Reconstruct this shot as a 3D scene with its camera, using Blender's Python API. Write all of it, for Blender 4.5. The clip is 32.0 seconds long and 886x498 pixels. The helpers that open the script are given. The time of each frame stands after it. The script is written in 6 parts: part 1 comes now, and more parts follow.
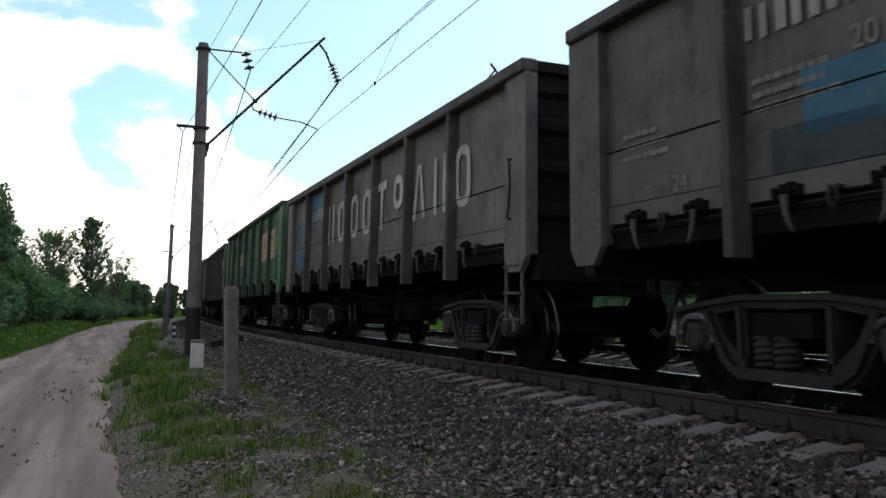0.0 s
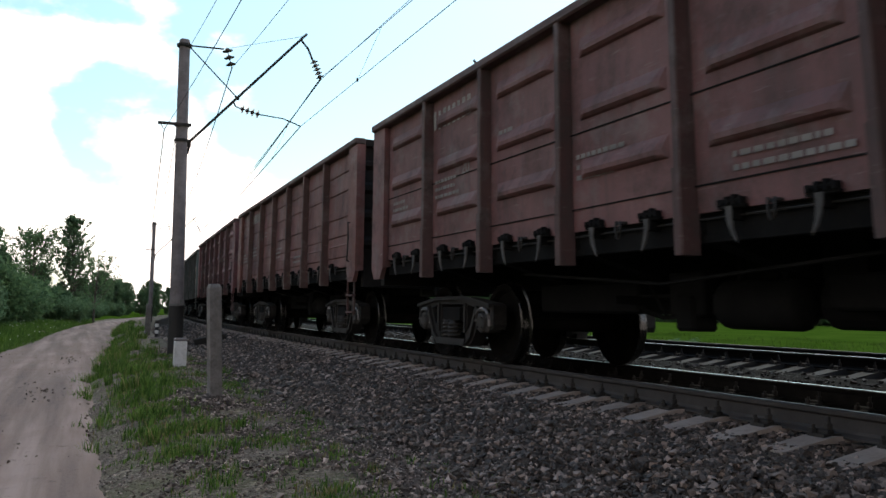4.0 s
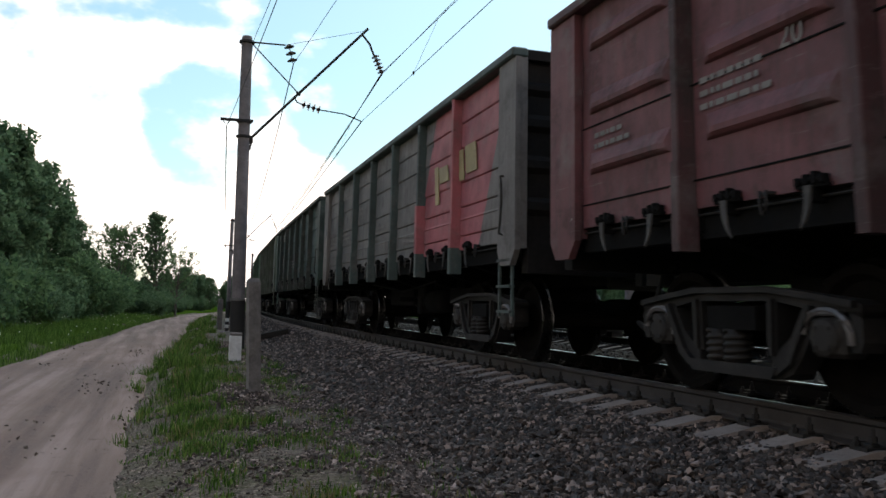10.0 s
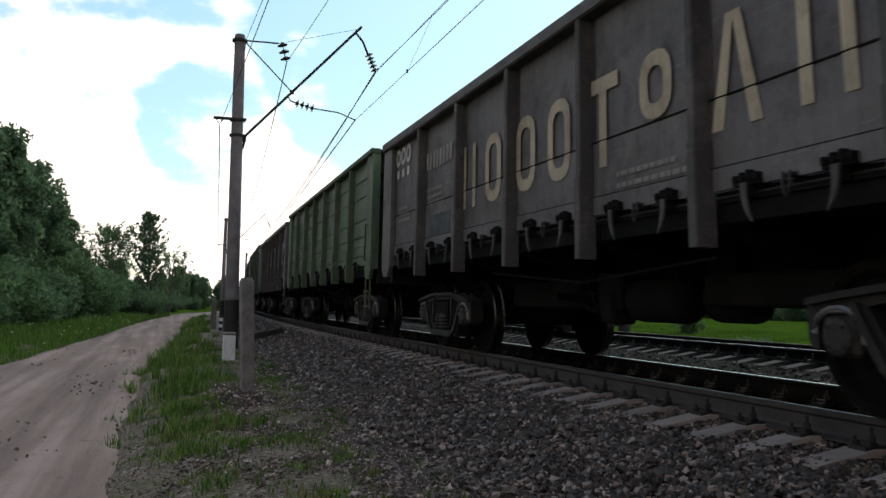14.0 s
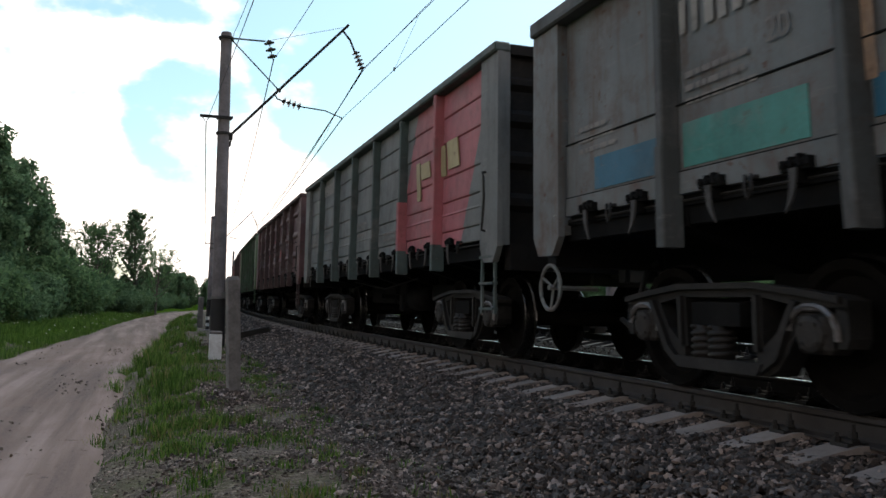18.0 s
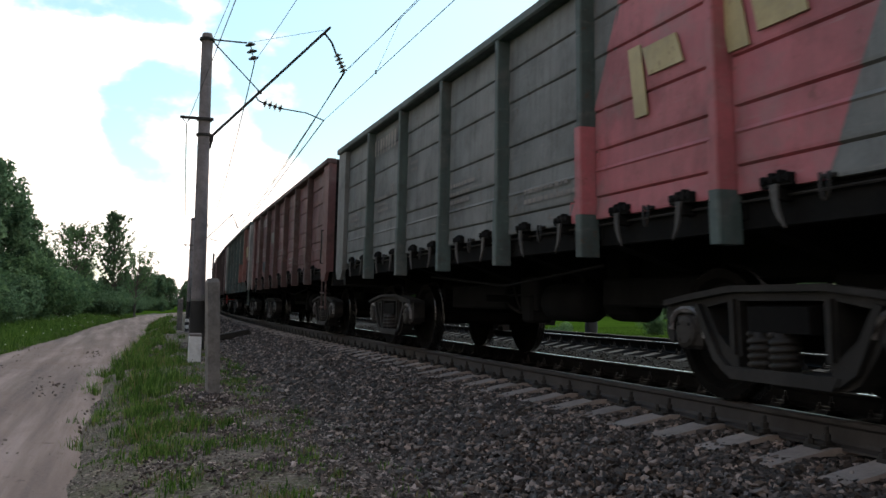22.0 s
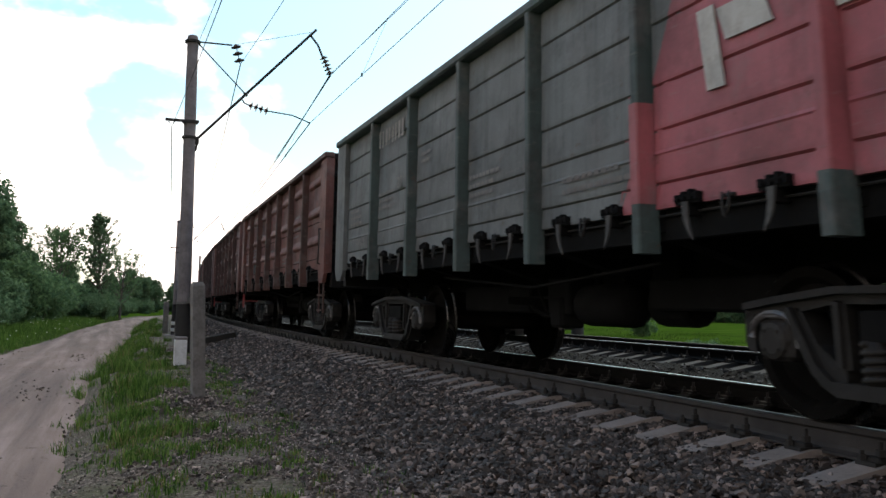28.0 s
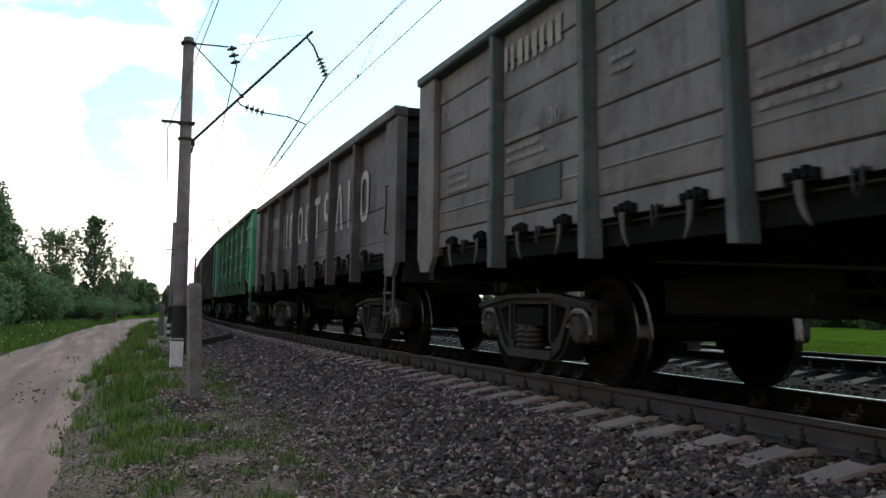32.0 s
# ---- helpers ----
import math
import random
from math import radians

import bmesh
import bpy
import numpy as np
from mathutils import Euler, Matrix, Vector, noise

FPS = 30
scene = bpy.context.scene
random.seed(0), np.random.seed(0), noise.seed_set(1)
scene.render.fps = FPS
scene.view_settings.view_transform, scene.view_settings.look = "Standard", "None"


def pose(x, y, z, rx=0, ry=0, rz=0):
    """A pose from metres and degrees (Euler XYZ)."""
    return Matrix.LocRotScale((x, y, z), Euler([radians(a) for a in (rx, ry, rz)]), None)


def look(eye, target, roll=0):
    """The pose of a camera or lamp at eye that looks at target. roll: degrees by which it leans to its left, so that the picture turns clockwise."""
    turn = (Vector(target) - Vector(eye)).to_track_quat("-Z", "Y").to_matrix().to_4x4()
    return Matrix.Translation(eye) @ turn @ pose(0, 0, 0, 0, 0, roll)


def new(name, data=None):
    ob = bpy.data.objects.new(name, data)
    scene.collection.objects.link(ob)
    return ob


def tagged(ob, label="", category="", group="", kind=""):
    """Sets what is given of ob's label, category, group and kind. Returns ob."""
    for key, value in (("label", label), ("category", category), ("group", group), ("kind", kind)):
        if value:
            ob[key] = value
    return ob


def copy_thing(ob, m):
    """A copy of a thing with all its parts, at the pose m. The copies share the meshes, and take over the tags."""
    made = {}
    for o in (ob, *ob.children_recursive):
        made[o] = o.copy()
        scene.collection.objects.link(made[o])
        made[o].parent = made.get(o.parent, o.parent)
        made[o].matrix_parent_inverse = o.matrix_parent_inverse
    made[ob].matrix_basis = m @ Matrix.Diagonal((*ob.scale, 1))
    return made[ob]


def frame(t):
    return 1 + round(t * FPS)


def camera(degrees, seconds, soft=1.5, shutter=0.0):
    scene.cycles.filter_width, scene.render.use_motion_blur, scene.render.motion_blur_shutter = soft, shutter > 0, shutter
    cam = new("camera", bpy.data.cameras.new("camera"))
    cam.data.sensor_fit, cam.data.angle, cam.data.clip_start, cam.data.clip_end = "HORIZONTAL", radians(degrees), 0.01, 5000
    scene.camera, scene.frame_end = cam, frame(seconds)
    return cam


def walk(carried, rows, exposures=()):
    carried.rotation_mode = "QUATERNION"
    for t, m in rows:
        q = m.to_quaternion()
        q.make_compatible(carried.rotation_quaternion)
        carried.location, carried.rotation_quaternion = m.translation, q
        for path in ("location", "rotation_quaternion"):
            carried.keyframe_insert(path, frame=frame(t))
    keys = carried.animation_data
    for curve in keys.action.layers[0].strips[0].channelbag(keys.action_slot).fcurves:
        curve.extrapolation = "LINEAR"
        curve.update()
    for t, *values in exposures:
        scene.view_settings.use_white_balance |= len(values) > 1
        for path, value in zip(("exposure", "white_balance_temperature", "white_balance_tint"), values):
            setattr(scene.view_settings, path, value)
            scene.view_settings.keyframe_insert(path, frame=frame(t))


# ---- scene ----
# Plan: the near track is straight along +y at x = TRACK_X, rail tops at z = 0, and bends to the right farther on.
TRACK_X = 4.905
PITCH = 13.92            # one wagon over its couplers
SECOND, LIFT = 4.5, 0.15  # second track: metres to the right of the first, and higher
CURVE_FROM, CURVE_RATE, LAND_FROM, LAND_RATE, BEND_END = 2.0, 1.22e-3, 48.0, 3.273e-5, 0.62


def bend_table(rate):
    """A line that starts along +y at TRACK_X: x, y and heading every half metre, to 1200 m. rate gives the turn for each metre."""
    table, x, y, turn, step = [], TRACK_X, 0.0, 0.0, 0.5
    for i in range(2401):
        s = i * step
        table.append((x, y, turn))
        x, y = x + math.sin(turn) * step, y + math.cos(turn) * step
        if turn < BEND_END:
            turn += rate(s) * step
    return table


BEND = bend_table(lambda s: CURVE_RATE if s >= CURVE_FROM else 0.0)
LAND = bend_table(lambda s: LAND_RATE * min(s, LAND_FROM))   # the road and the land beside it bend a little later


def on_track(s, u=0.0):
    """Place and heading at s metres along the track, u metres to its right."""
    if s <= 0:
        return TRACK_X + u, s, 0.0
    i = min(int(s * 2), 2399)
    w = s * 2 - i
    a, b = BEND[i], BEND[i + 1]
    x, y, h = (a[j] + (b[j] - a[j]) * w for j in range(3))
    return x + u * math.cos(h), y - u * math.sin(h), h


LAND_YS = [b[1] for b in LAND]
LAND_XS = [b[0] for b in LAND]


def track_x(y):
    """x of the line that the road and the verge follow, where it passes y."""
    return TRACK_X if y <= 0 else float(np.interp(y, LAND_YS, LAND_XS))


def aim(x, y, z, yaw, pitch, roll):
    a, b = radians(yaw), radians(pitch)
    way = Vector((math.sin(a) * math.cos(b), math.cos(a) * math.cos(b), math.sin(b)))
    eye = Vector((x, y, z))
    return look(eye, eye + way, roll)


cam = camera(53.96, 32.0, soft=1.5, shutter=0.45)
# the picture is read out from its top row to its bottom row
scene.cycles.rolling_shutter_type, scene.cycles.rolling_shutter_duration = "TOP", 0.12
walk(cam, [
    (0, aim(-0.590, -0.191, 0.567, 21.457, 4.494, 1.733)),
    (0.5, aim(-0.600, -0.129, 0.565, 21.738, 4.472, 1.504)),
    (1, aim(-0.588, -0.117, 0.559, 21.874, 4.412, 1.510)),
    (1.5, aim(-0.586, -0.133, 0.548, 22.061, 4.424, 1.539)),
    (2, aim(-0.597, -0.156, 0.557, 22.222, 4.399, 1.561)),
    (2.5, aim(-0.601, -0.182, 0.561, 22.350, 4.393, 1.522)),
    (3, aim(-0.603, -0.202, 0.557, 22.369, 4.378, 1.430)),
    (3.5, aim(-0.599, -0.189, 0.569, 22.473, 4.318, 1.377)),
    (5.5, aim(-0.495, -0.223, 0.567, 22.291, 4.143, 1.083)),
    (6, aim(-0.456, -0.177, 0.544, 21.887, 4.062, 1.112)),
    (6.5, aim(-0.379, -0.114, 0.545, 21.854, 3.980, 1.113)),
    (7, aim(-0.260, -0.019, 0.574, 21.242, 3.862, 0.961)),
    (7.5, aim(-0.180, -0.003, 0.568, 20.011, 3.806, 0.429)),
    (8, aim(-0.058, -0.015, 0.580, 17.698, 3.749, 0.967)),
    (8.5, aim(0.010, -0.001, 0.574, 17.001, 3.830, 1.443)),
    (9, aim(-0.009, 0.005, 0.574, 17.634, 3.727, 1.684)),
    (9.5, aim(-0.045, 0.006, 0.588, 18.250, 3.767, 1.627)),
    (10, aim(0.001, -0.011, 0.574, 17.340, 3.959, 1.887)),
    (10.5, aim(0.010, 0.026, 0.570, 17.227, 3.956, 1.928)),
    (11, aim(0.015, 0.041, 0.577, 17.803, 3.861, 1.973)),
    (11.5, aim(0.021, 0.031, 0.581, 17.772, 3.865, 1.955)),
    (12, aim(0.014, 0.037, 0.576, 17.659, 3.925, 1.826)),
    (12.5, aim(0.015, 0.047, 0.578, 17.617, 3.927, 1.702)),
    (13, aim(0.020, 0.054, 0.572, 17.600, 3.912, 1.657)),
    (13.5, aim(0.022, 0.050, 0.579, 17.635, 3.876, 1.718)),
    (14, aim(0.017, 0.043, 0.577, 17.718, 3.882, 1.693)),
    (14.5, aim(0.011, 0.056, 0.570, 17.812, 3.911, 1.699)),
    (16.5, aim(0.025, 0.032, 0.582, 18.114, 3.719, 1.655)),
    (17, aim(0.021, 0.019, 0.576, 18.249, 3.737, 1.594)),
    (17.5, aim(0.029, 0.028, 0.581, 18.369, 3.723, 1.606)),
    (18, aim(0.029, 0.033, 0.578, 18.526, 3.796, 1.611)),
    (18.5, aim(0.025, 0.043, 0.575, 18.689, 3.823, 1.652)),
    (19, aim(0.026, 0.042, 0.571, 18.846, 3.835, 1.623)),
    (19.5, aim(0.033, 0.042, 0.580, 18.993, 3.820, 1.620)),
    (20, aim(0.030, 0.040, 0.586, 19.197, 3.827, 1.647)),
    (20.5, aim(0.030, 0.033, 0.581, 19.348, 3.921, 1.664)),
    (21, aim(0.037, 0.020, 0.570, 19.444, 3.999, 1.645)),
    (21.5, aim(0.028, 0.008, 0.579, 19.557, 4.003, 1.684)),
    (22, aim(0.030, 0.003, 0.579, 19.750, 4.014, 1.746)),
    (22.5, aim(0.037, 0.010, 0.583, 19.852, 4.026, 1.721)),
    (23, aim(0.039, 0.016, 0.581, 19.998, 4.092, 1.710)),
    (23.5, aim(0.036, 0.020, 0.579, 20.093, 4.110, 1.734)),
    (24, aim(0.040, 0.016, 0.579, 20.158, 4.154, 1.674)),
    (24.5, aim(0.037, 0.022, 0.576, 20.293, 4.235, 1.709)),
    (25, aim(0.033, 0.027, 0.575, 20.411, 4.245, 1.706)),
    (25.5, aim(0.033, -0.000, 0.576, 20.485, 4.282, 1.652)),
    (27.5, aim(0.038, -0.016, 0.586, 20.575, 4.192, 1.547)),
    (28, aim(0.042, -0.030, 0.594, 20.583, 4.153, 1.587)),
    (28.5, aim(0.035, -0.003, 0.585, 20.636, 4.147, 1.528)),
    (29, aim(0.044, 0.011, 0.580, 20.638, 4.133, 1.590)),
    (29.5, aim(0.035, 0.004, 0.581, 20.692, 4.109, 1.526)),
    (30, aim(0.031, -0.010, 0.576, 20.753, 4.148, 1.549)),
    (30.5, aim(0.035, -0.005, 0.581, 20.786, 4.165, 1.523)),
    (31, aim(0.035, -0.013, 0.581, 20.788, 4.205, 1.467)),
    (31.5, aim(0.031, -0.038, 0.577, 20.793, 4.246, 1.498)),
    (32, aim(0.029, -0.045, 0.579, 20.850, 4.287, 1.504)),
], [(0, 0.35, 7250, 14), (2, 0.53, 7250, 14), (3.5, 0.56, 7300, 14), (6, 0.6, 7450, 14), (9, 0.37, 7450, 14), (13, 0.3, 7450, 14), (19, 0.43, 7450, 14), (24, 0.55, 7450, 14), (28, 0.65, 7450, 14), (32, 0.7, 7450, 14)])

# ---- light ----
SUN_ELEVATION, SUN_TURN = 52.0, 40.0     # degrees; turn is from +y towards +x
world = bpy.data.worlds.new("sky")
scene.world = world
world.use_nodes = True


class Nodes:
    """Short way to wire a node tree."""

    def __init__(self, tree):
        self.tree = tree
        tree.nodes.clear()

    def add(self, kind, settings=None, **inputs):
        node = self.tree.nodes.new(kind)
        given = settings or {}
        if "operation" in given:
            node.operation = given["operation"]
        if "use_clamp" in given:
            node.use_clamp = given["use_clamp"]
        if "data_type" in given:
            node.data_type, node.blend_type = given["data_type"], given["blend_type"]
        if "interpolation_type" in given:
            node.interpolation_type = given["interpolation_type"]
        for key, value in inputs.items():
            socket = node.inputs[int(key[1:])] if key[0] == "i" and key[1:].isdigit() else node.inputs[key.replace("_", " ")]
            if isinstance(value, bpy.types.NodeSocket):
                self.tree.links.new(value, socket)
            else:
                socket.default_value = value
        return node

    def math(self, op, a, b=0.0, clamp=False):
        return self.add("ShaderNodeMath", {"operation": op, "use_clamp": clamp}, i0=a, i1=b).outputs[0]

    def ramp(self, value, stops):
        node = self.add("ShaderNodeValToRGB", Fac=value)
        while len(node.color_ramp.elements) < len(stops):
            node.color_ramp.elements.new(0.5)
        for e, (p, c) in zip(node.color_ramp.elements, stops):
            e.position, e.color = p, (*c, 1) if len(c) == 3 else c
        return node.outputs[0]

    def mix(self, fac, a, b, blend="MIX"):
        node = self.add("ShaderNodeMix", {"data_type": "RGBA", "blend_type": blend}, i0=fac, i6=a, i7=b)
        return node.outputs[2]

    def noise(self, vector, scale, detail=4.0, rough=0.55):
        return self.add("ShaderNodeTexNoise", Vector=vector, Scale=scale, Detail=detail, Roughness=rough).outputs[0]


def rgb(r, g, b):
    return (r, g, b, 1.0)


def build_sky():
    n = Nodes(world.node_tree)
    sky = n.add("ShaderNodeTexSky")
    sky.sky_type, sky.sun_disc, sky.sun_elevation, sky.sun_rotation = "NISHITA", False, radians(SUN_ELEVATION), radians(SUN_TURN)
    sky.air_density, sky.dust_density, sky.ozone_density = 1.2, 1.5, 1.0
    way = n.add("ShaderNodeTexCoord").outputs["Generated"]
    toward = (math.sin(radians(SUN_TURN)) * math.cos(radians(SUN_ELEVATION)), math.cos(radians(SUN_TURN)) * math.cos(radians(SUN_ELEVATION)), math.sin(radians(SUN_ELEVATION)))
    facing = n.add("ShaderNodeVectorMath", {"operation": "DOT_PRODUCT"}, i0=way, i1=toward).outputs["Value"]
    flat = n.add("ShaderNodeMapping", Vector=way, Scale=(1.0, 1.0, 1.7), Location=(0.35, 0.1, 0.0)).outputs[0]
    big = n.noise(flat, 2.6, 6.0, 0.52)
    small = n.noise(flat, 9.0, 5.0, 0.6)
    shape = n.math("ADD", big, n.math("MULTIPLY", n.math("SUBTRACT", small, 0.5), 0.22))
    height = n.add("ShaderNodeSeparateXYZ", Vector=way).outputs[2]
    low = n.math("MULTIPLY", n.math("SUBTRACT", 0.37, height), 0.5)
    # overcast added to the unseen half away from the sun, to neutralise the fill
    veil = n.add("ShaderNodeMapRange", Value=facing, From_Min=0.25, From_Max=-0.35, To_Min=0.0, To_Max=0.4).outputs[0]
    # an open blue stretch above the train
    open_way = (math.sin(radians(25.0)) * math.cos(radians(20.0)), math.cos(radians(25.0)) * math.cos(radians(20.0)), math.sin(radians(20.0)))
    clear = n.add("ShaderNodeMapRange", {"interpolation_type": "SMOOTHSTEP"}, Value=n.add("ShaderNodeVectorMath", {"operation": "DOT_PRODUCT"}, i0=way, i1=open_way).outputs["Value"], From_Min=0.935, From_Max=0.98, To_Min=0.0, To_Max=0.19).outputs[0]
    # a bank of cloud over the road, a small one beside it, and gaps between them
    for turn, rise, near, full, gain in ((-6.0, 15.5, 0.965, 0.99, 0.12), (10.5, 15.6, 0.9965, 0.9996, 0.2), (1.5, 11.0, 0.996, 0.9992, -0.2), (11.5, 9.5, 0.988, 0.998, -0.09)):
        bank_way = (math.sin(radians(turn)) * math.cos(radians(rise)), math.cos(radians(turn)) * math.cos(radians(rise)), math.sin(radians(rise)))
        bank = n.add("ShaderNodeVectorMath", {"operation": "DOT_PRODUCT"}, i0=way, i1=bank_way).outputs["Value"]
        shape = n.math("ADD", shape, n.add("ShaderNodeMapRange", {"interpolation_type": "SMOOTHSTEP"}, Value=bank, From_Min=near, From_Max=full, To_Min=0.0, To_Max=gain).outputs[0])
    cover = n.add("ShaderNodeMapRange", {"interpolation_type": "SMOOTHSTEP"}, Value=n.math("SUBTRACT", n.math("ADD", n.math("ADD", shape, low), veil), clear), From_Min=0.535, From_Max=0.64).outputs[0]
    air = n.mix(1.0, sky.outputs[0], rgb(*AIR), "MULTIPLY")
    # clouds glow towards the sun and are duller away from it
    glow = n.add("ShaderNodeMapRange", {"interpolation_type": "SMOOTHSTEP"}, Value=facing, From_Min=-0.5, From_Max=0.75, To_Min=0.37, To_Max=1.0).outputs[0]
    shade = n.math("MULTIPLY", glow, n.math("ADD", n.math("MULTIPLY", small, 0.5), 0.75))
    lit = n.add("ShaderNodeVectorMath", {"operation": "SCALE"}, i0=(CLOUD, CLOUD * 0.97, CLOUD * 0.98), Scale=shade).outputs[0]
    clouds = n.mix(cover, air, lit)
    out = n.add("ShaderNodeBackground", Color=clouds, Strength=SKY)
    n.add("ShaderNodeOutputWorld", Surface=out.outputs[0])


SKY, CLOUD, AIR = 0.12, 12.5, (0.8, 1.12, 1.18)
build_sky()
sun = new("sun", bpy.data.lights.new("sun", "SUN"))
sun.data.energy, sun.data.angle, sun.data.color = 0.9, radians(26.0), (1.0, 0.92, 0.8)
sun.matrix_basis = look((math.sin(radians(SUN_TURN)) * math.cos(radians(SUN_ELEVATION)), math.cos(radians(SUN_TURN)) * math.cos(radians(SUN_ELEVATION)),
                         math.sin(radians(SUN_ELEVATION))), (0, 0, 0))


# ---- materials ----
def surface(name, colours, scale, rough=0.8, metal=0.0, bump=0.3, fine=40.0, streak=0.0, dirt=None, dirt_amount=0.5, random=0.0, bump_size=0.01, coords="Object", shine=0.5):
    """A material with two scales of variation, streaks down the side and patches of dirt."""
    mat = bpy.data.materials.new(name)
    mat.use_nodes = True
    n = Nodes(mat.node_tree)
    place = n.add("ShaderNodeTexCoord").outputs[coords]
    info = n.add("ShaderNodeObjectInfo").outputs["Random"]
    shift = n.add("ShaderNodeVectorMath", {"operation": "ADD"}, i0=place, i1=n.add("ShaderNodeCombineXYZ", X=n.math("MULTIPLY", info, 37.0), Y=n.math("MULTIPLY", info, 11.0)).outputs[0]).outputs[0]
    big = n.noise(shift, scale, 5.0, 0.6)
    little = n.noise(shift, fine, 3.0, 0.6)
    value = n.math("ADD", n.math("MULTIPLY", big, 0.65), n.math("MULTIPLY", little, 0.35))
    steps = [(0.32 + 0.36 * i / max(1, len(colours) - 1), c) for i, c in enumerate(colours)]
    colour = n.ramp(value, steps)
    if streak:
        tall = n.add("ShaderNodeMapping", Vector=shift, Scale=(7.0, 7.0, 0.5)).outputs[0]
        lines = n.add("ShaderNodeMapRange", Value=n.noise(tall, 1.6, 4.0, 0.6), From_Min=0.5, From_Max=0.75).outputs[0]
        colour = n.mix(n.math("MULTIPLY", lines, streak), colour, rgb(*(dirt or (0.05, 0.035, 0.025))))
    if dirt:
        patch = n.add("ShaderNodeMapRange", Value=n.noise(shift, scale * 2.3, 6.0, 0.68), From_Min=0.52, From_Max=0.72).outputs[0]
        colour = n.mix(n.math("MULTIPLY", patch, dirt_amount), colour, rgb(*dirt))
    if random:
        colour = n.add("ShaderNodeHueSaturation", Value=n.math("ADD", n.math("MULTIPLY", info, random), 1.0 - random / 2), Color=colour).outputs[0]
    gloss = n.math("ADD", n.math("MULTIPLY", n.math("SUBTRACT", little, 0.5), 0.25), rough, True)
    relief = n.add("ShaderNodeBump", Strength=bump, Distance=bump_size, Height=value)
    bsdf = n.add("ShaderNodeBsdfPrincipled", Base_Color=colour, Roughness=gloss, Metallic=metal, Specular_IOR_Level=shine, Normal=relief.outputs[0])
    n.add("ShaderNodeOutputMaterial", Surface=bsdf.outputs[0])
    return mat


def paint(name, colour, dirt=(0.043, 0.036, 0.034), amount=0.6, streak=0.45, rough=0.66, rust=(0.1, 0.045, 0.025), flake=0.45):
    """Old wagon paint: faded patches, dust, streaks of dirt running down and small rusty scars."""
    mat = bpy.data.materials.new(name)
    mat.use_nodes = True
    n = Nodes(mat.node_tree)
    place = n.add("ShaderNodeTexCoord").outputs["Object"]
    info = n.add("ShaderNodeObjectInfo").outputs["Random"]
    shift = n.add("ShaderNodeVectorMath", {"operation": "ADD"}, i0=place, i1=n.add("ShaderNodeCombineXYZ", X=n.math("MULTIPLY", info, 37.0), Y=n.math("MULTIPLY", info, 53.0), Z=n.math("MULTIPLY", info, 7.0)).outputs[0]).outputs[0]
    fade = n.noise(shift, 1.1, 5.0, 0.6)
    grain = n.noise(shift, 38.0, 3.0, 0.65)
    tone = n.ramp(fade, [(0.3, tuple(c * 0.62 for c in colour)), (0.5, colour), (0.72, tuple(min(1.0, c * 1.25 + 0.008) for c in colour))])
    tone = n.mix(n.math("MULTIPLY", n.math("SUBTRACT", grain, 0.35), 0.5, True), tone, rgb(*dirt))
    tall = n.add("ShaderNodeMapping", Vector=shift, Scale=(6.0, 6.0, 0.35)).outputs[0]
    runs = n.add("ShaderNodeMapRange", Value=n.noise(tall, 1.9, 5.0, 0.65), From_Min=0.48, From_Max=0.74).outputs[0]
    tone = n.mix(n.math("MULTIPLY", runs, streak), tone, rgb(*dirt))
    soot = n.add("ShaderNodeMapRange", Value=n.noise(shift, 2.6, 7.0, 0.72), From_Min=0.5, From_Max=0.7).outputs[0]
    tone = n.mix(n.math("MULTIPLY", soot, amount), tone, rgb(*dirt))
    scars = n.add("ShaderNodeMapRange", Value=n.noise(shift, 6.0, 6.0, 0.75), From_Min=0.62, From_Max=0.66).outputs[0]
    tone = n.mix(n.math("MULTIPLY", scars, flake), tone, rgb(*rust))
    dust = n.add("ShaderNodeMapRange", Value=n.noise(shift, 1.7, 7.0, 0.7), From_Min=0.52, From_Max=0.72).outputs[0]
    tone = n.mix(n.math("MULTIPLY", dust, 0.5), tone, rgb(0.185, 0.168, 0.165))
    wide = n.add("ShaderNodeMapping", Vector=shift, Scale=(3.0, 1.1, 13.0)).outputs[0]
    scrape = n.add("ShaderNodeMapRange", Value=n.noise(wide, 2.2, 6.0, 0.7), From_Min=0.6, From_Max=0.72).outputs[0]
    tone = n.mix(n.math("MULTIPLY", scrape, 0.3), tone, rgb(0.3, 0.27, 0.25))
    gloss = n.math("ADD", n.math("MULTIPLY", soot, 0.2), rough, True)
    dent = n.math("ADD", n.math("MULTIPLY", n.noise(shift, 1.7, 2.0, 0.5), 1.0), n.math("MULTIPLY", grain, 0.06))
    relief = n.add("ShaderNodeBump", Strength=0.35, Distance=0.05, Height=dent)
    bsdf = n.add("ShaderNodeBsdfPrincipled", Base_Color=tone, Roughness=gloss, Normal=relief.outputs[0])
    n.add("ShaderNodeOutputMaterial", Surface=bsdf.outputs[0])
    return mat


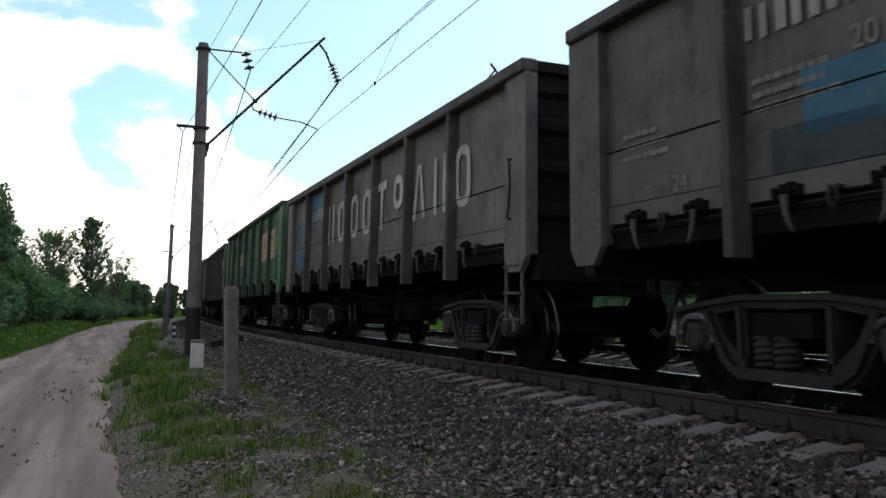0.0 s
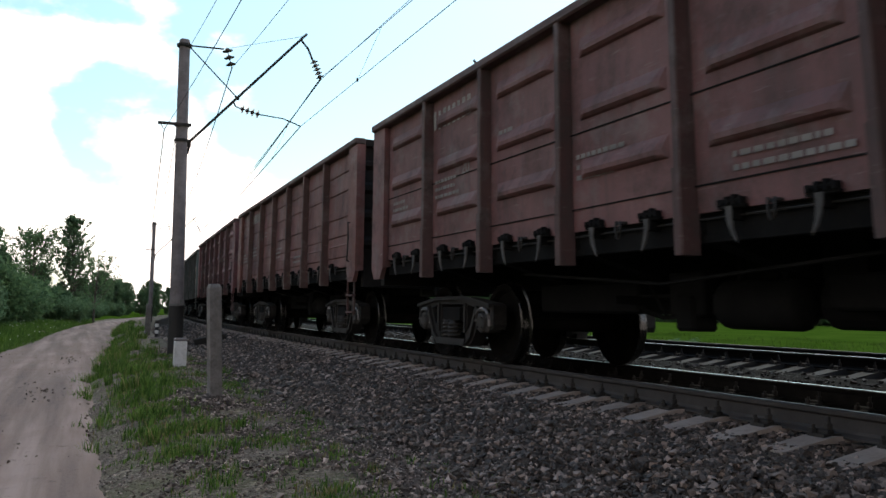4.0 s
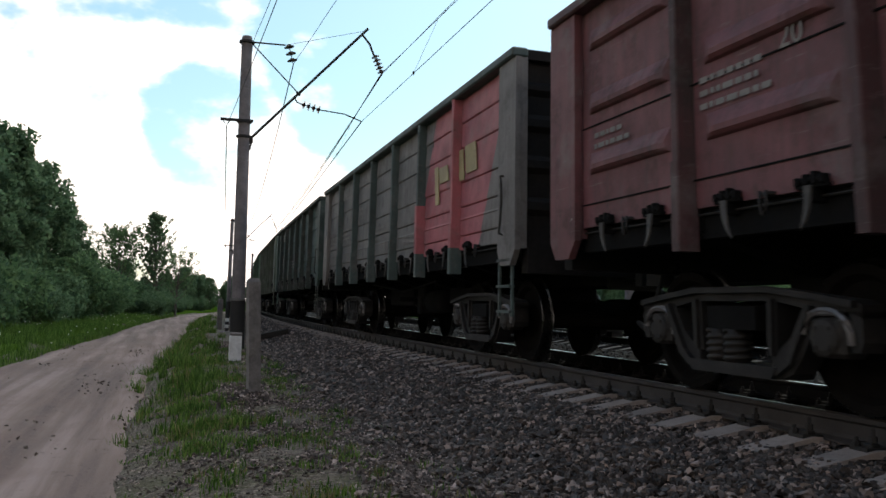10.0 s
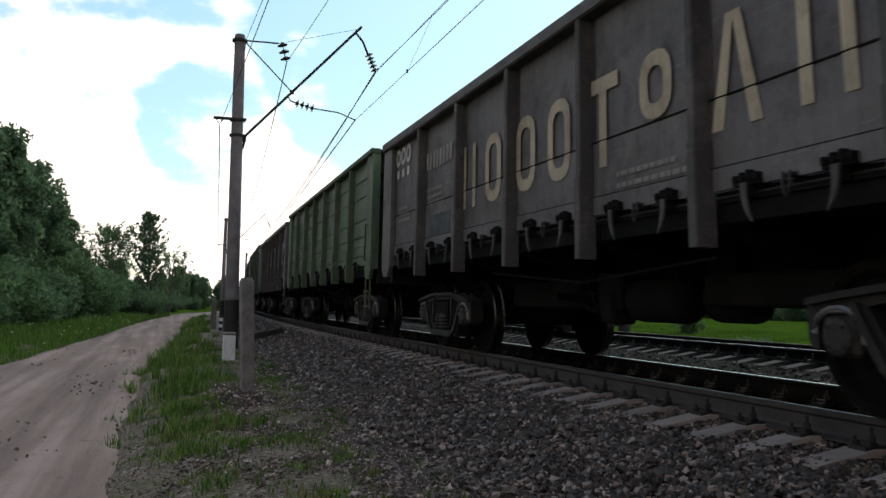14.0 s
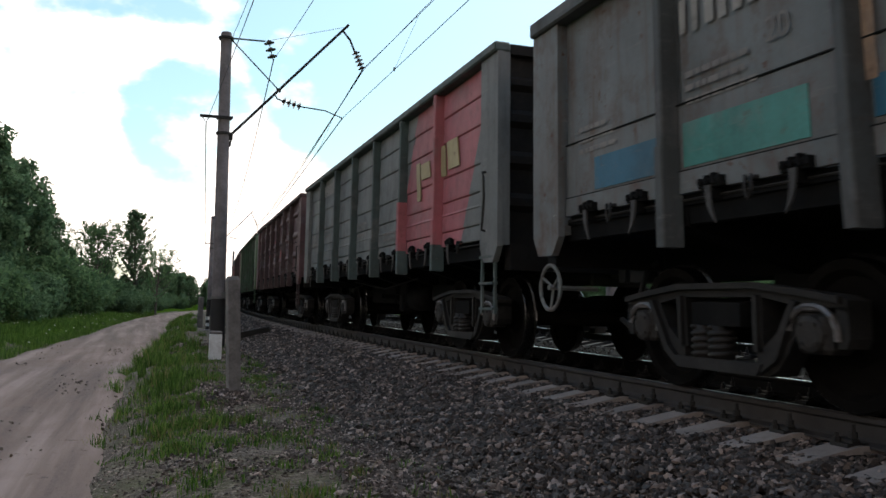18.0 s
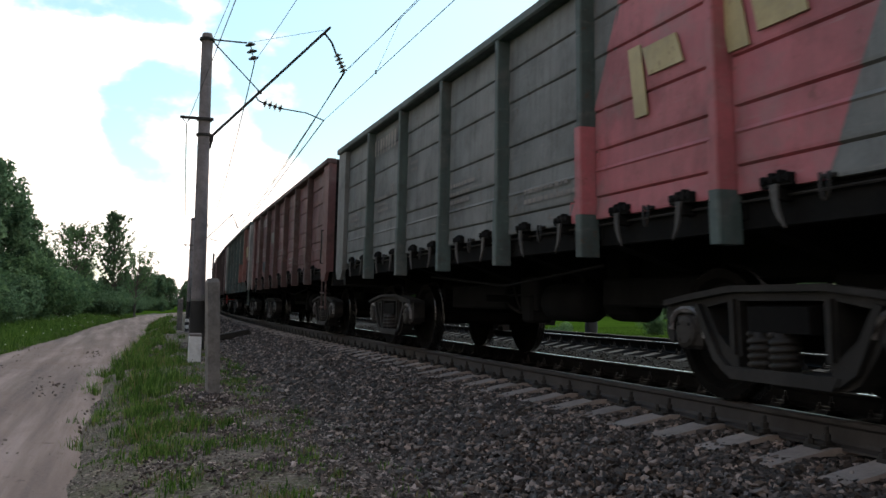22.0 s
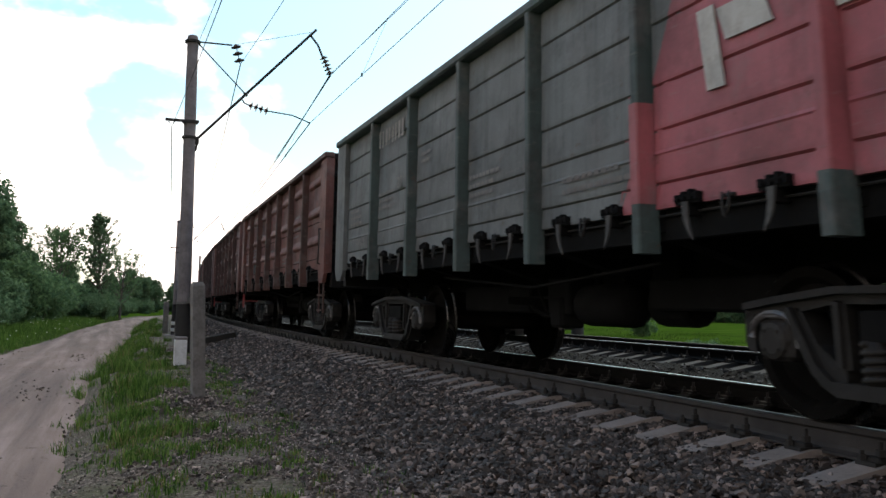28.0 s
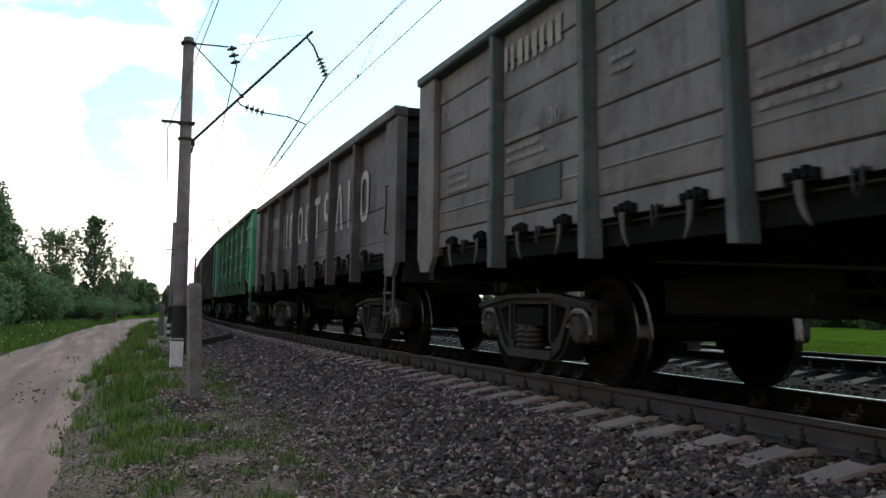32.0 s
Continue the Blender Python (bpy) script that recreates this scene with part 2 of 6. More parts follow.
def islands(name, dark, mid, light, rough=0.85):
    """For heaps of small pieces: each piece has its own shade."""
    mat = bpy.data.materials.new(name)
    mat.use_nodes = True
    n = Nodes(mat.node_tree)
    geo = n.add("ShaderNodeNewGeometry")
    place = n.add("ShaderNodeTexCoord").outputs["Object"]
    grain = n.noise(place, 90.0, 3.0, 0.6)
    colour = n.ramp(geo.outputs["Random Per Island"], [(0.0, dark), (0.55, mid), (0.84, tuple(a * 0.6 + b * 0.4 for a, b in zip(mid, light))), (0.96, light)])
    colour = n.mix(0.16, colour, n.ramp(grain, [(0.3, dark), (0.7, light)]))
    relief = n.add("ShaderNodeBump", Strength=0.4, Distance=0.004, Height=grain)
    bsdf = n.add("ShaderNodeBsdfPrincipled", Base_Color=colour, Roughness=rough, Normal=relief.outputs[0])
    n.add("ShaderNodeOutputMaterial", Surface=bsdf.outputs[0])
    return mat


def dirt_road(name):
    """Packed sandy dirt: reddish patches, paler wheel tracks, clods and fine grit."""
    mat = bpy.data.materials.new(name)
    mat.use_nodes = True
    n = Nodes(mat.node_tree)
    place = n.add("ShaderNodeTexCoord").outputs["Object"]
    long = n.add("ShaderNodeMapping", Vector=place, Scale=(1.7, 0.07, 1.0)).outputs[0]
    tracks = n.noise(long, 1.3, 5.0, 0.6)
    patch = n.noise(place, 0.6, 6.0, 0.65)
    grit = n.noise(place, 32.0, 4.0, 0.7)
    tone = n.ramp(tracks, [(0.36, (0.088, 0.06, 0.056)), (0.5, (0.16, 0.111, 0.1)), (0.62, (0.25, 0.187, 0.175))])
    red = n.add("ShaderNodeMapRange", Value=patch, From_Min=0.45, From_Max=0.68).outputs[0]
    tone = n.mix(n.math("MULTIPLY", red, 0.6), tone, rgb(0.135, 0.08, 0.068))
    tone = n.mix(n.math("MULTIPLY", n.math("SUBTRACT", grit, 0.4), 0.9, True), tone, rgb(0.24, 0.195, 0.165))
    clods = n.add("ShaderNodeMapRange", Value=n.noise(place, 5.0, 5.0, 0.72), From_Min=0.62, From_Max=0.7).outputs[0]
    tone = n.mix(n.math("MULTIPLY", clods, 0.55), tone, rgb(0.06, 0.045, 0.036))
    height = n.math("ADD", n.math("ADD", n.math("MULTIPLY", tracks, 0.7), n.math("MULTIPLY", grit, 0.12)), n.math("MULTIPLY", clods, 0.3))
    relief = n.add("ShaderNodeBump", Strength=0.7, Distance=0.06, Height=height)
    bsdf = n.add("ShaderNodeBsdfPrincipled", Base_Color=tone, Roughness=0.95, Normal=relief.outputs[0])
    n.add("ShaderNodeOutputMaterial", Surface=bsdf.outputs[0])
    return mat


def verge_soil(name):
    """Dark trodden earth with pale grit, coarse gravel specks and mossy patches."""
    mat = bpy.data.materials.new(name)
    mat.use_nodes = True
    n = Nodes(mat.node_tree)
    place = n.add("ShaderNodeTexCoord").outputs["Object"]
    broad = n.noise(place, 1.3, 5.0, 0.65)
    grit = n.add("ShaderNodeTexVoronoi", Vector=place, Scale=46.0)
    chips = n.add("ShaderNodeTexVoronoi", Vector=place, Scale=21.0)
    tone = n.ramp(broad, [(0.3, (0.022, 0.0145, 0.0125)), (0.5, (0.045, 0.031, 0.027)), (0.7, (0.085, 0.062, 0.056))])
    pebble = n.ramp(n.add("ShaderNodeSeparateColor", Color=grit.outputs["Color"]).outputs[0], [(0.0, (0.02, 0.014, 0.01)), (0.6, (0.075, 0.057, 0.044)), (0.95, (0.27, 0.22, 0.18))])
    stone = n.ramp(n.add("ShaderNodeSeparateColor", Color=chips.outputs["Color"]).outputs[1], [(0.0, (0.02, 0.014, 0.01)), (0.7, (0.09, 0.07, 0.054)), (0.97, (0.3, 0.25, 0.2))])
    tone = n.mix(0.6, tone, pebble)
    few = n.add("ShaderNodeMapRange", Value=n.noise(place, 3.0, 4.0, 0.6), From_Min=0.42, From_Max=0.62).outputs[0]
    tone = n.mix(n.math("MULTIPLY", few, 0.75), tone, stone)
    moss = n.add("ShaderNodeMapRange", Value=n.noise(place, 1.9, 6.0, 0.7), From_Min=0.44, From_Max=0.62).outputs[0]
    tone = n.mix(n.math("MULTIPLY", moss, 0.6), tone, rgb(0.05, 0.058, 0.016))
    height = n.math("ADD", n.math("MULTIPLY", grit.outputs["Distance"], -0.5), n.math("MULTIPLY", chips.outputs["Distance"], -0.9))
    relief = n.add("ShaderNodeBump", Strength=0.9, Distance=0.02, Height=height)
    bsdf = n.add("ShaderNodeBsdfPrincipled", Base_Color=tone, Roughness=0.95, Normal=relief.outputs[0])
    n.add("ShaderNodeOutputMaterial", Surface=bsdf.outputs[0])
    return mat


def leafy(name, dark, mid, light):
    mat = bpy.data.materials.new(name)
    mat.use_nodes = True
    n = Nodes(mat.node_tree)
    geo = n.add("ShaderNodeNewGeometry")
    place = n.add("ShaderNodeTexCoord").outputs["Object"]
    clump = n.noise(place, 0.8, 3.0, 0.6)
    value = n.math("ADD", n.math("MULTIPLY", geo.outputs["Random Per Island"], 0.6), n.math("MULTIPLY", clump, 0.4))
    colour = n.ramp(value, [(0.2, dark), (0.5, mid), (0.85, light)])
    front = n.add("ShaderNodeBsdfPrincipled", Base_Color=colour, Roughness=0.7, Specular_IOR_Level=0.12)
    back = n.add("ShaderNodeBsdfTranslucent", Color=colour)
    both = n.add("ShaderNodeMixShader", i0=0.55, i1=front.outputs[0], i2=back.outputs[0])
    n.add("ShaderNodeOutputMaterial", Surface=both.outputs[0])
    return mat


MAT = {
    "soil": verge_soil("soil_and_gravel"),
    "field": surface("meadow_grass", [(0.02, 0.05, 0.005), (0.035, 0.076, 0.009), (0.058, 0.105, 0.016)], 0.25, 0.9, 0, 0.7, 6.0, 0, (0.05, 0.085, 0.015), 0.4, 0, 0.08, shine=0.0),
    "road": dirt_road("dry_dirt"),
    "ballast": surface("ballast_bed", [(0.006, 0.0044, 0.0036), (0.018, 0.0125, 0.0095), (0.05, 0.036, 0.028)], 14.0, 0.95, 0, 1.0, 30.0, 0, None, 0, 0, 0.05, shine=0.08),
    "stone": islands("crushed_stone", (0.004, 0.0028, 0.0023), (0.02, 0.0138, 0.0115), (0.37, 0.28, 0.24), 0.68),
    "pale_stone": islands("pale_gravel", (0.011, 0.0078, 0.0066), (0.052, 0.038, 0.0325), (0.42, 0.33, 0.295)),
    # stones between the tracks: the train's shade is in their colour
    "dark_stone": islands("shaded_stone", (0.006, 0.0048, 0.0044), (0.015, 0.012, 0.011), (0.06, 0.05, 0.045)),
    "clod": islands("dirt_clods", (0.03, 0.022, 0.017), (0.075, 0.056, 0.045), (0.19, 0.15, 0.125)),
    "concrete": surface("weathered_concrete", [(0.115, 0.101, 0.106), (0.165, 0.147, 0.153), (0.22, 0.2, 0.206)], 3.0, 0.9, 0, 0.5, 30.0, 0.3, (0.07, 0.065, 0.06), 0.5, 0.2, 0.01),
    "sleeper": surface("sleeper_concrete", [(0.2, 0.162, 0.146), (0.27, 0.222, 0.2), (0.34, 0.284, 0.256)], 3.0, 0.9, 0, 0.4, 40.0, 0, (0.12, 0.095, 0.08), 0.4, 0.3, 0.008),
    # far track's sleepers: a darker copy, with the shade behind the train in its colour
    "dark_sleeper": surface("shaded_sleeper", [(0.013, 0.0117, 0.011), (0.023, 0.0205, 0.019), (0.04, 0.036, 0.033)], 3.0, 0.9, 0, 0.4, 40.0, 0, (0.03, 0.024, 0.02), 0.5, 0.3, 0.008),
    "rail": surface("rusty_rail", [(0.02, 0.0165, 0.0158), (0.033, 0.0285, 0.027), (0.052, 0.045, 0.043)], 4.0, 0.8, 0.0, 0.3, 60.0, 0, (0.03, 0.024, 0.02), 0.5),
    # inner and far rails: a copy of the rail steel with shade painted in
    "black_rail": surface("shaded_rail_side", [(0.006, 0.0055, 0.0053), (0.011, 0.01, 0.0096), (0.018, 0.0165, 0.0158)], 4.0, 0.85, 0.0, 0.3, 60.0, shine=0.15),
    # bed and inner sleepers: shade under the train, painted near black
    "train_shade": surface("shaded_ballast", [(0.004, 0.0035, 0.003), (0.009, 0.0075, 0.006), (0.016, 0.013, 0.011)], 9.0, 0.95, 0, 1.0, 30.0, 0, None, 0, 0, 0.05, shine=0.1),
    "worn_head": surface("dull_worn_rail_head", [(0.12, 0.1, 0.088), (0.2, 0.175, 0.155)], 5.0, 0.5, 0.6, 0.1, 50.0),
    "railtop": surface("polished_rail_head", [(0.72, 0.71, 0.7), (0.85, 0.84, 0.83)], 3.0, 0.34, 1.0, 0.05, 50.0),
    "iron": surface("dark_iron", [(0.012, 0.011, 0.0105), (0.022, 0.02, 0.019), (0.034, 0.031, 0.029)], 3.0, 0.7, 0.3, 0.3, 40.0),
    "bogie": surface("dusty_cast_steel", [(0.005, 0.0044, 0.0042), (0.0105, 0.0094, 0.009), (0.034, 0.0305, 0.029)], 3.0, 0.75, 0.15, 0.5, 30.0, 0, (0.03, 0.024, 0.02), 0.5),
    "rubbed": surface("rubbed_bare_steel", [(0.08, 0.075, 0.075), (0.16, 0.15, 0.15), (0.24, 0.23, 0.23)], 6.0, 0.5, 0.6, 0.2, 40.0),
    "hook": surface("dull_grey_steel", [(0.03, 0.028, 0.027), (0.055, 0.052, 0.05), (0.1, 0.095, 0.09)], 5.0, 0.75, 0.0, 0.3, 40.0, 0.3, (0.02, 0.017, 0.016), 0.5, 0.3),
    # lighter than the bogie casting: highlights on axle boxes and springs, put in as colour
    "highlight_steel": surface("highlit_worn_steel", [(0.009, 0.0079, 0.0073), (0.02, 0.0175, 0.0163), (0.055, 0.0475, 0.044)], 3.0, 0.7, 0.2, 0.5, 30.0, 0, (0.02, 0.014, 0.011), 0.5),
    # near black with little shine: the deep shade under the wagons is in this colour
    "frame": surface("shaded_underframe", [(0.006, 0.006, 0.0062), (0.0095, 0.0095, 0.0097), (0.016, 0.0157, 0.0157)], 2.0, 0.9, 0.0, 0.3, 30.0, shine=0.08),
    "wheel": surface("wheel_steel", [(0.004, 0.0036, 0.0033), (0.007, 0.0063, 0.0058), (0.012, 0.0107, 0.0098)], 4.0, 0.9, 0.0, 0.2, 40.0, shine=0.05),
    "tread": surface("polished_tread", [(0.06, 0.058, 0.057), (0.1, 0.097, 0.095)], 3.0, 0.28, 1.0, 0.05, 40.0),
    "galv": surface("galvanised_steel", [(0.1, 0.1, 0.1), (0.17, 0.17, 0.17)], 3.0, 0.6, 0.6, 0.2, 40.0),
    "wire": surface("old_copper_wire", [(0.02, 0.02, 0.02), (0.04, 0.04, 0.04)], 2.0, 0.8, 0.0, 0.0, 20.0),
    "insulator": surface("brown_porcelain", [(0.03, 0.02, 0.016), (0.045, 0.03, 0.024)], 5.0, 0.2, 0.0, 0.0, 20.0),
    "black": surface("black_bitumen", [(0.012, 0.012, 0.013), (0.022, 0.021, 0.021)], 4.0, 0.8, 0.0, 0.3, 40.0),
    "post_concrete": surface("pale_worn_concrete", [(0.1, 0.092, 0.087), (0.165, 0.153, 0.145), (0.235, 0.22, 0.207)], 4.0, 0.95, 0, 0.8, 30.0, 0.35, (0.07, 0.06, 0.05), 0.6, 0.2, 0.02),
    "whitewash": surface("whitewash", [(0.5, 0.5, 0.5), (0.66, 0.67, 0.68), (0.75, 0.76, 0.77)], 4.0, 0.9, 0, 0.3, 40.0, 0.2, (0.2, 0.19, 0.17), 0.4),
    "bark": surface("bark", [(0.05, 0.042, 0.035), (0.1, 0.085, 0.07), (0.16, 0.14, 0.12)], 3.0, 0.95, 0, 0.8, 25.0, 0.4, (0.03, 0.026, 0.022), 0.5),
    "grass": leafy("grass_blades", (0.02, 0.055, 0.01), (0.064, 0.138, 0.026), (0.17, 0.25, 0.07)),
    "meadow_blade": leafy("meadow_blades", (0.018, 0.04, 0.005), (0.037, 0.075, 0.01), (0.07, 0.11, 0.022)),
    "dry_grass": leafy("dry_grass", (0.1, 0.09, 0.04), (0.18, 0.16, 0.07), (0.26, 0.23, 0.12)),
    "leaf": leafy("alder_leaves", (0.055, 0.108, 0.058), (0.105, 0.182, 0.098), (0.175, 0.27, 0.155)),
    "leaf_pale": leafy("willow_leaves", (0.052, 0.104, 0.05), (0.094, 0.17, 0.08), (0.15, 0.242, 0.115)),
    "flower": surface("white_petals", [(0.6, 0.6, 0.56), (0.75, 0.75, 0.7)], 5.0, 0.8, 0, 0.0, 20.0),
    # end walls: the shade in the gap between wagons is put into this paint
    "end_shade": surface("shaded_end_paint", [(0.009, 0.008, 0.008), (0.016, 0.0145, 0.0142), (0.026, 0.023, 0.022)], 1.2, 0.8, 0, 0.4, 20.0, 0.4, (0.012, 0.01, 0.009), 0.5, shine=0.15),
    "timber": surface("tarred_timber", [(0.014, 0.012, 0.011), (0.028, 0.024, 0.02)], 3.0, 0.85, 0, 0.5, 30.0),
    "letter_white": paint("white_lettering", (0.56, 0.55, 0.52), (0.2, 0.13, 0.08), 0.45, 0.3, 0.7),
    "letter_cream": paint("cream_lettering", (0.44, 0.37, 0.27), (0.14, 0.09, 0.06), 0.5, 0.35, 0.7),
    "letter_rust": paint("rusty_lettering", (0.4, 0.26, 0.17), (0.12, 0.06, 0.04), 0.6, 0.4, 0.7),
    "number": paint("worn_number_paint", (0.34, 0.325, 0.3), (0.1, 0.085, 0.075), 0.75, 0.4, 0.7, flake=0.7),
    "stencil": paint("faded_stencil", (0.215, 0.2, 0.188), (0.12, 0.1, 0.09), 0.5, 0.2, 0.7),
    "yellow": paint("yellow_emblem", (0.4, 0.33, 0.17), (0.2, 0.14, 0.09), 0.3, 0.2, 0.6),
    "blue": paint("blue_patch", (0.004, 0.12, 0.2), (0.03, 0.07, 0.09), 0.25, 0.2, 0.6),
    "navy": paint("navy_patch", (0.012, 0.035, 0.07), (0.03, 0.03, 0.035), 0.4, 0.3, 0.7),
    "teal_patch": paint("teal_patch", (0.03, 0.22, 0.19), (0.04, 0.06, 0.06), 0.35, 0.2, 0.6),
    "pale_teal": paint("pale_teal_patch", (0.13, 0.24, 0.2), (0.06, 0.08, 0.07), 0.35, 0.2, 0.7),
    "dark_patch": paint("dark_patch", (0.03, 0.045, 0.05), (0.03, 0.03, 0.03), 0.35, 0.2, 0.7),
    "peach": paint("peach_poster", (0.62, 0.42, 0.27), (0.3, 0.2, 0.13), 0.35, 0.3, 0.7),
    "dull_print": paint("faded_print", (0.26, 0.22, 0.15), (0.3, 0.2, 0.13), 0.5, 0.3, 0.8),
    "red_panel": paint("red_panel", (0.41, 0.105, 0.125), (0.14, 0.075, 0.075), 0.5, 0.25, 0.6),
    "dull_red_panel": paint("dull_red_panel", (0.21, 0.085, 0.075), (0.14, 0.07, 0.06), 0.5, 0.4, 0.7),
    "red_mark": paint("red_patch", (0.3, 0.03, 0.03), (0.1, 0.03, 0.03), 0.4, 0.3, 0.7),
}


# ---- mesh helpers ----
class Shape:
    """Collects the faces of one mesh."""

    def __init__(self):
        self.v, self.f, self.m = [], [], []

    def face(self, points, slot=0):
        i = len(self.v)
        self.v += [tuple(p) for p in points]
        self.f.append(tuple(range(i, i + len(points))))
        self.m.append(slot)

    def take(self, verts, faces, slot=0):
        i = len(self.v)
        self.v += [tuple(p) for p in verts]
        self.f += [tuple(i + j for j in q) for q in faces]
        self.m += [slot] * len(faces)

    def box(self, x0, x1, y0, y1, z0, z1, b=0.0, slot=0):
        if b:
            bm = bmesh.new()
            bmesh.ops.create_cube(bm, size=1.0, matrix=Matrix.Translation(((x0 + x1) / 2, (y0 + y1) / 2, (z0 + z1) / 2)) @ Matrix.Diagonal((x1 - x0, y1 - y0, z1 - z0, 1)))
            bmesh.ops.bevel(bm, geom=bm.edges[:], offset=b, segments=1, affect="EDGES")
            bm.verts.index_update()
            self.take([v.co for v in bm.verts], [[v.index for v in f.verts] for f in bm.faces], slot)
            bm.free()
        else:
            v = [(x, y, z) for x in (x0, x1) for y in (y0, y1) for z in (z0, z1)]
            self.take(v, [(0, 1, 3, 2), (4, 6, 7, 5), (0, 4, 5, 1), (2, 3, 7, 6), (0, 2, 6, 4), (1, 5, 7, 3)], slot)
        return self

    def prism(self, profile, axis, a, b, slot=0):
        """A profile (in the two other axes, in order) drawn out from a to b along axis 0, 1 or 2."""
        def put(p, w):
            return (w, p[0], p[1]) if axis == 0 else (p[0], w, p[1]) if axis == 1 else (p[0], p[1], w)
        n = len(profile)
        v = [put(p, a) for p in profile] + [put(p, b) for p in profile]
        area = sum(profile[i][0] * profile[(i + 1) % n][1] - profile[(i + 1) % n][0] * profile[i][1] for i in range(n))
        flip = (area > 0) != (axis == 1) if b > a else (area > 0) == (axis == 1)
        faces = [tuple(range(n))[::-1], tuple(range(n, 2 * n))] + [(i, (i + 1) % n, n + (i + 1) % n, n + i) for i in range(n)]
        if not flip:
            faces = [q[::-1] for q in faces]
        self.take(v, faces, slot)
        return self

    def tube(self, points, r, n=8, slot=0, closed=False, r1=None):
        pts = [Vector(p) for p in points]
        rings = []
        for i, p in enumerate(pts):
            d = pts[(i + 1) % len(pts)] - pts[i - 1] if closed else pts[min(i + 1, len(pts) - 1)] - pts[max(i - 1, 0)]
            d.normalize()
            side = d.cross(Vector((0, 0, 1)) if abs(d.z) < 0.9 else Vector((1, 0, 0))).normalized()
            up = side.cross(d)
            w = r if r1 is None else r + (r1 - r) * i / max(1, len(pts) - 1)
            rings.append([p + (side * math.cos(2 * math.pi * j / n) + up * math.sin(2 * math.pi * j / n)) * w for j in range(n)])
        v = [p for ring in rings for p in ring]
        faces = []
        m = len(pts)
        for i in range(m if closed else m - 1):
            for j in range(n):
                a, b = i * n + j, i * n + (j + 1) % n
                c, d = ((i + 1) % m) * n + (j + 1) % n, ((i + 1) % m) * n + j
                faces.append((a, d, c, b))
        if not closed:
            faces += [tuple(range(n)), tuple(range((m - 1) * n, m * n))[::-1]]
        self.take(v, faces, slot)
        return self

    def turned(self, profile, axis, centre, n=24, slot=0, slots=None):
        """A profile of (along, radius) turned round an axis through centre."""
        rows = []
        for a, r in profile:
            ring = []
            for j in range(n):
                c, s = math.cos(2 * math.pi * j / n) * r, math.sin(2 * math.pi * j / n) * r
                p = (a, c, s) if axis == 0 else (s, a, c) if axis == 1 else (c, s, a)
                ring.append(tuple(p[k] + centre[k] for k in range(3)))
            rows.append(ring)
        for i in range(len(rows) - 1):
            v = rows[i] + rows[i + 1]
            self.take(v, [(j, (j + 1) % n, n + (j + 1) % n, n + j) for j in range(n)], slots[i] if slots else slot)
        return self

    def mesh(self, name, mats, smooth=False):
        me = bpy.data.meshes.new(name)
        me.from_pydata(self.v, [], self.f)
        for m in mats:
            me.materials.append(m)
        me.polygons.foreach_set("material_index", self.m)
        if smooth:
            me.polygons.foreach_set("use_smooth", [True] * len(self.f))
        me.update()
        return me


def weld(me):
    """Joins doubled corners, so that shading and pieces hold together."""
    bm = bmesh.new()
    bm.from_mesh(me)
    bmesh.ops.remove_doubles(bm, verts=bm.verts[:], dist=0.0004)
    bmesh.ops.recalc_face_normals(bm, faces=bm.faces[:])
    bm.to_mesh(me)
    bm.free()
    return me


def part(name, shape, material, parent, label="", smooth=False):
    mats = material if isinstance(material, (list, tuple)) else [material]
    me = shape if isinstance(shape, bpy.types.Mesh) else weld(shape.mesh(name, mats, smooth))
    ob = new(name, me)
    ob.parent = parent
    if label:
        tagged(ob, label)
    return ob


def thing(name, label, category, group="", m=None, kind=""):
    ob = new(name)
    ob.empty_display_size = 0.3
    tagged(ob, label, category, group, kind)
    if m is not None:
        ob.matrix_basis = m
    return ob


def recolour(ob, mat, slot=0):
    """Gives one object its own paint on a shared mesh."""
    ob.material_slots[slot].link = "OBJECT"
    ob.material_slots[slot].material = mat


# ---- ground, road and ballast ----
PROFILE = ((-1500, -0.6), (-60, -0.6), (-25, -0.7), (-12, -0.72), (-9.4, -0.8), (-8.7, -1.06), (-5.5, -1.06), (-5.0, -0.88), (-4.2, -0.68), (-3.4, -0.63), (-2.2, -0.66),
           (6.5, -0.66), (8.5, -0.62), (11, -0.85), (18, -0.75), (40, -0.35), (70, 0.15), (120, 0.4), (1500, 1.0))
PROFILE_U, PROFILE_Z = [p[0] for p in PROFILE], [p[1] for p in PROFILE]


def drift(y):
    """The dirt road comes closer to the track farther on."""
    w = min(max((y - 13.0) / 32.0, 0.0), 1.0)
    return 0.9 * w * w * (3 - 2 * w)


def ground_z(u, y):
    u = u - drift(y) * min(max((-3.0 - u) / 1.4, 0.0), 1.0) * (1.0 if u > -14 else max(0.0, (u + 20) / 6))
    z = float(np.interp(u, PROFILE_U, PROFILE_Z))
    near = 1.0 if abs(y) < 150 else 0.0
    rough = noise.noise(Vector((u * 0.9, y * 0.9, 3.1))) * 0.05 + noise.noise(Vector((u * 0.25, y * 0.25, 8.0))) * 0.08
    if -8.8 < u < -5.3:
        rough *= 0.2
    if u < -9.5 or u > 9:
        rough *= 1.6
    return z + rough * near


def place_z(x, y):
    return ground_z(x - track_x(y), y)


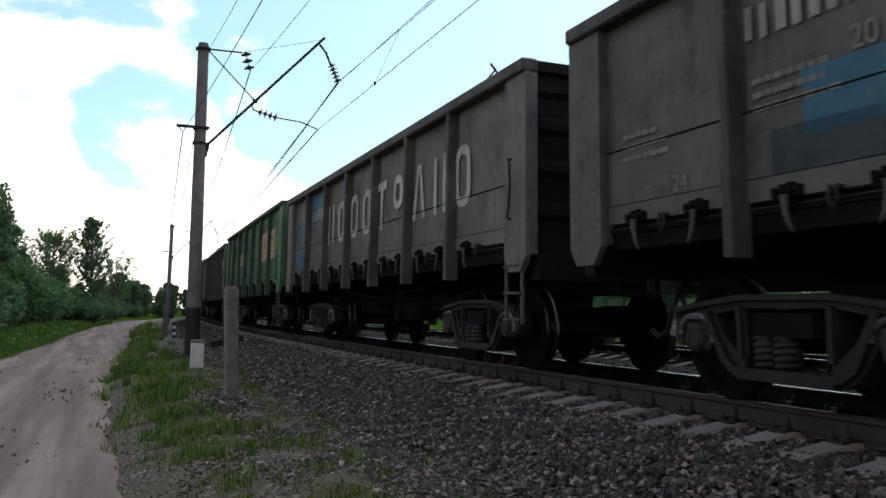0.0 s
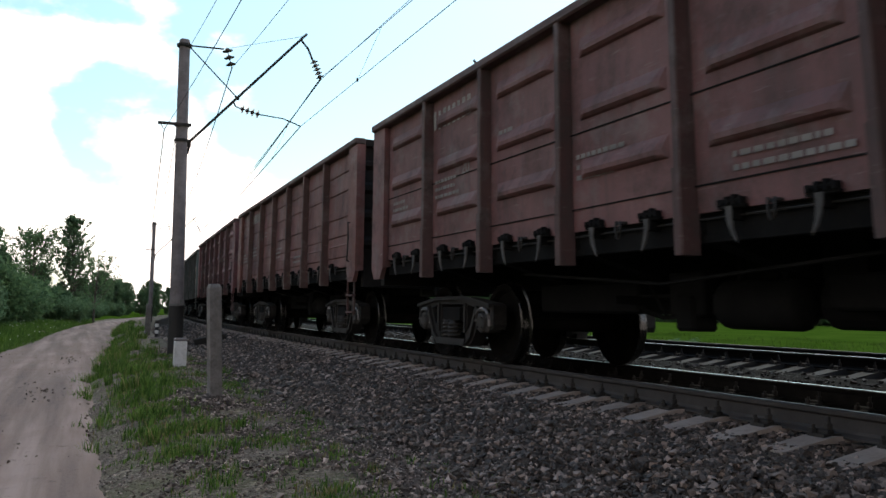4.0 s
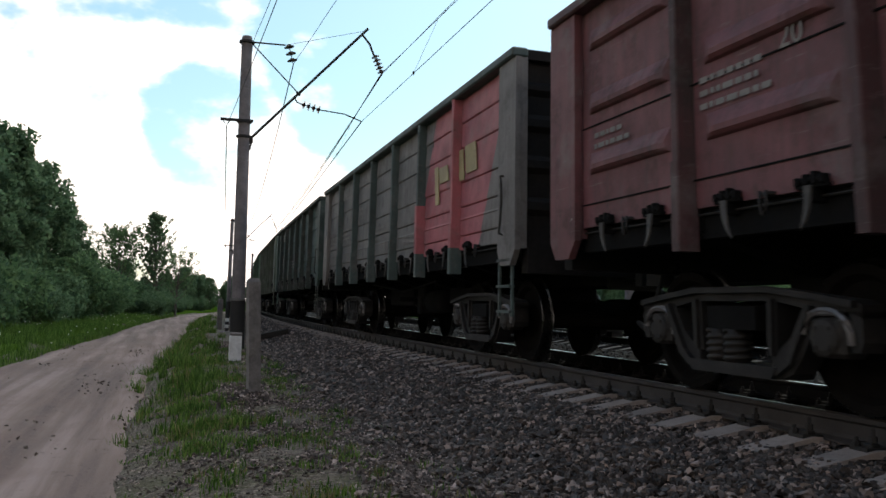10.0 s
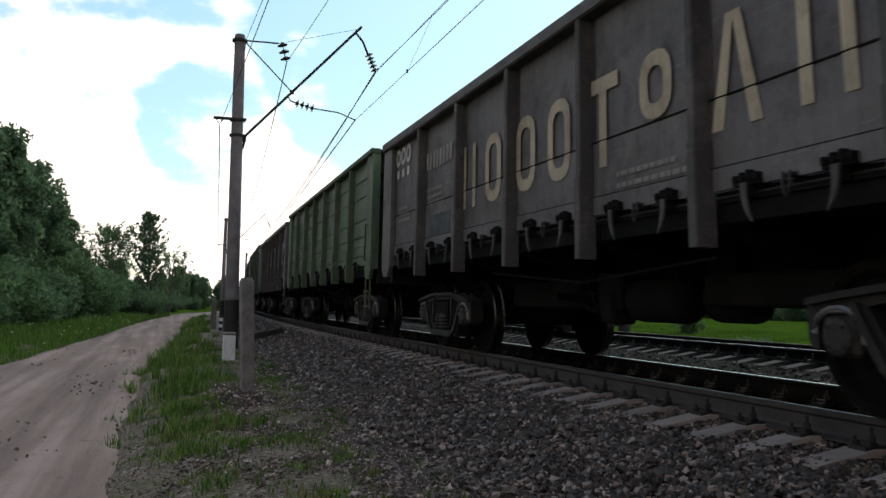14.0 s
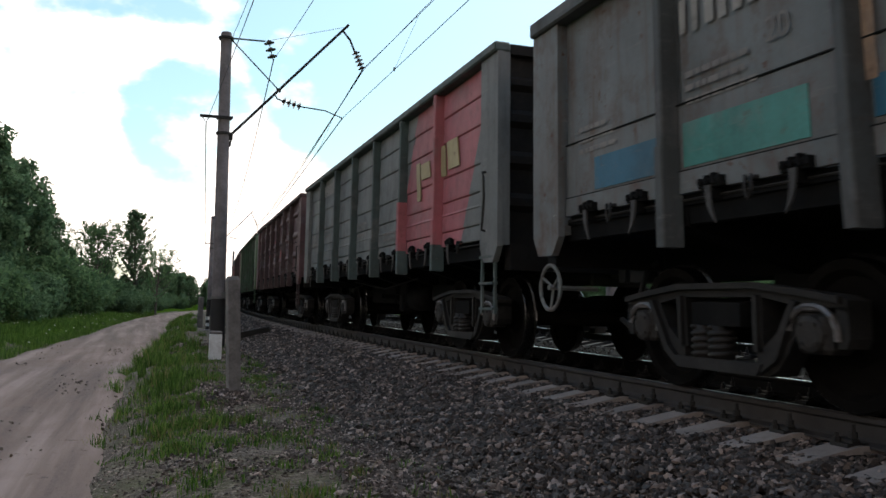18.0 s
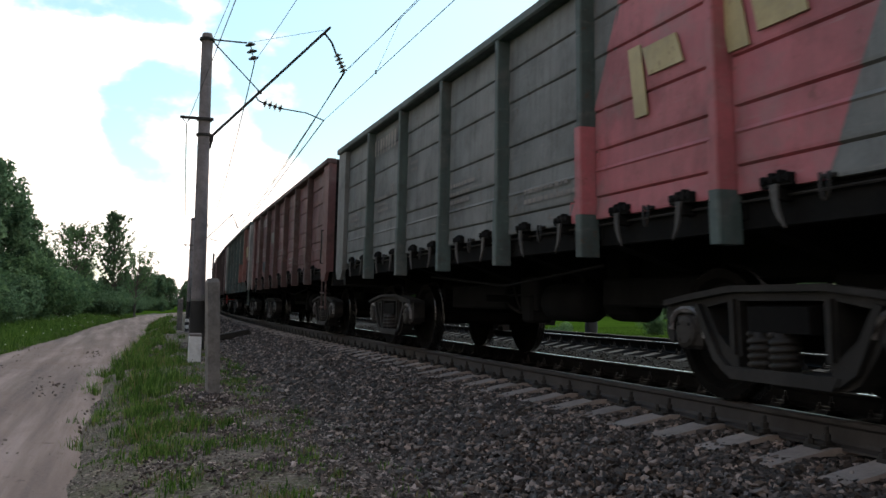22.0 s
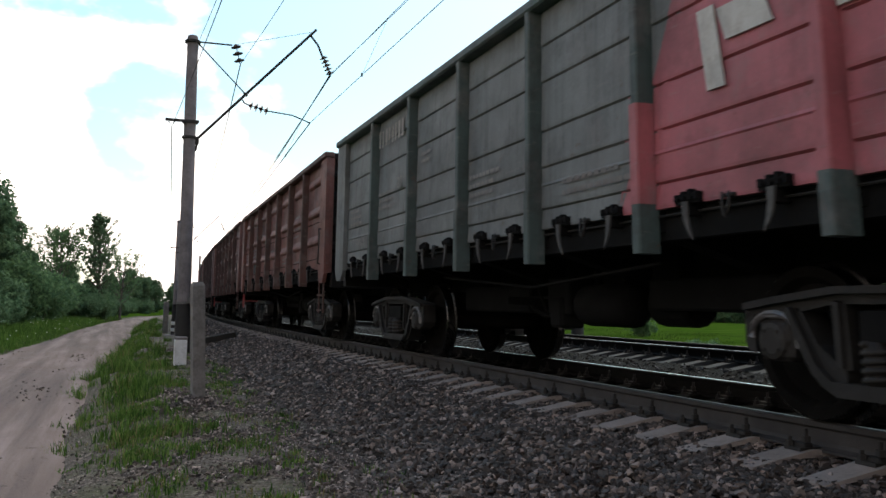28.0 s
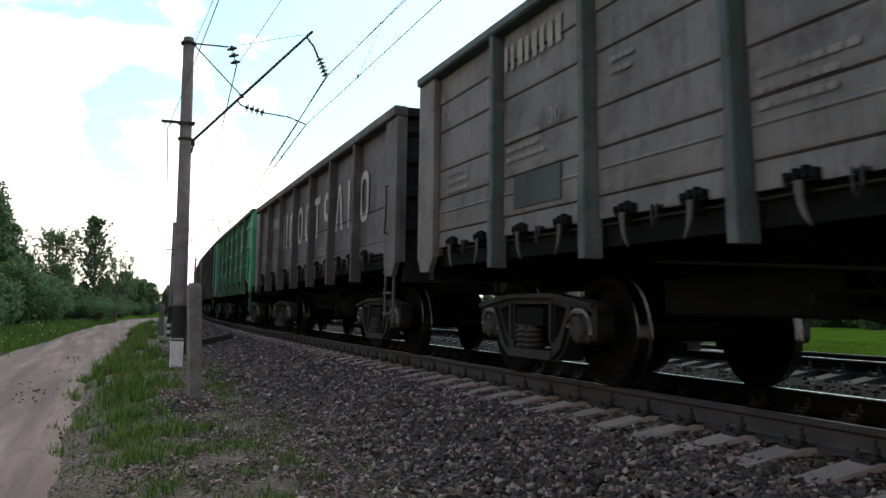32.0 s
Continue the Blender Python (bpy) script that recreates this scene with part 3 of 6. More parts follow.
def build_ground():
    us = [-1500, -700, -300, -150, -90, -60, -45, -35, -28, -23, -19, -16, -13.5, -11.5, -10.2] + [-9.6 + 0.2 * i for i in range(39)] + [-1.6, 0, 2, 4, 6, 6.6, 7.2, 7.8, 8.5, 9.5, 11, 13, 16, 20, 26, 34, 45, 60, 90, 150, 300, 700, 1500]
    ys = [-1500, -600, -250, -120, -60, -30, -15] + [-8 + 0.3 * i for i in range(120)] + [29 + i for i in range(30)] + [60, 63, 67, 72, 78, 85, 93, 103, 115, 130, 150, 180, 220, 280, 400, 700, 1200, 2500]
    verts = [(track_x(y) + u, y, ground_z(u, y)) for y in ys for u in us]
    w = len(us)
    faces, slots = [], []
    rng = random.Random(5)
    for j in range(len(ys) - 1):
        for i in range(w - 1):
            faces.append((j * w + i, j * w + i + 1, (j + 1) * w + i + 1, (j + 1) * w + i))
            u = (us[i] + us[i + 1]) / 2 + noise.noise(Vector((us[i] * 0.7, ys[j] * 0.35, 1.0))) * 0.9
            slots.append(1 if -8.9 + drift(ys[j]) < u < 8.2 else 0)
    me = bpy.data.meshes.new("ground")
    me.from_pydata(verts, [], faces)
    me.materials.append(MAT["field"])
    me.materials.append(MAT["soil"])
    me.polygons.foreach_set("material_index", slots)
    me.polygons.foreach_set("use_smooth", [True] * len(faces))
    me.update()
    return tagged(new("ground", me), "flat meadow ground with gravelly soil along the railway", "ground", kind="structure")


def build_road():
    """A dirt road beside the track, with worn wheel ruts and uneven edges."""
    ys = [-60, -30, -15] + [-8 + 0.25 * i for i in range(240)] + [53 + i for i in range(70)] + [130, 150, 180, 220, 280, 350, 450]
    us = [-9.0 + 0.12 * i for i in range(33)]
    verts = []
    for y in ys:
        left, right = -8.2 + noise.noise(Vector((0, y * 0.4, 2))) * 0.22, -5.35 + noise.noise(Vector((5, y * 0.5, 2))) * 0.22
        for u in us:
            z = -0.935 + noise.noise(Vector((u * 1.3, y * 0.12, 9))) * 0.03 + noise.noise(Vector((u * 3, y * 2.5, 4))) * 0.012
            for rut in (-6.15, -7.8):
                z -= 0.045 * math.exp(-((u - rut) / 0.28) ** 2)
            out = max(left - u, u - right, 0.0)
            z -= out * 0.35
            verts.append((track_x(y) + u + drift(y), y, z))
    w = len(us)
    faces = [(j * w + i, j * w + i + 1, (j + 1) * w + i + 1, (j + 1) * w + i) for j in range(len(ys) - 1) for i in range(w - 1)]
    me = bpy.data.meshes.new("road")
    me.from_pydata(verts, [], faces)
    me.materials.append(MAT["road"])
    me.polygons.foreach_set("use_smooth", [True] * len(faces))
    me.update()
    return tagged(new("road", me), "dry rutted dirt road beside the railway", "road", kind="structure")


BED = ((-3.15, -0.8), (-2.9, -0.66), (-2.3, -0.48), (-1.8, -0.32), (-1.42, -0.275), (-1.0, -0.21), (0.85, -0.22), (2.3, -0.27), (3.1, -0.1), (6.0, -0.085), (6.35, -0.1), (7.9, -0.68), (8.2, -0.8))


def sweep(profile, stops, mat, name, closed=False, smooth=False, slots=None):
    """A profile of (u, z) drawn out along the track."""
    verts, faces, mats = [], [], []
    n = len(profile)
    for s in stops:
        for u, z in profile:
            x, y, _ = on_track(s, u)
            verts.append((x, y, z))
    for j in range(len(stops) - 1):
        for i in range(n if closed else n - 1):
            faces.append((j * n + i, j * n + (i + 1) % n, (j + 1) * n + (i + 1) % n, (j + 1) * n + i))
            mats.append(slots[i] if slots else 0)
    me = bpy.data.meshes.new(name)
    me.from_pydata(verts, [], faces)
    for m in mat if isinstance(mat, list) else [mat]:
        me.materials.append(m)
    me.polygons.foreach_set("material_index", mats)
    if smooth:
        me.polygons.foreach_set("use_smooth", [True] * len(faces))
    me.update()
    return me


STOPS = [-760, -300, -100, -40, -10, 0] + [10 + 5 * i for i in range(90)] + [470, 500, 560, 640, 740, 860]
RAIL = [(-0.075, -0.18), (0.075, -0.18), (0.075, -0.168), (0.02, -0.15), (0.0095, -0.13), (0.0095, -0.055), (0.034, -0.038), (0.0365, -0.012), (0.017, -0.001),
        (0.0, 0.0), (-0.017, -0.001), (-0.0365, -0.012), (-0.034, -0.038), (-0.0095, -0.055), (-0.0095, -0.13), (-0.02, -0.15), (-0.075, -0.168)]
RAIL_SLOTS = [0, 0, 0, 0, 0, 0, 0, 0, 1, 1, 0, 0, 0, 0, 0, 0, 0]


def build_track():
    bed = new("ballast_bed", sweep(BED, STOPS, [MAT["ballast"], MAT["train_shade"]], "ballast_bed", slots=[0, 0, 0, 0, 0, 1, 1, 1, 1, 1, 1, 0]))
    tagged(bed, "dark crushed-stone ballast bed under two tracks", "ballast", kind="structure")
    tracks = []
    for name, offset, lift in (("near", 0.0, 0.0), ("far", SECOND, LIFT)):
        track = thing("railway_track", "rusty steel rails on grey concrete sleepers in ballast", "railway track", "two parallel tracks", kind="structure")
        for side in (-0.796, 0.796):
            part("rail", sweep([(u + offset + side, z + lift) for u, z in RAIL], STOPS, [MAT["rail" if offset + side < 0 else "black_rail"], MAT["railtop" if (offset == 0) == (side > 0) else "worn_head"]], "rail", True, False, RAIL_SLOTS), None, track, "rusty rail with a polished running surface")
        tracks.append((track, offset, lift))
    return tracks


def sleeper_mesh():
    """Concrete sleeper whose ends slope down outside the rails; the inner length has the train's shade in its colour.
    """
    s = Shape()
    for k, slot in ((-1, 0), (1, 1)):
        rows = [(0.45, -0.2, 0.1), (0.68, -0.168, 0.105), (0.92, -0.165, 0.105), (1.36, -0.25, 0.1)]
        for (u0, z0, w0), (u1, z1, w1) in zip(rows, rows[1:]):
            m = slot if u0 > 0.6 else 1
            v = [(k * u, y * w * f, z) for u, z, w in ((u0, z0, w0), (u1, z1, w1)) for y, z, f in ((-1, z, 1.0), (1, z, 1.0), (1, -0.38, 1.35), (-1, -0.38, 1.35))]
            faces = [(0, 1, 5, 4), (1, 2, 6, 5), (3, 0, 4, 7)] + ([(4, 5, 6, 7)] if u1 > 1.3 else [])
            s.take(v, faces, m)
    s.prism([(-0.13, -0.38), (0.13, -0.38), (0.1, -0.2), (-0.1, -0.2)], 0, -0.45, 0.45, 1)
    return weld(s.mesh("sleeper", [MAT["sleeper"], MAT["train_shade"]]))


def fastening_mesh():
    """Clip plate with two bolts on each side of a rail foot."""
    s = Shape()
    s.box(-0.19, 0.19, -0.07, 0.07, -0.19, -0.155)
    for x in (-0.115, 0.115):
        s.box(x - 0.035, x + 0.035, -0.06, 0.06, -0.17, -0.13, 0.008)
        s.tube([(x, -0.035, -0.14), (x, -0.035, -0.045)], 0.013, 6)
        s.tube([(x, -0.035, -0.125), (x, -0.035, -0.09)], 0.026, 6)
    for x in (-0.165, 0.165):
        s.tube([(x, 0.045, -0.18), (x, 0.045, -0.1)], 0.013, 6)
        s.tube([(x, 0.045, -0.155), (x, 0.045, -0.125)], 0.026, 6)
    return weld(s.mesh("fastening", [MAT["iron"]]))


def build_sleepers(tracks):
    sleeper, fastening = sleeper_mesh(), fastening_mesh()
    for track, offset, lift in tracks:
        first, count = (-1.78 - 14 * 0.5435, 214) if offset == 0 else (4.0, 130)
        for i in range(count):
            s = first + 0.5435 * i
            x, y, h = on_track(s, offset)
            ob = part("sleeper", sleeper, None, track)
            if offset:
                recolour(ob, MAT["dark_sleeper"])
            ob.matrix_basis = pose(x, y, lift, 0, 0, -math.degrees(h) + random.uniform(-0.4, 0.4))
            for side in (-0.796, 0.796):
                if offset == 0 or side < 0:
                    f = part("fastening", fastening, None, ob)
                    f.location = (side, 0, 0)
        rest = Shape()
        for i in range(260):
            s = first + 0.5435 * (count + i)
            x, y, h = on_track(s, offset)
            m = pose(x, y, lift, 0, 0, -math.degrees(h))
            rest.take([m @ Vector(v) for v in ((-1.36, -0.12, -0.2), (-1.36, 0.12, -0.2), (1.36, 0.12, -0.2), (1.36, -0.12, -0.2), (-1.36, -0.08, -0.17), (-1.36, 0.08, -0.17), (1.36, 0.08, -0.17), (1.36, -0.08, -0.17))],
                      [(4, 7, 6, 5), (0, 4, 5, 1), (2, 6, 7, 3), (0, 3, 7, 4), (1, 5, 6, 2)])
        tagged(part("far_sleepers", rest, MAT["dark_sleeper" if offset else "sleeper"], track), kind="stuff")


STONE_SHAPES = []


def stone_shapes():
    """Sharp-edged broken stones: hulls of a few points each."""
    rng = random.Random(11)
    for _ in range(26):
        sx, sy, sz = rng.uniform(0.9, 1.35), rng.uniform(0.6, 1.0), rng.uniform(0.5, 0.85)
        bm = bmesh.new()
        for _ in range(rng.choice((7, 8, 8, 9))):
            p = Vector((rng.uniform(-1, 1), rng.uniform(-1, 1), rng.uniform(-1, 1)))
            p = p.normalized() * rng.uniform(0.85, 1.15)
            bm.verts.new((p.x * sx, p.y * sy, p.z * sz))
        bmesh.ops.convex_hull(bm, input=bm.verts[:])
        bm.verts.index_update()
        STONE_SHAPES.append((np.array([v.co[:] for v in bm.verts]), np.array([[v.index for v in f.verts] for f in bm.faces])))
        bm.free()


stone_shapes()


def heap(name, label, spots, material, category):
    """Many stones in one mesh. Spots: x, y, z, radius."""
    rng = np.random.default_rng(7)
    verts, faces, count = [], [], 0
    for i, (x, y, z, r) in enumerate(spots):
        shape, sides = STONE_SHAPES[(i * 7) % len(STONE_SHAPES)]
        a, b = rng.uniform(0, 6.28), rng.uniform(-0.9, 0.9)
        ca, sa, cb, sb = math.cos(a), math.sin(a), math.cos(b), math.sin(b)
        turn = np.array([[ca, -sa, 0], [sa, ca, 0], [0, 0, 1]]) @ np.array([[1, 0, 0], [0, cb, -sb], [0, sb, cb]])
        verts.append(shape * r @ turn.T + (x, y, z))
        faces.append(sides + count)
        count += len(shape)
    v, f = np.concatenate(verts), np.concatenate(faces)
    me = bpy.data.meshes.new(name)
    me.vertices.add(len(v))
    me.vertices.foreach_set("co", v.ravel())
    me.loops.add(len(f) * 3)
    me.loops.foreach_set("vertex_index", f.ravel())
    me.polygons.add(len(f))
    me.polygons.foreach_set("loop_start", np.arange(0, len(f) * 3, 3))
    me.polygons.foreach_set("use_smooth", np.zeros(len(f), dtype=bool))
    me.materials.append(material)
    me.update(calc_edges=True)
    return tagged(new(name, me), label, category, kind="stuff")


def bed_z(u):
    return float(np.interp(u, [p[0] for p in BED], [p[1] for p in BED]))


def build_stones():
    rng = random.Random(21)
    spots = []
    # shoulder beside the near rail: densest close by
    for y0, y1, count, r0, r1 in ((-9, 2.5, 14000, 0.03, 0.055), (2.5, 6, 15000, 0.019, 0.04), (6, 12, 24000, 0.02, 0.044), (12, 24, 22000, 0.026, 0.052), (24, 55, 14000, 0.032, 0.065)):
        for _ in range(count):
            y, u = rng.uniform(y0, y1), -3.25 + 2.42 * rng.random() ** 0.95
            if u > -1.2 and abs((y + 1.78 + 0.27) % 0.5435 - 0.27) < 0.125:
                continue
            if u < -2.7 and noise.noise(Vector((u * 1.7, y * 0.8, 2.0))) * 0.6 + (u + 2.95) < -0.1:
                continue
            x, yy, _ = on_track(y, u)
            bump = abs(noise.noise(Vector((x * 1.5, y * 1.5, 0)))) * 0.05
            spots.append((x, yy, max(bed_z(u), place_z(x, yy)) + bump * (1.0 if u < -1.6 else 0.2) + rng.uniform(-0.02, 0.014) - (0.008 if u > -1.38 else 0.0), rng.uniform(r0, r1)))
    heap("ballast_stones", "loose grey crushed stones heaped along the rails", spots, MAT["stone"], "ballast")
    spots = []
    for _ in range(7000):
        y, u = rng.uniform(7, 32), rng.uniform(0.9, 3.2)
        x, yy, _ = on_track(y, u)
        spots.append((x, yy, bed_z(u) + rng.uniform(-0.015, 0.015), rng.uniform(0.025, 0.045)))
    heap("ballast_stones", "crushed stones between the two tracks, darkened with the train's shade", spots, MAT["dark_stone"], "ballast")
    spots = []
    for y0, y1, count in ((-6, 3.5, 6000), (3.5, 8, 22000), (8, 14, 21000), (14, 28, 10000)):
        for _ in range(count):
            y, u = rng.uniform(y0, y1), rng.triangular(-5.1, -2.5, -3.2)
            x = track_x(y) + u
            if noise.noise(Vector((x * 1.6, y * 1.1, 5.0))) * 1.2 + (u + 3.6) * 0.35 < rng.uniform(-0.4, 0.35):
                continue
            spots.append((x, y, place_z(x, y) + rng.uniform(-0.012, 0.01), rng.uniform(0.009, 0.029) * (1.0 if rng.random() < 0.95 else 1.6)))
    for _ in range(1100):
        a, d = rng.uniform(0, 6.28), rng.random() ** 0.7
        x, y = 1.02 + math.cos(a) * d * 0.55, 11.6 + math.sin(a) * d * 0.8
        spots.append((x, y, place_z(x, y) + 0.1 * (1 - d) + rng.uniform(-0.01, 0.02), rng.uniform(0.018, 0.04)))
    for _ in range(9000):
        y, u = 3 + 12 * rng.random() ** 1.2, rng.uniform(-5.45, -3.9)
        x = track_x(y) + u
        spots.append((x, y, place_z(x, y) + rng.uniform(-0.004, 0.004), rng.uniform(0.005, 0.017)))
    heap("verge_gravel", "pale gravel strewn between the ballast and the road", spots, MAT["pale_stone"], "gravel")
    spots = []
    for _ in range(1500):
        y, u = rng.uniform(6, 30), rng.uniform(-8.5, -5.3)
        if noise.noise(Vector((u * 0.9, y * 0.5, 15.0))) < rng.uniform(0.02, 0.3):
            continue
        spots.append((track_x(y) + u + drift(y), y, -0.945, rng.uniform(0.008, 0.034)))
    heap("road_pebbles", "scattered pebbles and clods on the dirt road", spots, MAT["clod"], "gravel")


# ---- poles and wires ----
POLE_S, SPAN = 23.4, 52.5


def pole_mesh():
    s = Shape()
    s.turned([(-1.2, 0.19), (0.72, 0.18), (8.33, 0.14), (8.38, 0.125), (8.4, 0.0)], 2, (0, 0, 0), 20)
    return s


def insulator_string(s, a, b, count, r=0.085):
    a, b = Vector(a), Vector(b)
    s.tube([a, b], 0.014, 6)
    for i in range(count):
        c = a.lerp(b, (i + 0.5) / count)
        d = (b - a).normalized()
        s.tube([c - d * 0.05, c - d * 0.005, c + d * 0.012, c + d * 0.03], r * 0.45, 10)
        s.tube([c - d * 0.006, c + d * 0.014], r, 12)
    return s


def build_pole(m, group="catenary poles"):
    """A round concrete pole with a raked bracket that carries the wires; its foot is the origin, +x points to the track."""
    pole = thing("catenary_pole", "grey round concrete catenary pole with a tarred foot beside the track", "utility pole", group, m)
    part("shaft", pole_mesh(), MAT["concrete"], pole, smooth=True)
    part("tarred_foot", Shape().turned([(-0.6, 0.2), (1.3, 0.19)], 2, (0, 0, 0), 20), MAT["black"], pole, "black tarred band round the foot", True)
    part("steel_band", Shape().turned([(1.3, 0.18), (1.3, 0.205), (1.36, 0.205), (1.36, 0.17)], 2, (0, 0, 0), 20).box(0.06, 0.17, -0.25, -0.17, 1.32, 1.47), MAT["galv"], pole)
    part("boom", Shape().tube([(0.17, 0, 5.62), (3.3, 0.1, 8.98)], 0.036, 8).box(0.1, 0.24, -0.06, 0.06, 5.5, 5.7, 0.01).tube([(0.2, 0, 5.55), (0.16, 0, 5.32)], 0.03, 6), MAT["iron"], pole)
    part("stay", Shape().tube([(0.14, 0, 8.2), (1.43, 0.03, 6.94)], 0.017, 6).tube([(1.36, 0.03, 7.0), (1.46, 0.03, 6.91)], 0.035, 6), MAT["iron"], pole)
    part("top_arm", Shape().tube([(0.1, 0, 8.24), (1.02, 0, 8.25)], 0.022, 6).tube([(1.02, 0, 8.25), (3.2, 0.1, 8.9)], 0.006, 5), MAT["iron"], pole)
    part("cross_arm", Shape().box(-0.62, 0.22, -0.2, -0.14, 6.03, 6.1).tube([(-0.55, -0.17, 6.03), (-0.46, -0.17, 5.9), (-0.38, -0.17, 6.03)], 0.012, 5), MAT["iron"], pole)
    for z in (8.22, 5.66, 6.07):
        part("collar", Shape().turned([(z - 0.03, 0.15), (z - 0.03, 0.2), (z + 0.03, 0.2), (z + 0.03, 0.15)], 2, (0, 0, 0), 16), MAT["iron"], pole)
    part("insulator", insulator_string(Shape(), (1.1, 0, 8.3), (1.24, 0, 7.76), 3, 0.14), MAT["insulator"], pole, "dark porcelain insulator string")
    part("hanger", Shape().tube([(3.12, 0.1, 8.82), (3.35, 0.1, 8.55), (3.5, 0.1, 8.2)], 0.03, 6), MAT["iron"], pole)
    part("insulator", insulator_string(Shape(), (3.5, 0.1, 8.25), (3.72, 0.1, 7.74), 5, 0.115), MAT["insulator"], pole, "dark porcelain insulator string")
    part("insulator", insulator_string(Shape(), (1.5, 0.05, 6.68), (2.05, 0.1, 6.56), 4, 0.115), MAT["insulator"], pole, "dark porcelain insulator string")
    part("steady_arm", Shape().tube([(1.3, 0.04, 6.86), (1.38, 0.04, 6.72), (1.55, 0.05, 6.66)], 0.02, 6).tube([(2.0, 0.1, 6.57), (2.7, 0.15, 6.52), (3.2, 0.2, 6.36)], 0.018, 6), MAT["iron"], pole)
    return pole


def sagging(a, b, sag, n=14):
    a, b = Vector(a), Vector(b)
    return [a.lerp(b, i / n) - Vector((0, 0, 4 * sag * (i / n) * (1 - i / n))) for i in range(n + 1)]


def pole_pose(s):
    """Foot of the pole at s; the one at POLE_S leans a little away from the track."""
    x, y, h = on_track(s, -3.42 if s == POLE_S else -3.4)
    return pose(x, y, -0.68, 0, -0.8 if s == POLE_S else 0, -math.degrees(h))


def build_wires():
    stops = [POLE_S + SPAN * i for i in range(-2, 7)]
    poses = [pole_pose(s) for s in stops]
    proto = build_pole(poses[2])
    for i, m in enumerate(poses):
        if i not in (0, 2):
            copy_thing(proto, m)
    x, y, h = on_track(POLE_S + 0.4, 8.2)
    copy_thing(proto, pose(x, y, -0.68, 0, 0, 180))
    kinds = (("contact_wire", (3.2, 0.2, 6.36), 0.03, 0.008), ("messenger_wire", (3.72, 0.1, 7.76), 0.4, 0.008), ("messenger_wire", (3.74, 0.1, 7.74), 0.2, 0.007),
             ("feeder_wire", (1.25, 0, 7.76), 1.0, 0.007), ("feeder_wire", (0.14, -0.1, 8.2), 1.2, 0.007), ("signal_wire", (-0.46, -0.17, 5.88), 0.8, 0.007))
    for name, spot, sag, r in kinds:
        wire = thing(name, "thin dark overhead wire strung from pole to pole", "wire", "overhead wires")
        for i, (a, b) in enumerate(zip(poses[:-1], poses[1:])):
            part("span", Shape().tube(sagging(a @ Vector(spot), b @ Vector(spot), sag), r if i < 2 else r * 2.2, 5), MAT["wire"], wire)
        if name == "contact_wire":
            for a, b in list(zip(poses[:-1], poses[1:]))[1:4]:
                low, high = sagging(a @ Vector(spot), b @ Vector(spot), sag, 48), sagging(a @ Vector(kinds[1][1]), b @ Vector(kinds[1][1]), kinds[1][2], 48)
                for i in (5, 13, 21, 27, 35, 43):
                    part("dropper", Shape().tube([low[i], high[i]], 0.004, 4).tube([low[i] - Vector((0, 0, 0.03)), low[i] + Vector((0, 0, 0.05))], 0.022, 6), MAT["wire"], wire)


def build_posts():
    """Square concrete marker posts in the verge."""
    for x, y, low, high, w, lean in ((1.09, 11.66, -0.75, 0.9, 0.078, -2.8), (2.2, 40.0, -0.75, 0.72, 0.1, 0.0)):
        post = thing("marker_post", "weathered square concrete marker post standing in the gravel", "post", "concrete marker posts", pose(x, y, 0, 0, lean, 8))
        s = Shape()
        s.prism([(-w, -w), (w, -w), (w, w), (-w, w)], 2, low, high - 0.05)
        s.take([(-w, -w, high - 0.05), (w, -w, high - 0.05), (w, w, high - 0.05), (-w, w, high - 0.05), (-w * 0.7, -w * 0.7, high), (w * 0.7, -w * 0.7, high), (w * 0.7, w * 0.7, high), (-w * 0.7, w * 0.7, high)],
               [(0, 1, 5, 4), (1, 2, 6, 5), (2, 3, 7, 6), (3, 0, 4, 7), (4, 5, 6, 7)])
        part("shaft", s, MAT["post_concrete"], post)
    stub = thing("marker_stub", "short whitewashed concrete stub with a grey cap", "post", m=pose(1.34, 18.25, 0))
    part("shaft", Shape().box(-0.12, 0.12, -0.12, 0.12, -0.75, -0.1, 0.012), MAT["whitewash"], stub)
    part("cap", Shape().box(-0.125, 0.125, -0.125, 0.125, -0.098, -0.04, 0.015), MAT["concrete"], stub, "grey concrete cap")
    bollard = thing("striped_marker", "small black and white striped marker post", "post", m=pose(2.3, 36.5, -0.7))
    for i in range(5):
        part("stripe", Shape().turned([(0.13 * i, 0.0), (0.13 * i, 0.07), (0.13 * i + 0.128, 0.07), (0.13 * i + 0.128, 0.0)], 2, (0, 0, 0.1), 12), MAT["black" if i % 2 == 0 else "whitewash"], bollard)
    part("foot", Shape().box(-0.3, 0.3, -0.2, 0.2, -0.1, 0.1, 0.02), MAT["concrete"], bollard)
    beam = thing("timber_beam", "black tarred timber beam lying on the verge", "beam", m=pose(3.0, 26.2, -0.36, 0, -12, 3))
    part("beam", Shape().box(-0.46, 0.46, -0.12, 0.12, -0.05, 0.12, 0.015), MAT["timber"], beam)


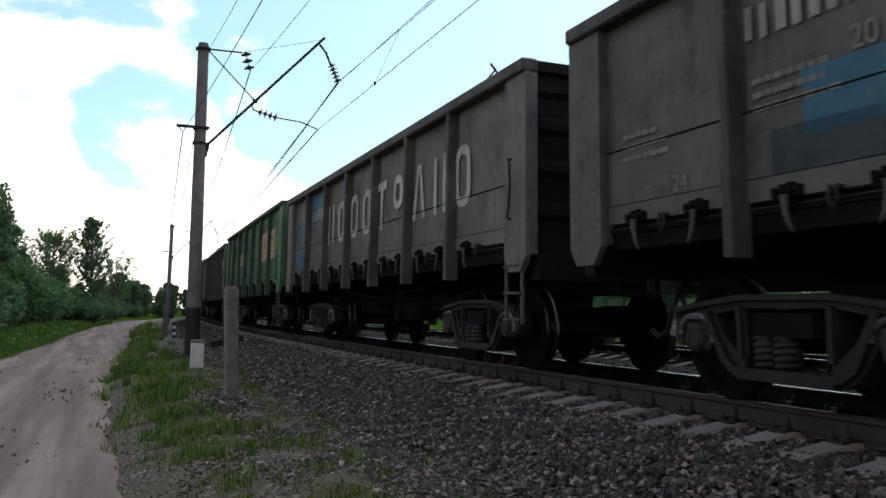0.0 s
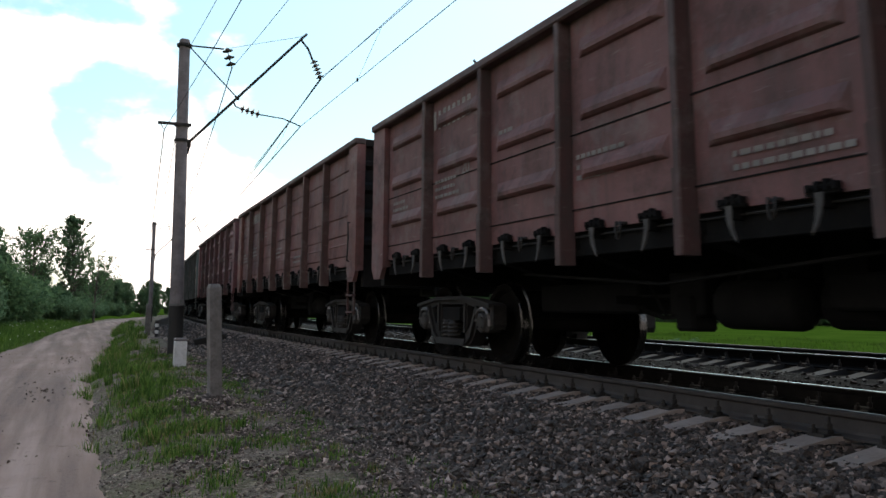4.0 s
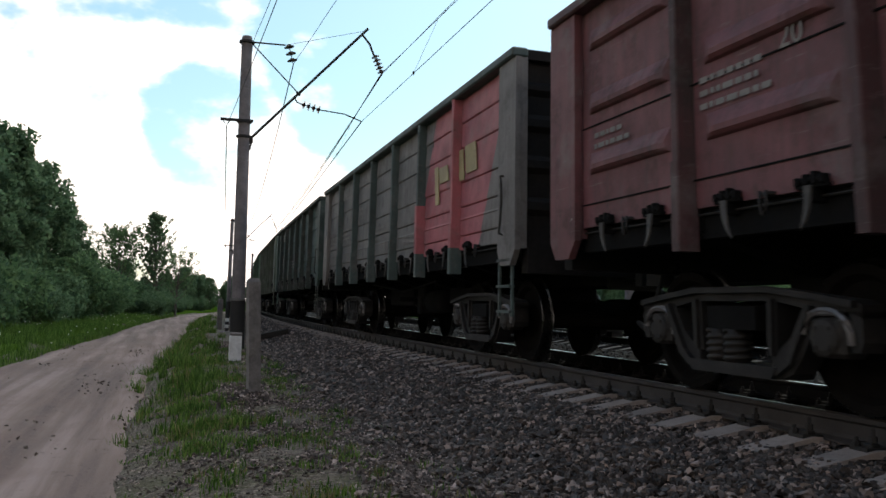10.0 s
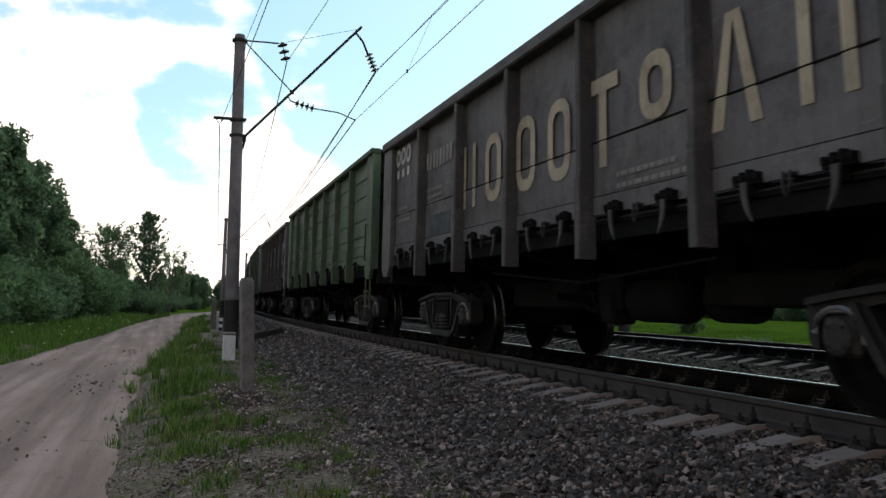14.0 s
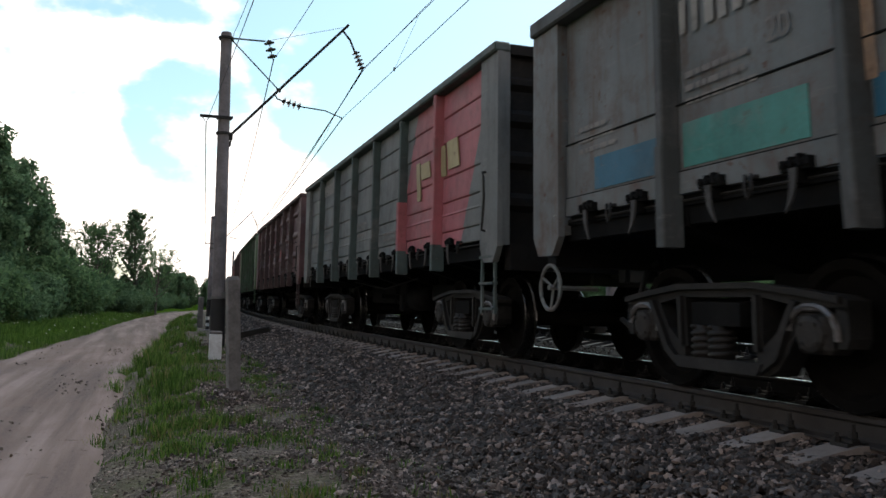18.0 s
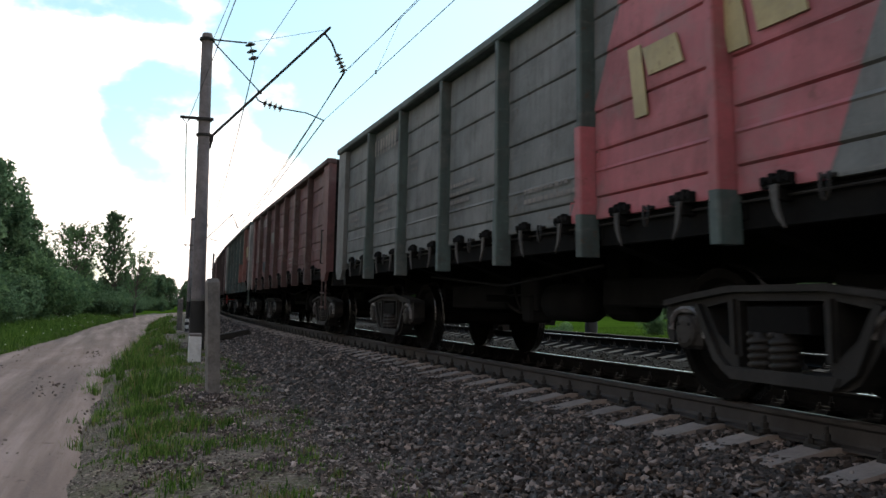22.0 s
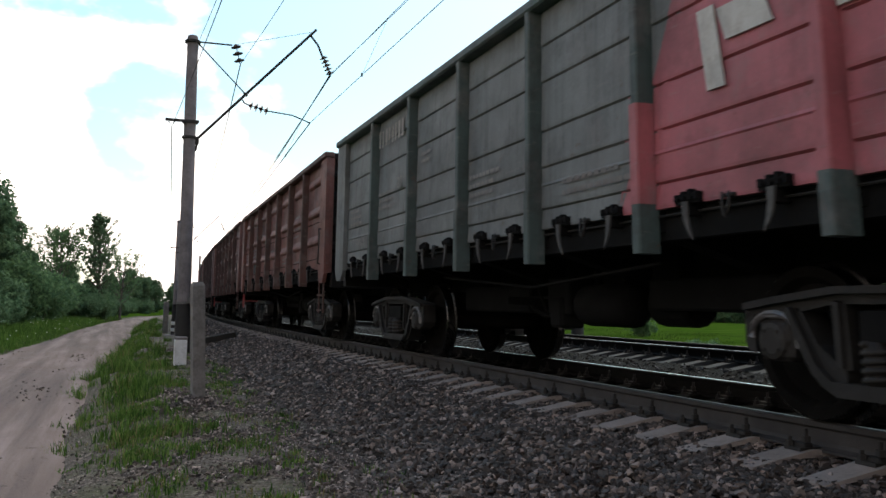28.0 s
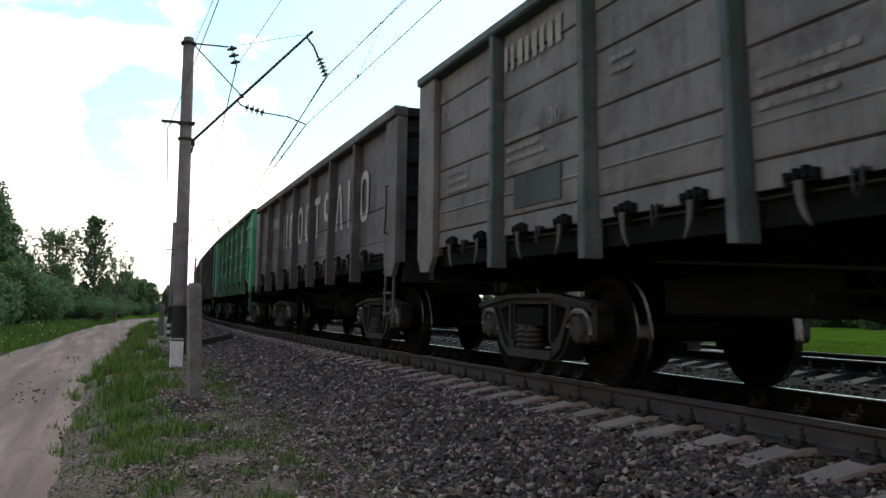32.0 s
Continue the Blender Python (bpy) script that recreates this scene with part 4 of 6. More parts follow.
# ---- plants ----
def blades(name, label, spots, material, category="grass"):
    """Tufts of bent blades in one mesh. Spots: x, y, z, height, count, spread."""
    rng = random.Random(31)
    verts, faces = [], []
    for x, y, z, tall, count, spread in spots:
        for _ in range(count):
            a, d = rng.uniform(0, 6.28), spread * rng.random() ** 0.6
            px, py = x + math.cos(a) * d, y + math.sin(a) * d
            h, w = tall * rng.uniform(0.45, 1.1), rng.uniform(0.0025, 0.006) * (1 + 1.5 * tall)
            b, lean = rng.uniform(0, 6.28), rng.uniform(0.15, 0.95) * h
            dx, dy, sx, sy = math.cos(b) * lean, math.sin(b) * lean, -math.sin(b) * w, math.cos(b) * w
            i = len(verts)
            verts += [(px - sx, py - sy, z - 0.02), (px + sx, py + sy, z - 0.02), (px + dx * 0.35 + sx * 0.8, py + dy * 0.35 + sy * 0.8, z + h * 0.6), (px + dx * 0.35 - sx * 0.8, py + dy * 0.35 - sy * 0.8, z + h * 0.6), (px + dx, py + dy, z + h)]
            faces += [(i, i + 1, i + 2, i + 3), (i + 3, i + 2, i + 4)]
    me = bpy.data.meshes.new(name)
    me.from_pydata(verts, [], faces)
    me.materials.append(material)
    me.update()
    return tagged(new(name, me), label, category, kind="stuff")


def build_grass():
    rng = random.Random(41)
    spots, dry, flowers = [], [], Shape()

    def clump(x, y, tall, count, reach):
        for _ in range(count):
            a, d = rng.uniform(0, 6.28), reach * rng.random() ** 0.7
            px, py = x + math.cos(a) * d * 0.7, y + math.sin(a) * d
            spots.append((px, py, place_z(px, py), tall * rng.uniform(0.45, 1.25), rng.randint(6, 13), rng.uniform(0.03, 0.1)))
        if rng.random() < 0.5:
            dry.append((x, y, place_z(x, y), tall * 1.15, rng.randint(3, 9), reach * 0.7))
    # strip between road and ballast: tall tufts along the road, thin sprigs and moss towards the stones
    for y0, y1, count, tall in ((-6, 4, 26, 0.14), (4, 9, 22, 0.12), (9, 12.5, 26, 0.16), (12.5, 19, 60, 0.26), (19, 30, 90, 0.3), (30, 70, 240, 0.3)):
        for _ in range(count):
            y, u = rng.uniform(y0, y1), rng.triangular(-5.5, -3.7, -4.95)
            if noise.noise(Vector((u * 1.7, y * 1.3, 12.0))) < rng.uniform(-0.35, 0.2):
                continue
            clump(track_x(y) + u + drift(y), y, tall * rng.uniform(0.5, 1.2), rng.randint(3, 11), rng.uniform(0.12, 0.38))
    for y, u, tall in ((13.6, -4.5, 0.24), (14.6, -4.2, 0.22), (15.5, -4.6, 0.24), (11.2, -4.6, 0.18), (9.8, -4.5, 0.14), (8.2, -4.6, 0.13), (9.2, -3.9, 0.14), (16.8, -2.9, 0.16), (14.5, -3.0, 0.12)):
        clump(track_x(y) + u, y, tall, 16, 0.38)
    for _ in range(120):
        y, u = rng.uniform(4, 24), rng.triangular(-4.6, -2.5, -3.5)
        clump(track_x(y) + u, y, rng.uniform(0.04, 0.1), rng.randint(1, 4), 0.14)
    for _ in range(15000):
        y, u = rng.uniform(2, 24), rng.triangular(-5.4, -2.6, -4.3)
        x = track_x(y) + u + drift(y) * 0.5
        if noise.noise(Vector((x * 1.4, y * 0.9, 12.0))) > rng.uniform(-0.1, 0.6):
            (spots if rng.random() < 0.8 else dry).append((x, y, place_z(x, y), rng.uniform(0.03, 0.09), rng.randint(3, 6), 0.06))
    # verge beyond the road
    for _ in range(3600):
        y = 10 + 80 * rng.random() ** 1.3
        u = -8.55 - 7 * rng.random() ** 1.4
        x = track_x(y) + u + drift(y)
        spots.append((x, y, place_z(x, y), rng.uniform(0.16, 0.4), 16, 0.32))
        if rng.random() < 0.05:
            fx, fy, fz = x + rng.uniform(-0.2, 0.2), y + rng.uniform(-0.2, 0.2), place_z(x, y) + rng.uniform(0.25, 0.42)
            flowers.turned([(0.0, 0.0), (0.01, 0.022), (0.03, 0.018), (0.035, 0.0)], 2, (fx, fy, fz), 6)
    # meadow beyond the second track
    meadow = []
    for _ in range(2600):
        y = 6 + 60 * rng.random()
        u = 8.0 + 26 * rng.random() ** 1.3
        x = track_x(y) + u
        meadow.append((x, y, place_z(x, y), rng.uniform(0.12, 0.3), 12, 0.5))
    blades("meadow_grass", "green meadow grass beyond the tracks", meadow, MAT["meadow_blade"])
    blades("grass_tufts", "fresh green grass tufts along the road and track", spots, MAT["grass"])
    blades("dry_grass_tufts", "straw-coloured dry grass among the green", dry, MAT["dry_grass"])
    tagged(new("wild_flowers", flowers.mesh("wild_flowers", [MAT["flower"]])), "white wild flowers in the verge grass", "flowers", kind="stuff")


def leaf_cloud(blobs, count, size, seed):
    """Leaves gathered in clumps round many centres. Blobs: x, y, z, radius."""
    rng = np.random.default_rng(seed)
    share = np.array([b[3] ** 2 for b in blobs])
    pick = rng.choice(len(blobs), count, p=share / share.sum())
    centre = np.array(blobs)[pick]
    way = rng.normal(size=(count, 3))
    way /= np.linalg.norm(way, axis=1)[:, None]
    p = centre[:, :3] + way * (centre[:, 3] * rng.uniform(0.05, 1.1, count) ** 0.6)[:, None]
    a = rng.normal(size=(count, 3))
    a /= np.linalg.norm(a, axis=1)[:, None]
    b = np.cross(a, rng.normal(size=(count, 3)))
    b /= np.linalg.norm(b, axis=1)[:, None]
    w = (size * rng.uniform(0.6, 1.35, count))[:, None]
    v = np.stack([p - a * w, p + b * w * 0.55, p + a * w, p - b * w * 0.55], 1).reshape(-1, 3)
    faces = np.arange(count * 4).reshape(-1, 4)
    me = bpy.data.meshes.new("crown")
    me.from_pydata(v.tolist(), [], faces.tolist())
    return me


def tree(name, label, m, tall, wide, seed, leaf="leaf", leaves=9000, size=0.12, bare=0.25, slim=False, category="tree", clump=1.0, spray=0.0):
    """A tapered trunk with limbs, and a crown of clumps round the limb ends."""
    rng = random.Random(seed)
    root = thing(name, label, category, "trees and bushes along the road", m)
    wood, blobs = Shape(), []
    lean = (rng.uniform(-0.3, 0.3), rng.uniform(-0.3, 0.3))
    stem = [(lean[0] * t * t, lean[1] * t * t, tall * t * 0.96 - 0.3) for t in (0, 0.15, 0.35, 0.55, 0.75, 0.9, 1.0)]
    wood.tube(stem, 0.018 * tall + 0.03, 8, r1=0.015)
    limbs = int(spray * tall) if spray else int(10 + tall * (4.5 if slim else 2.6))
    for i in range(limbs):
        t = bare + (0.98 - bare) * (i + rng.random()) / limbs
        a = i * 2.4 + rng.uniform(-0.5, 0.5)
        reach = wide * (math.sin(math.pi * min(1, (t - bare) / (1.02 - bare) * 0.82 + 0.16)) ** 0.8) * rng.uniform(0.55, 1.1)
        x0, y0, z0 = lean[0] * t * t, lean[1] * t * t, tall * t * 0.96 - 0.3
        rise = reach * (1.1 if slim else rng.uniform(0.2, 0.7))
        x1, y1, z1 = x0 + math.cos(a) * reach, y0 + math.sin(a) * reach, z0 + rise
        wood.tube([(x0, y0, z0), ((x0 + x1) / 2, (y0 + y1) / 2, z0 + rise * 0.35), (x1, y1, z1)], 0.008 * tall * (1.1 - t) + 0.012, 5, r1=0.006)
        for w in (0.3, 0.45, 0.6, 0.75, 0.9, 1.04) if spray else (0.45, 0.75, 1.0):
            r = wide * (rng.uniform(0.06, 0.13) if spray else rng.uniform(0.16, 0.3)) * clump
            blobs.append((x0 + (x1 - x0) * w + rng.uniform(-r, r) * 0.5, y0 + (y1 - y0) * w + rng.uniform(-r, r) * 0.5, z0 + (z1 - z0) * w + rng.uniform(-r, r) * 0.4, r))
    blobs.append((lean[0], lean[1], tall * 0.95, wide * 0.14))
    part("trunk", wood, MAT["bark"], root)
    me = leaf_cloud(blobs, leaves, size, seed)
    me.materials.append(MAT[leaf])
    part("crown", me, None, root)
    return root


def bush_proto(seed, leaf, m, wide=1.9, tall=2.6, leaves=7000, size=0.085):
    rng = random.Random(seed)
    root = thing("bush", "dense green roadside bush growing from the verge", "bush", "trees and bushes along the road", m)
    wood, blobs = Shape(), []
    for i in range(11):
        a, d = rng.uniform(0, 6.28), wide * rng.random() ** 0.6
        top = tall * rng.uniform(0.55, 1.0) * (1 - 0.35 * d / wide)
        x1, y1 = math.cos(a) * d, math.sin(a) * d
        wood.tube([(x1 * 0.15, y1 * 0.15, -0.3), (x1 * 0.6, y1 * 0.6, top * 0.5), (x1, y1, top)], 0.03, 5, r1=0.006)
        for w in (0.35, 0.65, 0.95):
            blobs.append((x1 * w + rng.uniform(-0.3, 0.3), y1 * w + rng.uniform(-0.3, 0.3), top * w, rng.uniform(0.4, 0.8)))
    part("branchwood", wood, MAT["bark"], root)
    me = leaf_cloud(blobs, leaves, size, seed)
    me.materials.append(MAT[leaf])
    part("crown", me, None, root)
    return root


def at(u, y, turn=0.0):
    x = track_x(y) + u
    return pose(x, y, place_z(x, y), 0, 0, turn)


def scaled(ob, k):
    ob.scale = (k, k, k)
    return ob


def build_plants():
    rng = random.Random(51)
    tree("alder_tree", "slender lone tree with an open dark crown beside the road", at(-8.9, 82), 9.5, 1.75, 67, "leaf", 10000, 0.1, 0.12, True, spray=8.0)
    tree("willow_tree", "thin-leaved feathery young tree at the roadside", at(-7.6, 88), 5.9, 2.6, 62, "leaf_pale", 1900, 0.1, 0.3, True, spray=4.5)
    tree("grey_tree", "half-bare greyish tree behind the bushes", at(-11.8, 80), 7.4, 2.8, 65, "leaf_pale", 7000, 0.1, 0.15, True, spray=7.0)
    tall = [tree("forest_tree", "tall leafy tree at the wood's edge", at(-13.6, 47), 10.0, 2.8, 63, "leaf", 15000, 0.15, 0.06),
            tree("forest_tree", "tall leafy tree at the wood's edge", at(-16.5, 52), 11.0, 3.1, 64, "leaf", 15000, 0.16, 0.06)]
    for u, y, k in ((-14.5, 40, 0.95), (-18, 43, 1.05), (-13.0, 53, 0.82), (-15.2, 58, 0.86), (-12.6, 60, 0.62), (-20, 48, 1.15), (-22, 56, 1.2), (-17, 35, 0.95), (-21, 37, 1.1), (-13.4, 68, 0.5), (-24, 44, 1.2), (-26, 64, 1.1), (-18, 66, 0.75), (-28, 52, 1.2), (-24, 34, 1.0), (-13.2, 74, 0.45), (-13, 92, 0.5), (-19, 96, 0.6), (-16, 31, 0.9), (-19, 29, 1.0)):
        scaled(copy_thing(rng.choice(tall), at(u, y, rng.uniform(0, 360))), k * rng.uniform(0.93, 1.07))
    protos = [bush_proto(71, "leaf", at(-11.6, 31)), bush_proto(72, "leaf_pale", at(-12.2, 37)), bush_proto(73, "leaf", at(-11.2, 44)), bush_proto(74, "leaf_pale", at(-11.4, 50))]
    for u, y, k in ((-10.4, 80, 1.2), (-9.2, 85, 0.75), (-11.4, 84, 1.25), (-9.8, 77, 0.9), (-8.6, 81, 0.8), (-9.3, 81.5, 1.0)):
        scaled(copy_thing(rng.choice(protos), at(u, y, rng.uniform(0, 360))), k)
    for i in range(66):
        y = rng.uniform(26, 80)
        u = -11.0 - rng.random() * 3.5 - (1.2 if y < 32 else 0)
        scaled(copy_thing(rng.choice(protos), at(u, y, rng.uniform(0, 360))), rng.uniform(0.75, 1.4))
    for i in range(44):
        y = rng.uniform(78, 130)
        u = -8.9 - rng.random() * 8
        scaled(copy_thing(rng.choice(protos), at(u, y, rng.uniform(0, 360))), rng.uniform(0.65, 1.0) if u > -11.5 else rng.uniform(0.8, 1.3))
    for i in range(34):
        y = rng.uniform(128, 190)
        scaled(copy_thing(rng.choice(tall), at(rng.uniform(-24, -4.5), y, rng.uniform(0, 360))), rng.uniform(0.4, 0.58))
    for u, y, k in ((13.5, 24, 0.35), (12.5, 33, 0.4), (26, 47, 0.6)):
        scaled(copy_thing(rng.choice(protos), at(u, y, rng.uniform(0, 360))), k)
    for i in range(60):
        y = rng.uniform(150, 270)
        scaled(copy_thing(rng.choice(tall), at(rng.uniform(9, 75), y, rng.uniform(0, 360))), rng.uniform(0.45, 0.8))
    # a belt of bushes and trees behind the meadow
    for i in range(190):
        y = rng.uniform(-20, 260)
        u = 74 + rng.random() * 16 + max(0, y - 120) * 0.1
        scaled(copy_thing(rng.choice(protos), at(u, y, rng.uniform(0, 360))), rng.uniform(1.4, 2.4))
    for i in range(120):
        y = rng.uniform(-20, 300)
        scaled(copy_thing(rng.choice(tall), at(80 + rng.random() * 22, y, rng.uniform(0, 360))), rng.uniform(0.8, 1.2))
    for i in range(24):
        a = radians(rng.uniform(190, 320))
        d = rng.uniform(45, 90)
        scaled(copy_thing(rng.choice(tall), pose(-20 + math.sin(a) * d, math.cos(a) * d, -0.7, 0, 0, rng.uniform(0, 360))), rng.uniform(0.9, 1.2))


# ---- the freight train ----
POSTS = (4.325, 2.595, 0.865, -0.865, -2.595, -4.325)
FACE, PROUD = -1.435, -1.555       # side sheet and outer face of the posts
BODY = {"smooth": (1.4, 3.15, 3.29), "lined": (1.33, 3.3, 3.4), "ribbed": (1.33, 3.3, 3.4)}    # side: lower edge, underside and top of the chord
BAYS = [(6.0, 4.325), (4.325, 2.595), (2.595, 0.865), (0.865, -0.865), (-0.865, -2.595), (-2.595, -4.325), (-4.325, -6.0)]
LOW, HIGH = BODY["lined"][:2]


def drawn(s, profile, left, right):
    """A profile of (x, z) drawn out along y from left(z) to right(z)."""
    n = len(profile)
    v = [(x, left(z), z) for x, z in profile] + [(x, right(z), z) for x, z in profile]
    s.take(v, [tuple(range(n))[::-1], tuple(range(n, 2 * n))] + [(i, (i + 1) % n, n + (i + 1) % n, n + i) for i in range(n)])


def seamed_profile():
    """Overlapping boards of sheet: a dark open joint above each one, and a shallow pressed crease in the wide lower board."""
    edges, front = [LOW, 1.515, 1.885, 2.205, 2.65, 2.98, HIGH], []
    for a, b in zip(edges[:-1], edges[1:]):
        front += [(-0.012, a), (-0.014, a + 0.02)]
        if a == 1.515:
            front += [(-0.012, 1.7), (-0.022, 1.712), (-0.01, 1.735)]
        front += [(-0.004, b - 0.02), (0.014, b - 0.014)]
    return front + [(0.014, HIGH), (0.03, HIGH), (0.03, LOW)]


def panel_mesh(style, width, left=None, right=None):
    """One side sheet between two posts; it faces -x."""
    s, h = Shape(), width / 2
    low, high, _ = BODY[style]
    if style == "smooth":
        drawn(s, [(-0.012, low), (-0.012, 1.55), (0.004, 1.562), (0.0, 2.02), (0.014, 2.035), (0.012, high), (0.03, high), (0.03, low)], lambda z: h, lambda z: -h)
    elif style == "lined":
        drawn(s, seamed_profile(), left or (lambda z: h), right or (lambda z: -h))
    else:
        w, e = h - 0.15, h - 0.24
        zs = [low]
        for z in (1.79, 2.33, 2.91):
            zs += [z, z + 0.19]
        zs += [high]
        for i in range(len(zs) - 1):
            z0, z1 = zs[i], zs[i + 1]
            cols = [(-h, -w), (-w, w), (w, h)]
            for j, (y0, y1) in enumerate(cols):
                if j == 1 and i % 2 == 1:
                    rings = []
                    for x, back, z in ((0.0, 0.0, z0), (-0.03, 0.03, z0 + 0.012), (-0.055, 0.07, z0 + 0.035), (-0.058, 0.085, z0 + 0.075), (-0.035, 0.05, z0 + 0.125), (0.0, 0.0, z1)):
                        rings.append([(0, -w, z), (x * 0.6, -w + back * 0.6, z), (x, -w + 0.05 + back, z), (x, w - 0.05 - back, z), (x * 0.6, w - back * 0.6, z), (0, w, z)])
                    s.take([p for ring in rings for p in ring], [(a * 6 + b, (a + 1) * 6 + b, (a + 1) * 6 + b + 1, a * 6 + b + 1) for a in range(5) for b in range(5)])
                else:
                    s.take([(0, y0, z0), (0, y1, z0), (0, y1, z1), (0, y0, z1)], [(0, 3, 2, 1)])
        s.take([(0, -h, low), (0, h, low), (0.03, h, low), (0.03, -h, low), (0, -h, high), (0, h, high), (0.03, h, high), (0.03, -h, high)], [(3, 2, 6, 7), (0, 1, 2, 3), (4, 7, 6, 5)])
    return weld(s.mesh("panel", [None]))


def red_edge(z):
    """Slanting left edge of the red field."""
    return -2.21 - 1.0 * (z - LOW) / (HIGH - LOW)


def red_end(z):
    return -5.14 - 1.0 * (z - LOW) / (HIGH - LOW)


def clip(f, low, high, centre):
    return lambda z: min(max(f(z), low), high) - centre


def post_mesh(style):
    """A pressed hat-section post with a flange against the sheet and a stiffened foot."""
    low, high, _ = BODY[style]
    s = Shape()
    x0, x1 = FACE + 0.02, PROUD
    s.box(FACE + 0.004, FACE + 0.03, -0.095, 0.095, low + 0.05, high)
    s.prism([(x0, -0.055), (x1 + 0.012, -0.043), (x1, -0.032), (x1, 0.032), (x1 + 0.012, 0.043), (x0, 0.055)], 2, low, high)
    s.prism([(x0, -0.066), (x1, -0.05), (x1 - 0.012, -0.04), (x1 - 0.012, 0.04), (x1, 0.05), (x0, 0.066)], 2, 1.03, low + 0.34)
    return weld(s.mesh("post", [None]))


def corner_mesh(style):
    """Broad flat corner post; its foot tapers below the side."""
    s = Shape()
    high = BODY[style][1]
    s.prism([(-0.26, 1.22), (-0.26, high), (0.26, high), (0.26, 1.22), (0.15, 1.06), (-0.13, 1.06)], 0, FACE - 0.085, FACE - 0.02)
    s.box(FACE - 0.04, FACE + 0.06, -0.24, 0.255, 1.24, high)
    return weld(s.mesh("corner_post", [None]))


def chord_mesh(style):
    s = Shape()
    s.box(PROUD - 0.01, FACE + 0.06, -6.52, 6.52, BODY[style][1] - 0.004, BODY[style][2], 0.018)
    return weld(s.mesh("top_chord", [None]))


def side_mesh(style):
    """The side away from the road, with its posts and chord."""
    low, high, top = BODY[style]
    s = Shape()
    s.box(1.405, 1.435, -6.48, 6.48, low, high)
    for y in POSTS + (6.3, -6.3):
        s.box(1.435, 1.53, y - 0.08, y + 0.08, 1.05, high)
    s.box(1.375, 1.545, -6.52, 6.52, high - 0.004, top, 0.018)
    return weld(s.mesh("side_wall", [None]))


def end_mesh(style):
    s = Shape()
    top = BODY[style][2]
    zs = [1.25, 1.6, 1.66, 1.74, 1.8, 2.05, 2.11, 2.19, 2.25, 2.5, 2.56, 2.64, 2.7, 2.9, 2.96, 3.02, 3.06, top - 0.12]
    front = [(0.06 if i % 4 in (2, 3) and i < 17 else 0.0, z) for i, z in enumerate(zs)]
    s.prism([(0.12, 0.98), (0.12, 1.25)] + front + [(0.09, top - 0.12), (0.09, top - 0.01), (-0.05, top - 0.01), (-0.05, 0.98)], 0, -1.37, 1.37)
    return weld(s.mesh("end_wall", [None]))


def latch_mesh(lean):
    """A hatch catch: a row of knobs on a shelf, and a flat pointed hook below that leans to one side."""
    s = Shape()
    s.box(FACE - 0.045, FACE + 0.06, -0.13, 0.13, 1.448, 1.472, 0.004, 1)
    for y, z in ((-0.105, 1.52), (-0.04, 1.54), (0.03, 1.53), (0.1, 1.515)):
        s.box(FACE - 0.062, FACE - 0.005, y - 0.02, y + 0.02, 1.465, z, 0.006, 1)
    s.tube([(FACE - 0.045, -0.12, 1.5), (FACE - 0.045, 0.12, 1.5)], 0.012, 6, 1)
    hook = [(-0.04, 1.46), (0.04, 1.46), (0.036, 1.38), (0.052, 1.3), (0.098, 1.205), (0.03, 1.265), (-0.012, 1.33), (-0.03, 1.4)]
    s.prism([(y * lean * 0.8, z) for y, z in hook], 0, FACE - 0.068, FACE - 0.054)
    s.box(FACE - 0.05, FACE + 0.08, -0.03, 0.03, 1.37, 1.46, 0.006, 1)
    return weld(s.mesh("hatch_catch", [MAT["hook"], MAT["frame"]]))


def latch_fore_mesh():
    return latch_mesh(-1)


def latch_aft_mesh():
    return latch_mesh(1)


def hinge_mesh():
    """A hanging loop with its lug in the middle of a hatch."""
    s = Shape()
    s.box(FACE - 0.04, FACE + 0.06, -0.05, 0.05, 1.45, 1.475, 0.005)
    s.tube([(FACE - 0.055, 0.03, 1.48), (FACE - 0.06, 0.032, 1.4), (FACE - 0.06, 0.02, 1.345), (FACE - 0.06, 0.0, 1.33), (FACE - 0.06, -0.02, 1.345), (FACE - 0.06, -0.032, 1.4), (FACE - 0.055, -0.03, 1.48)], 0.01, 6)
    return weld(s.mesh("hatch_loop", [MAT["iron"]], True))


def lock_rod_mesh():
    s = Shape()
    s.tube([(FACE + 0.02, -6.0, 1.405), (FACE + 0.02, 6.0, 1.405)], 0.009, 6)
    return weld(s.mesh("lock_rod", [MAT["iron"]]))


def ladder_mesh():
    s = Shape()
    s.prism([(-0.212, 0.52), (-0.168, 0.52), (-0.168, 1.45), (0.168, 1.45), (0.168, 0.52), (0.212, 0.52), (0.212, 1.5), (-0.212, 1.5)], 0, FACE - 0.06, FACE - 0.035)
    return weld(s.mesh("step_ladder", [None]))


def rail_bar_mesh():
    s = Shape()
    x = FACE - 0.13
    s.tube([(FACE - 0.05, 0.06, 2.2), (x, 0.03, 2.19), (x, 0.0, 2.13), (x, -0.015, 1.92), (x, 0.02, 1.68), (x, 0.05, 1.57), (FACE - 0.05, 0.07, 1.55)], 0.014, 6)
    for z in (2.2, 1.55):
        s.box(FACE - 0.07, FACE - 0.045, 0.03, 0.11, z - 0.05, z + 0.05)
    return weld(s.mesh("handrail", [MAT["iron"]]))


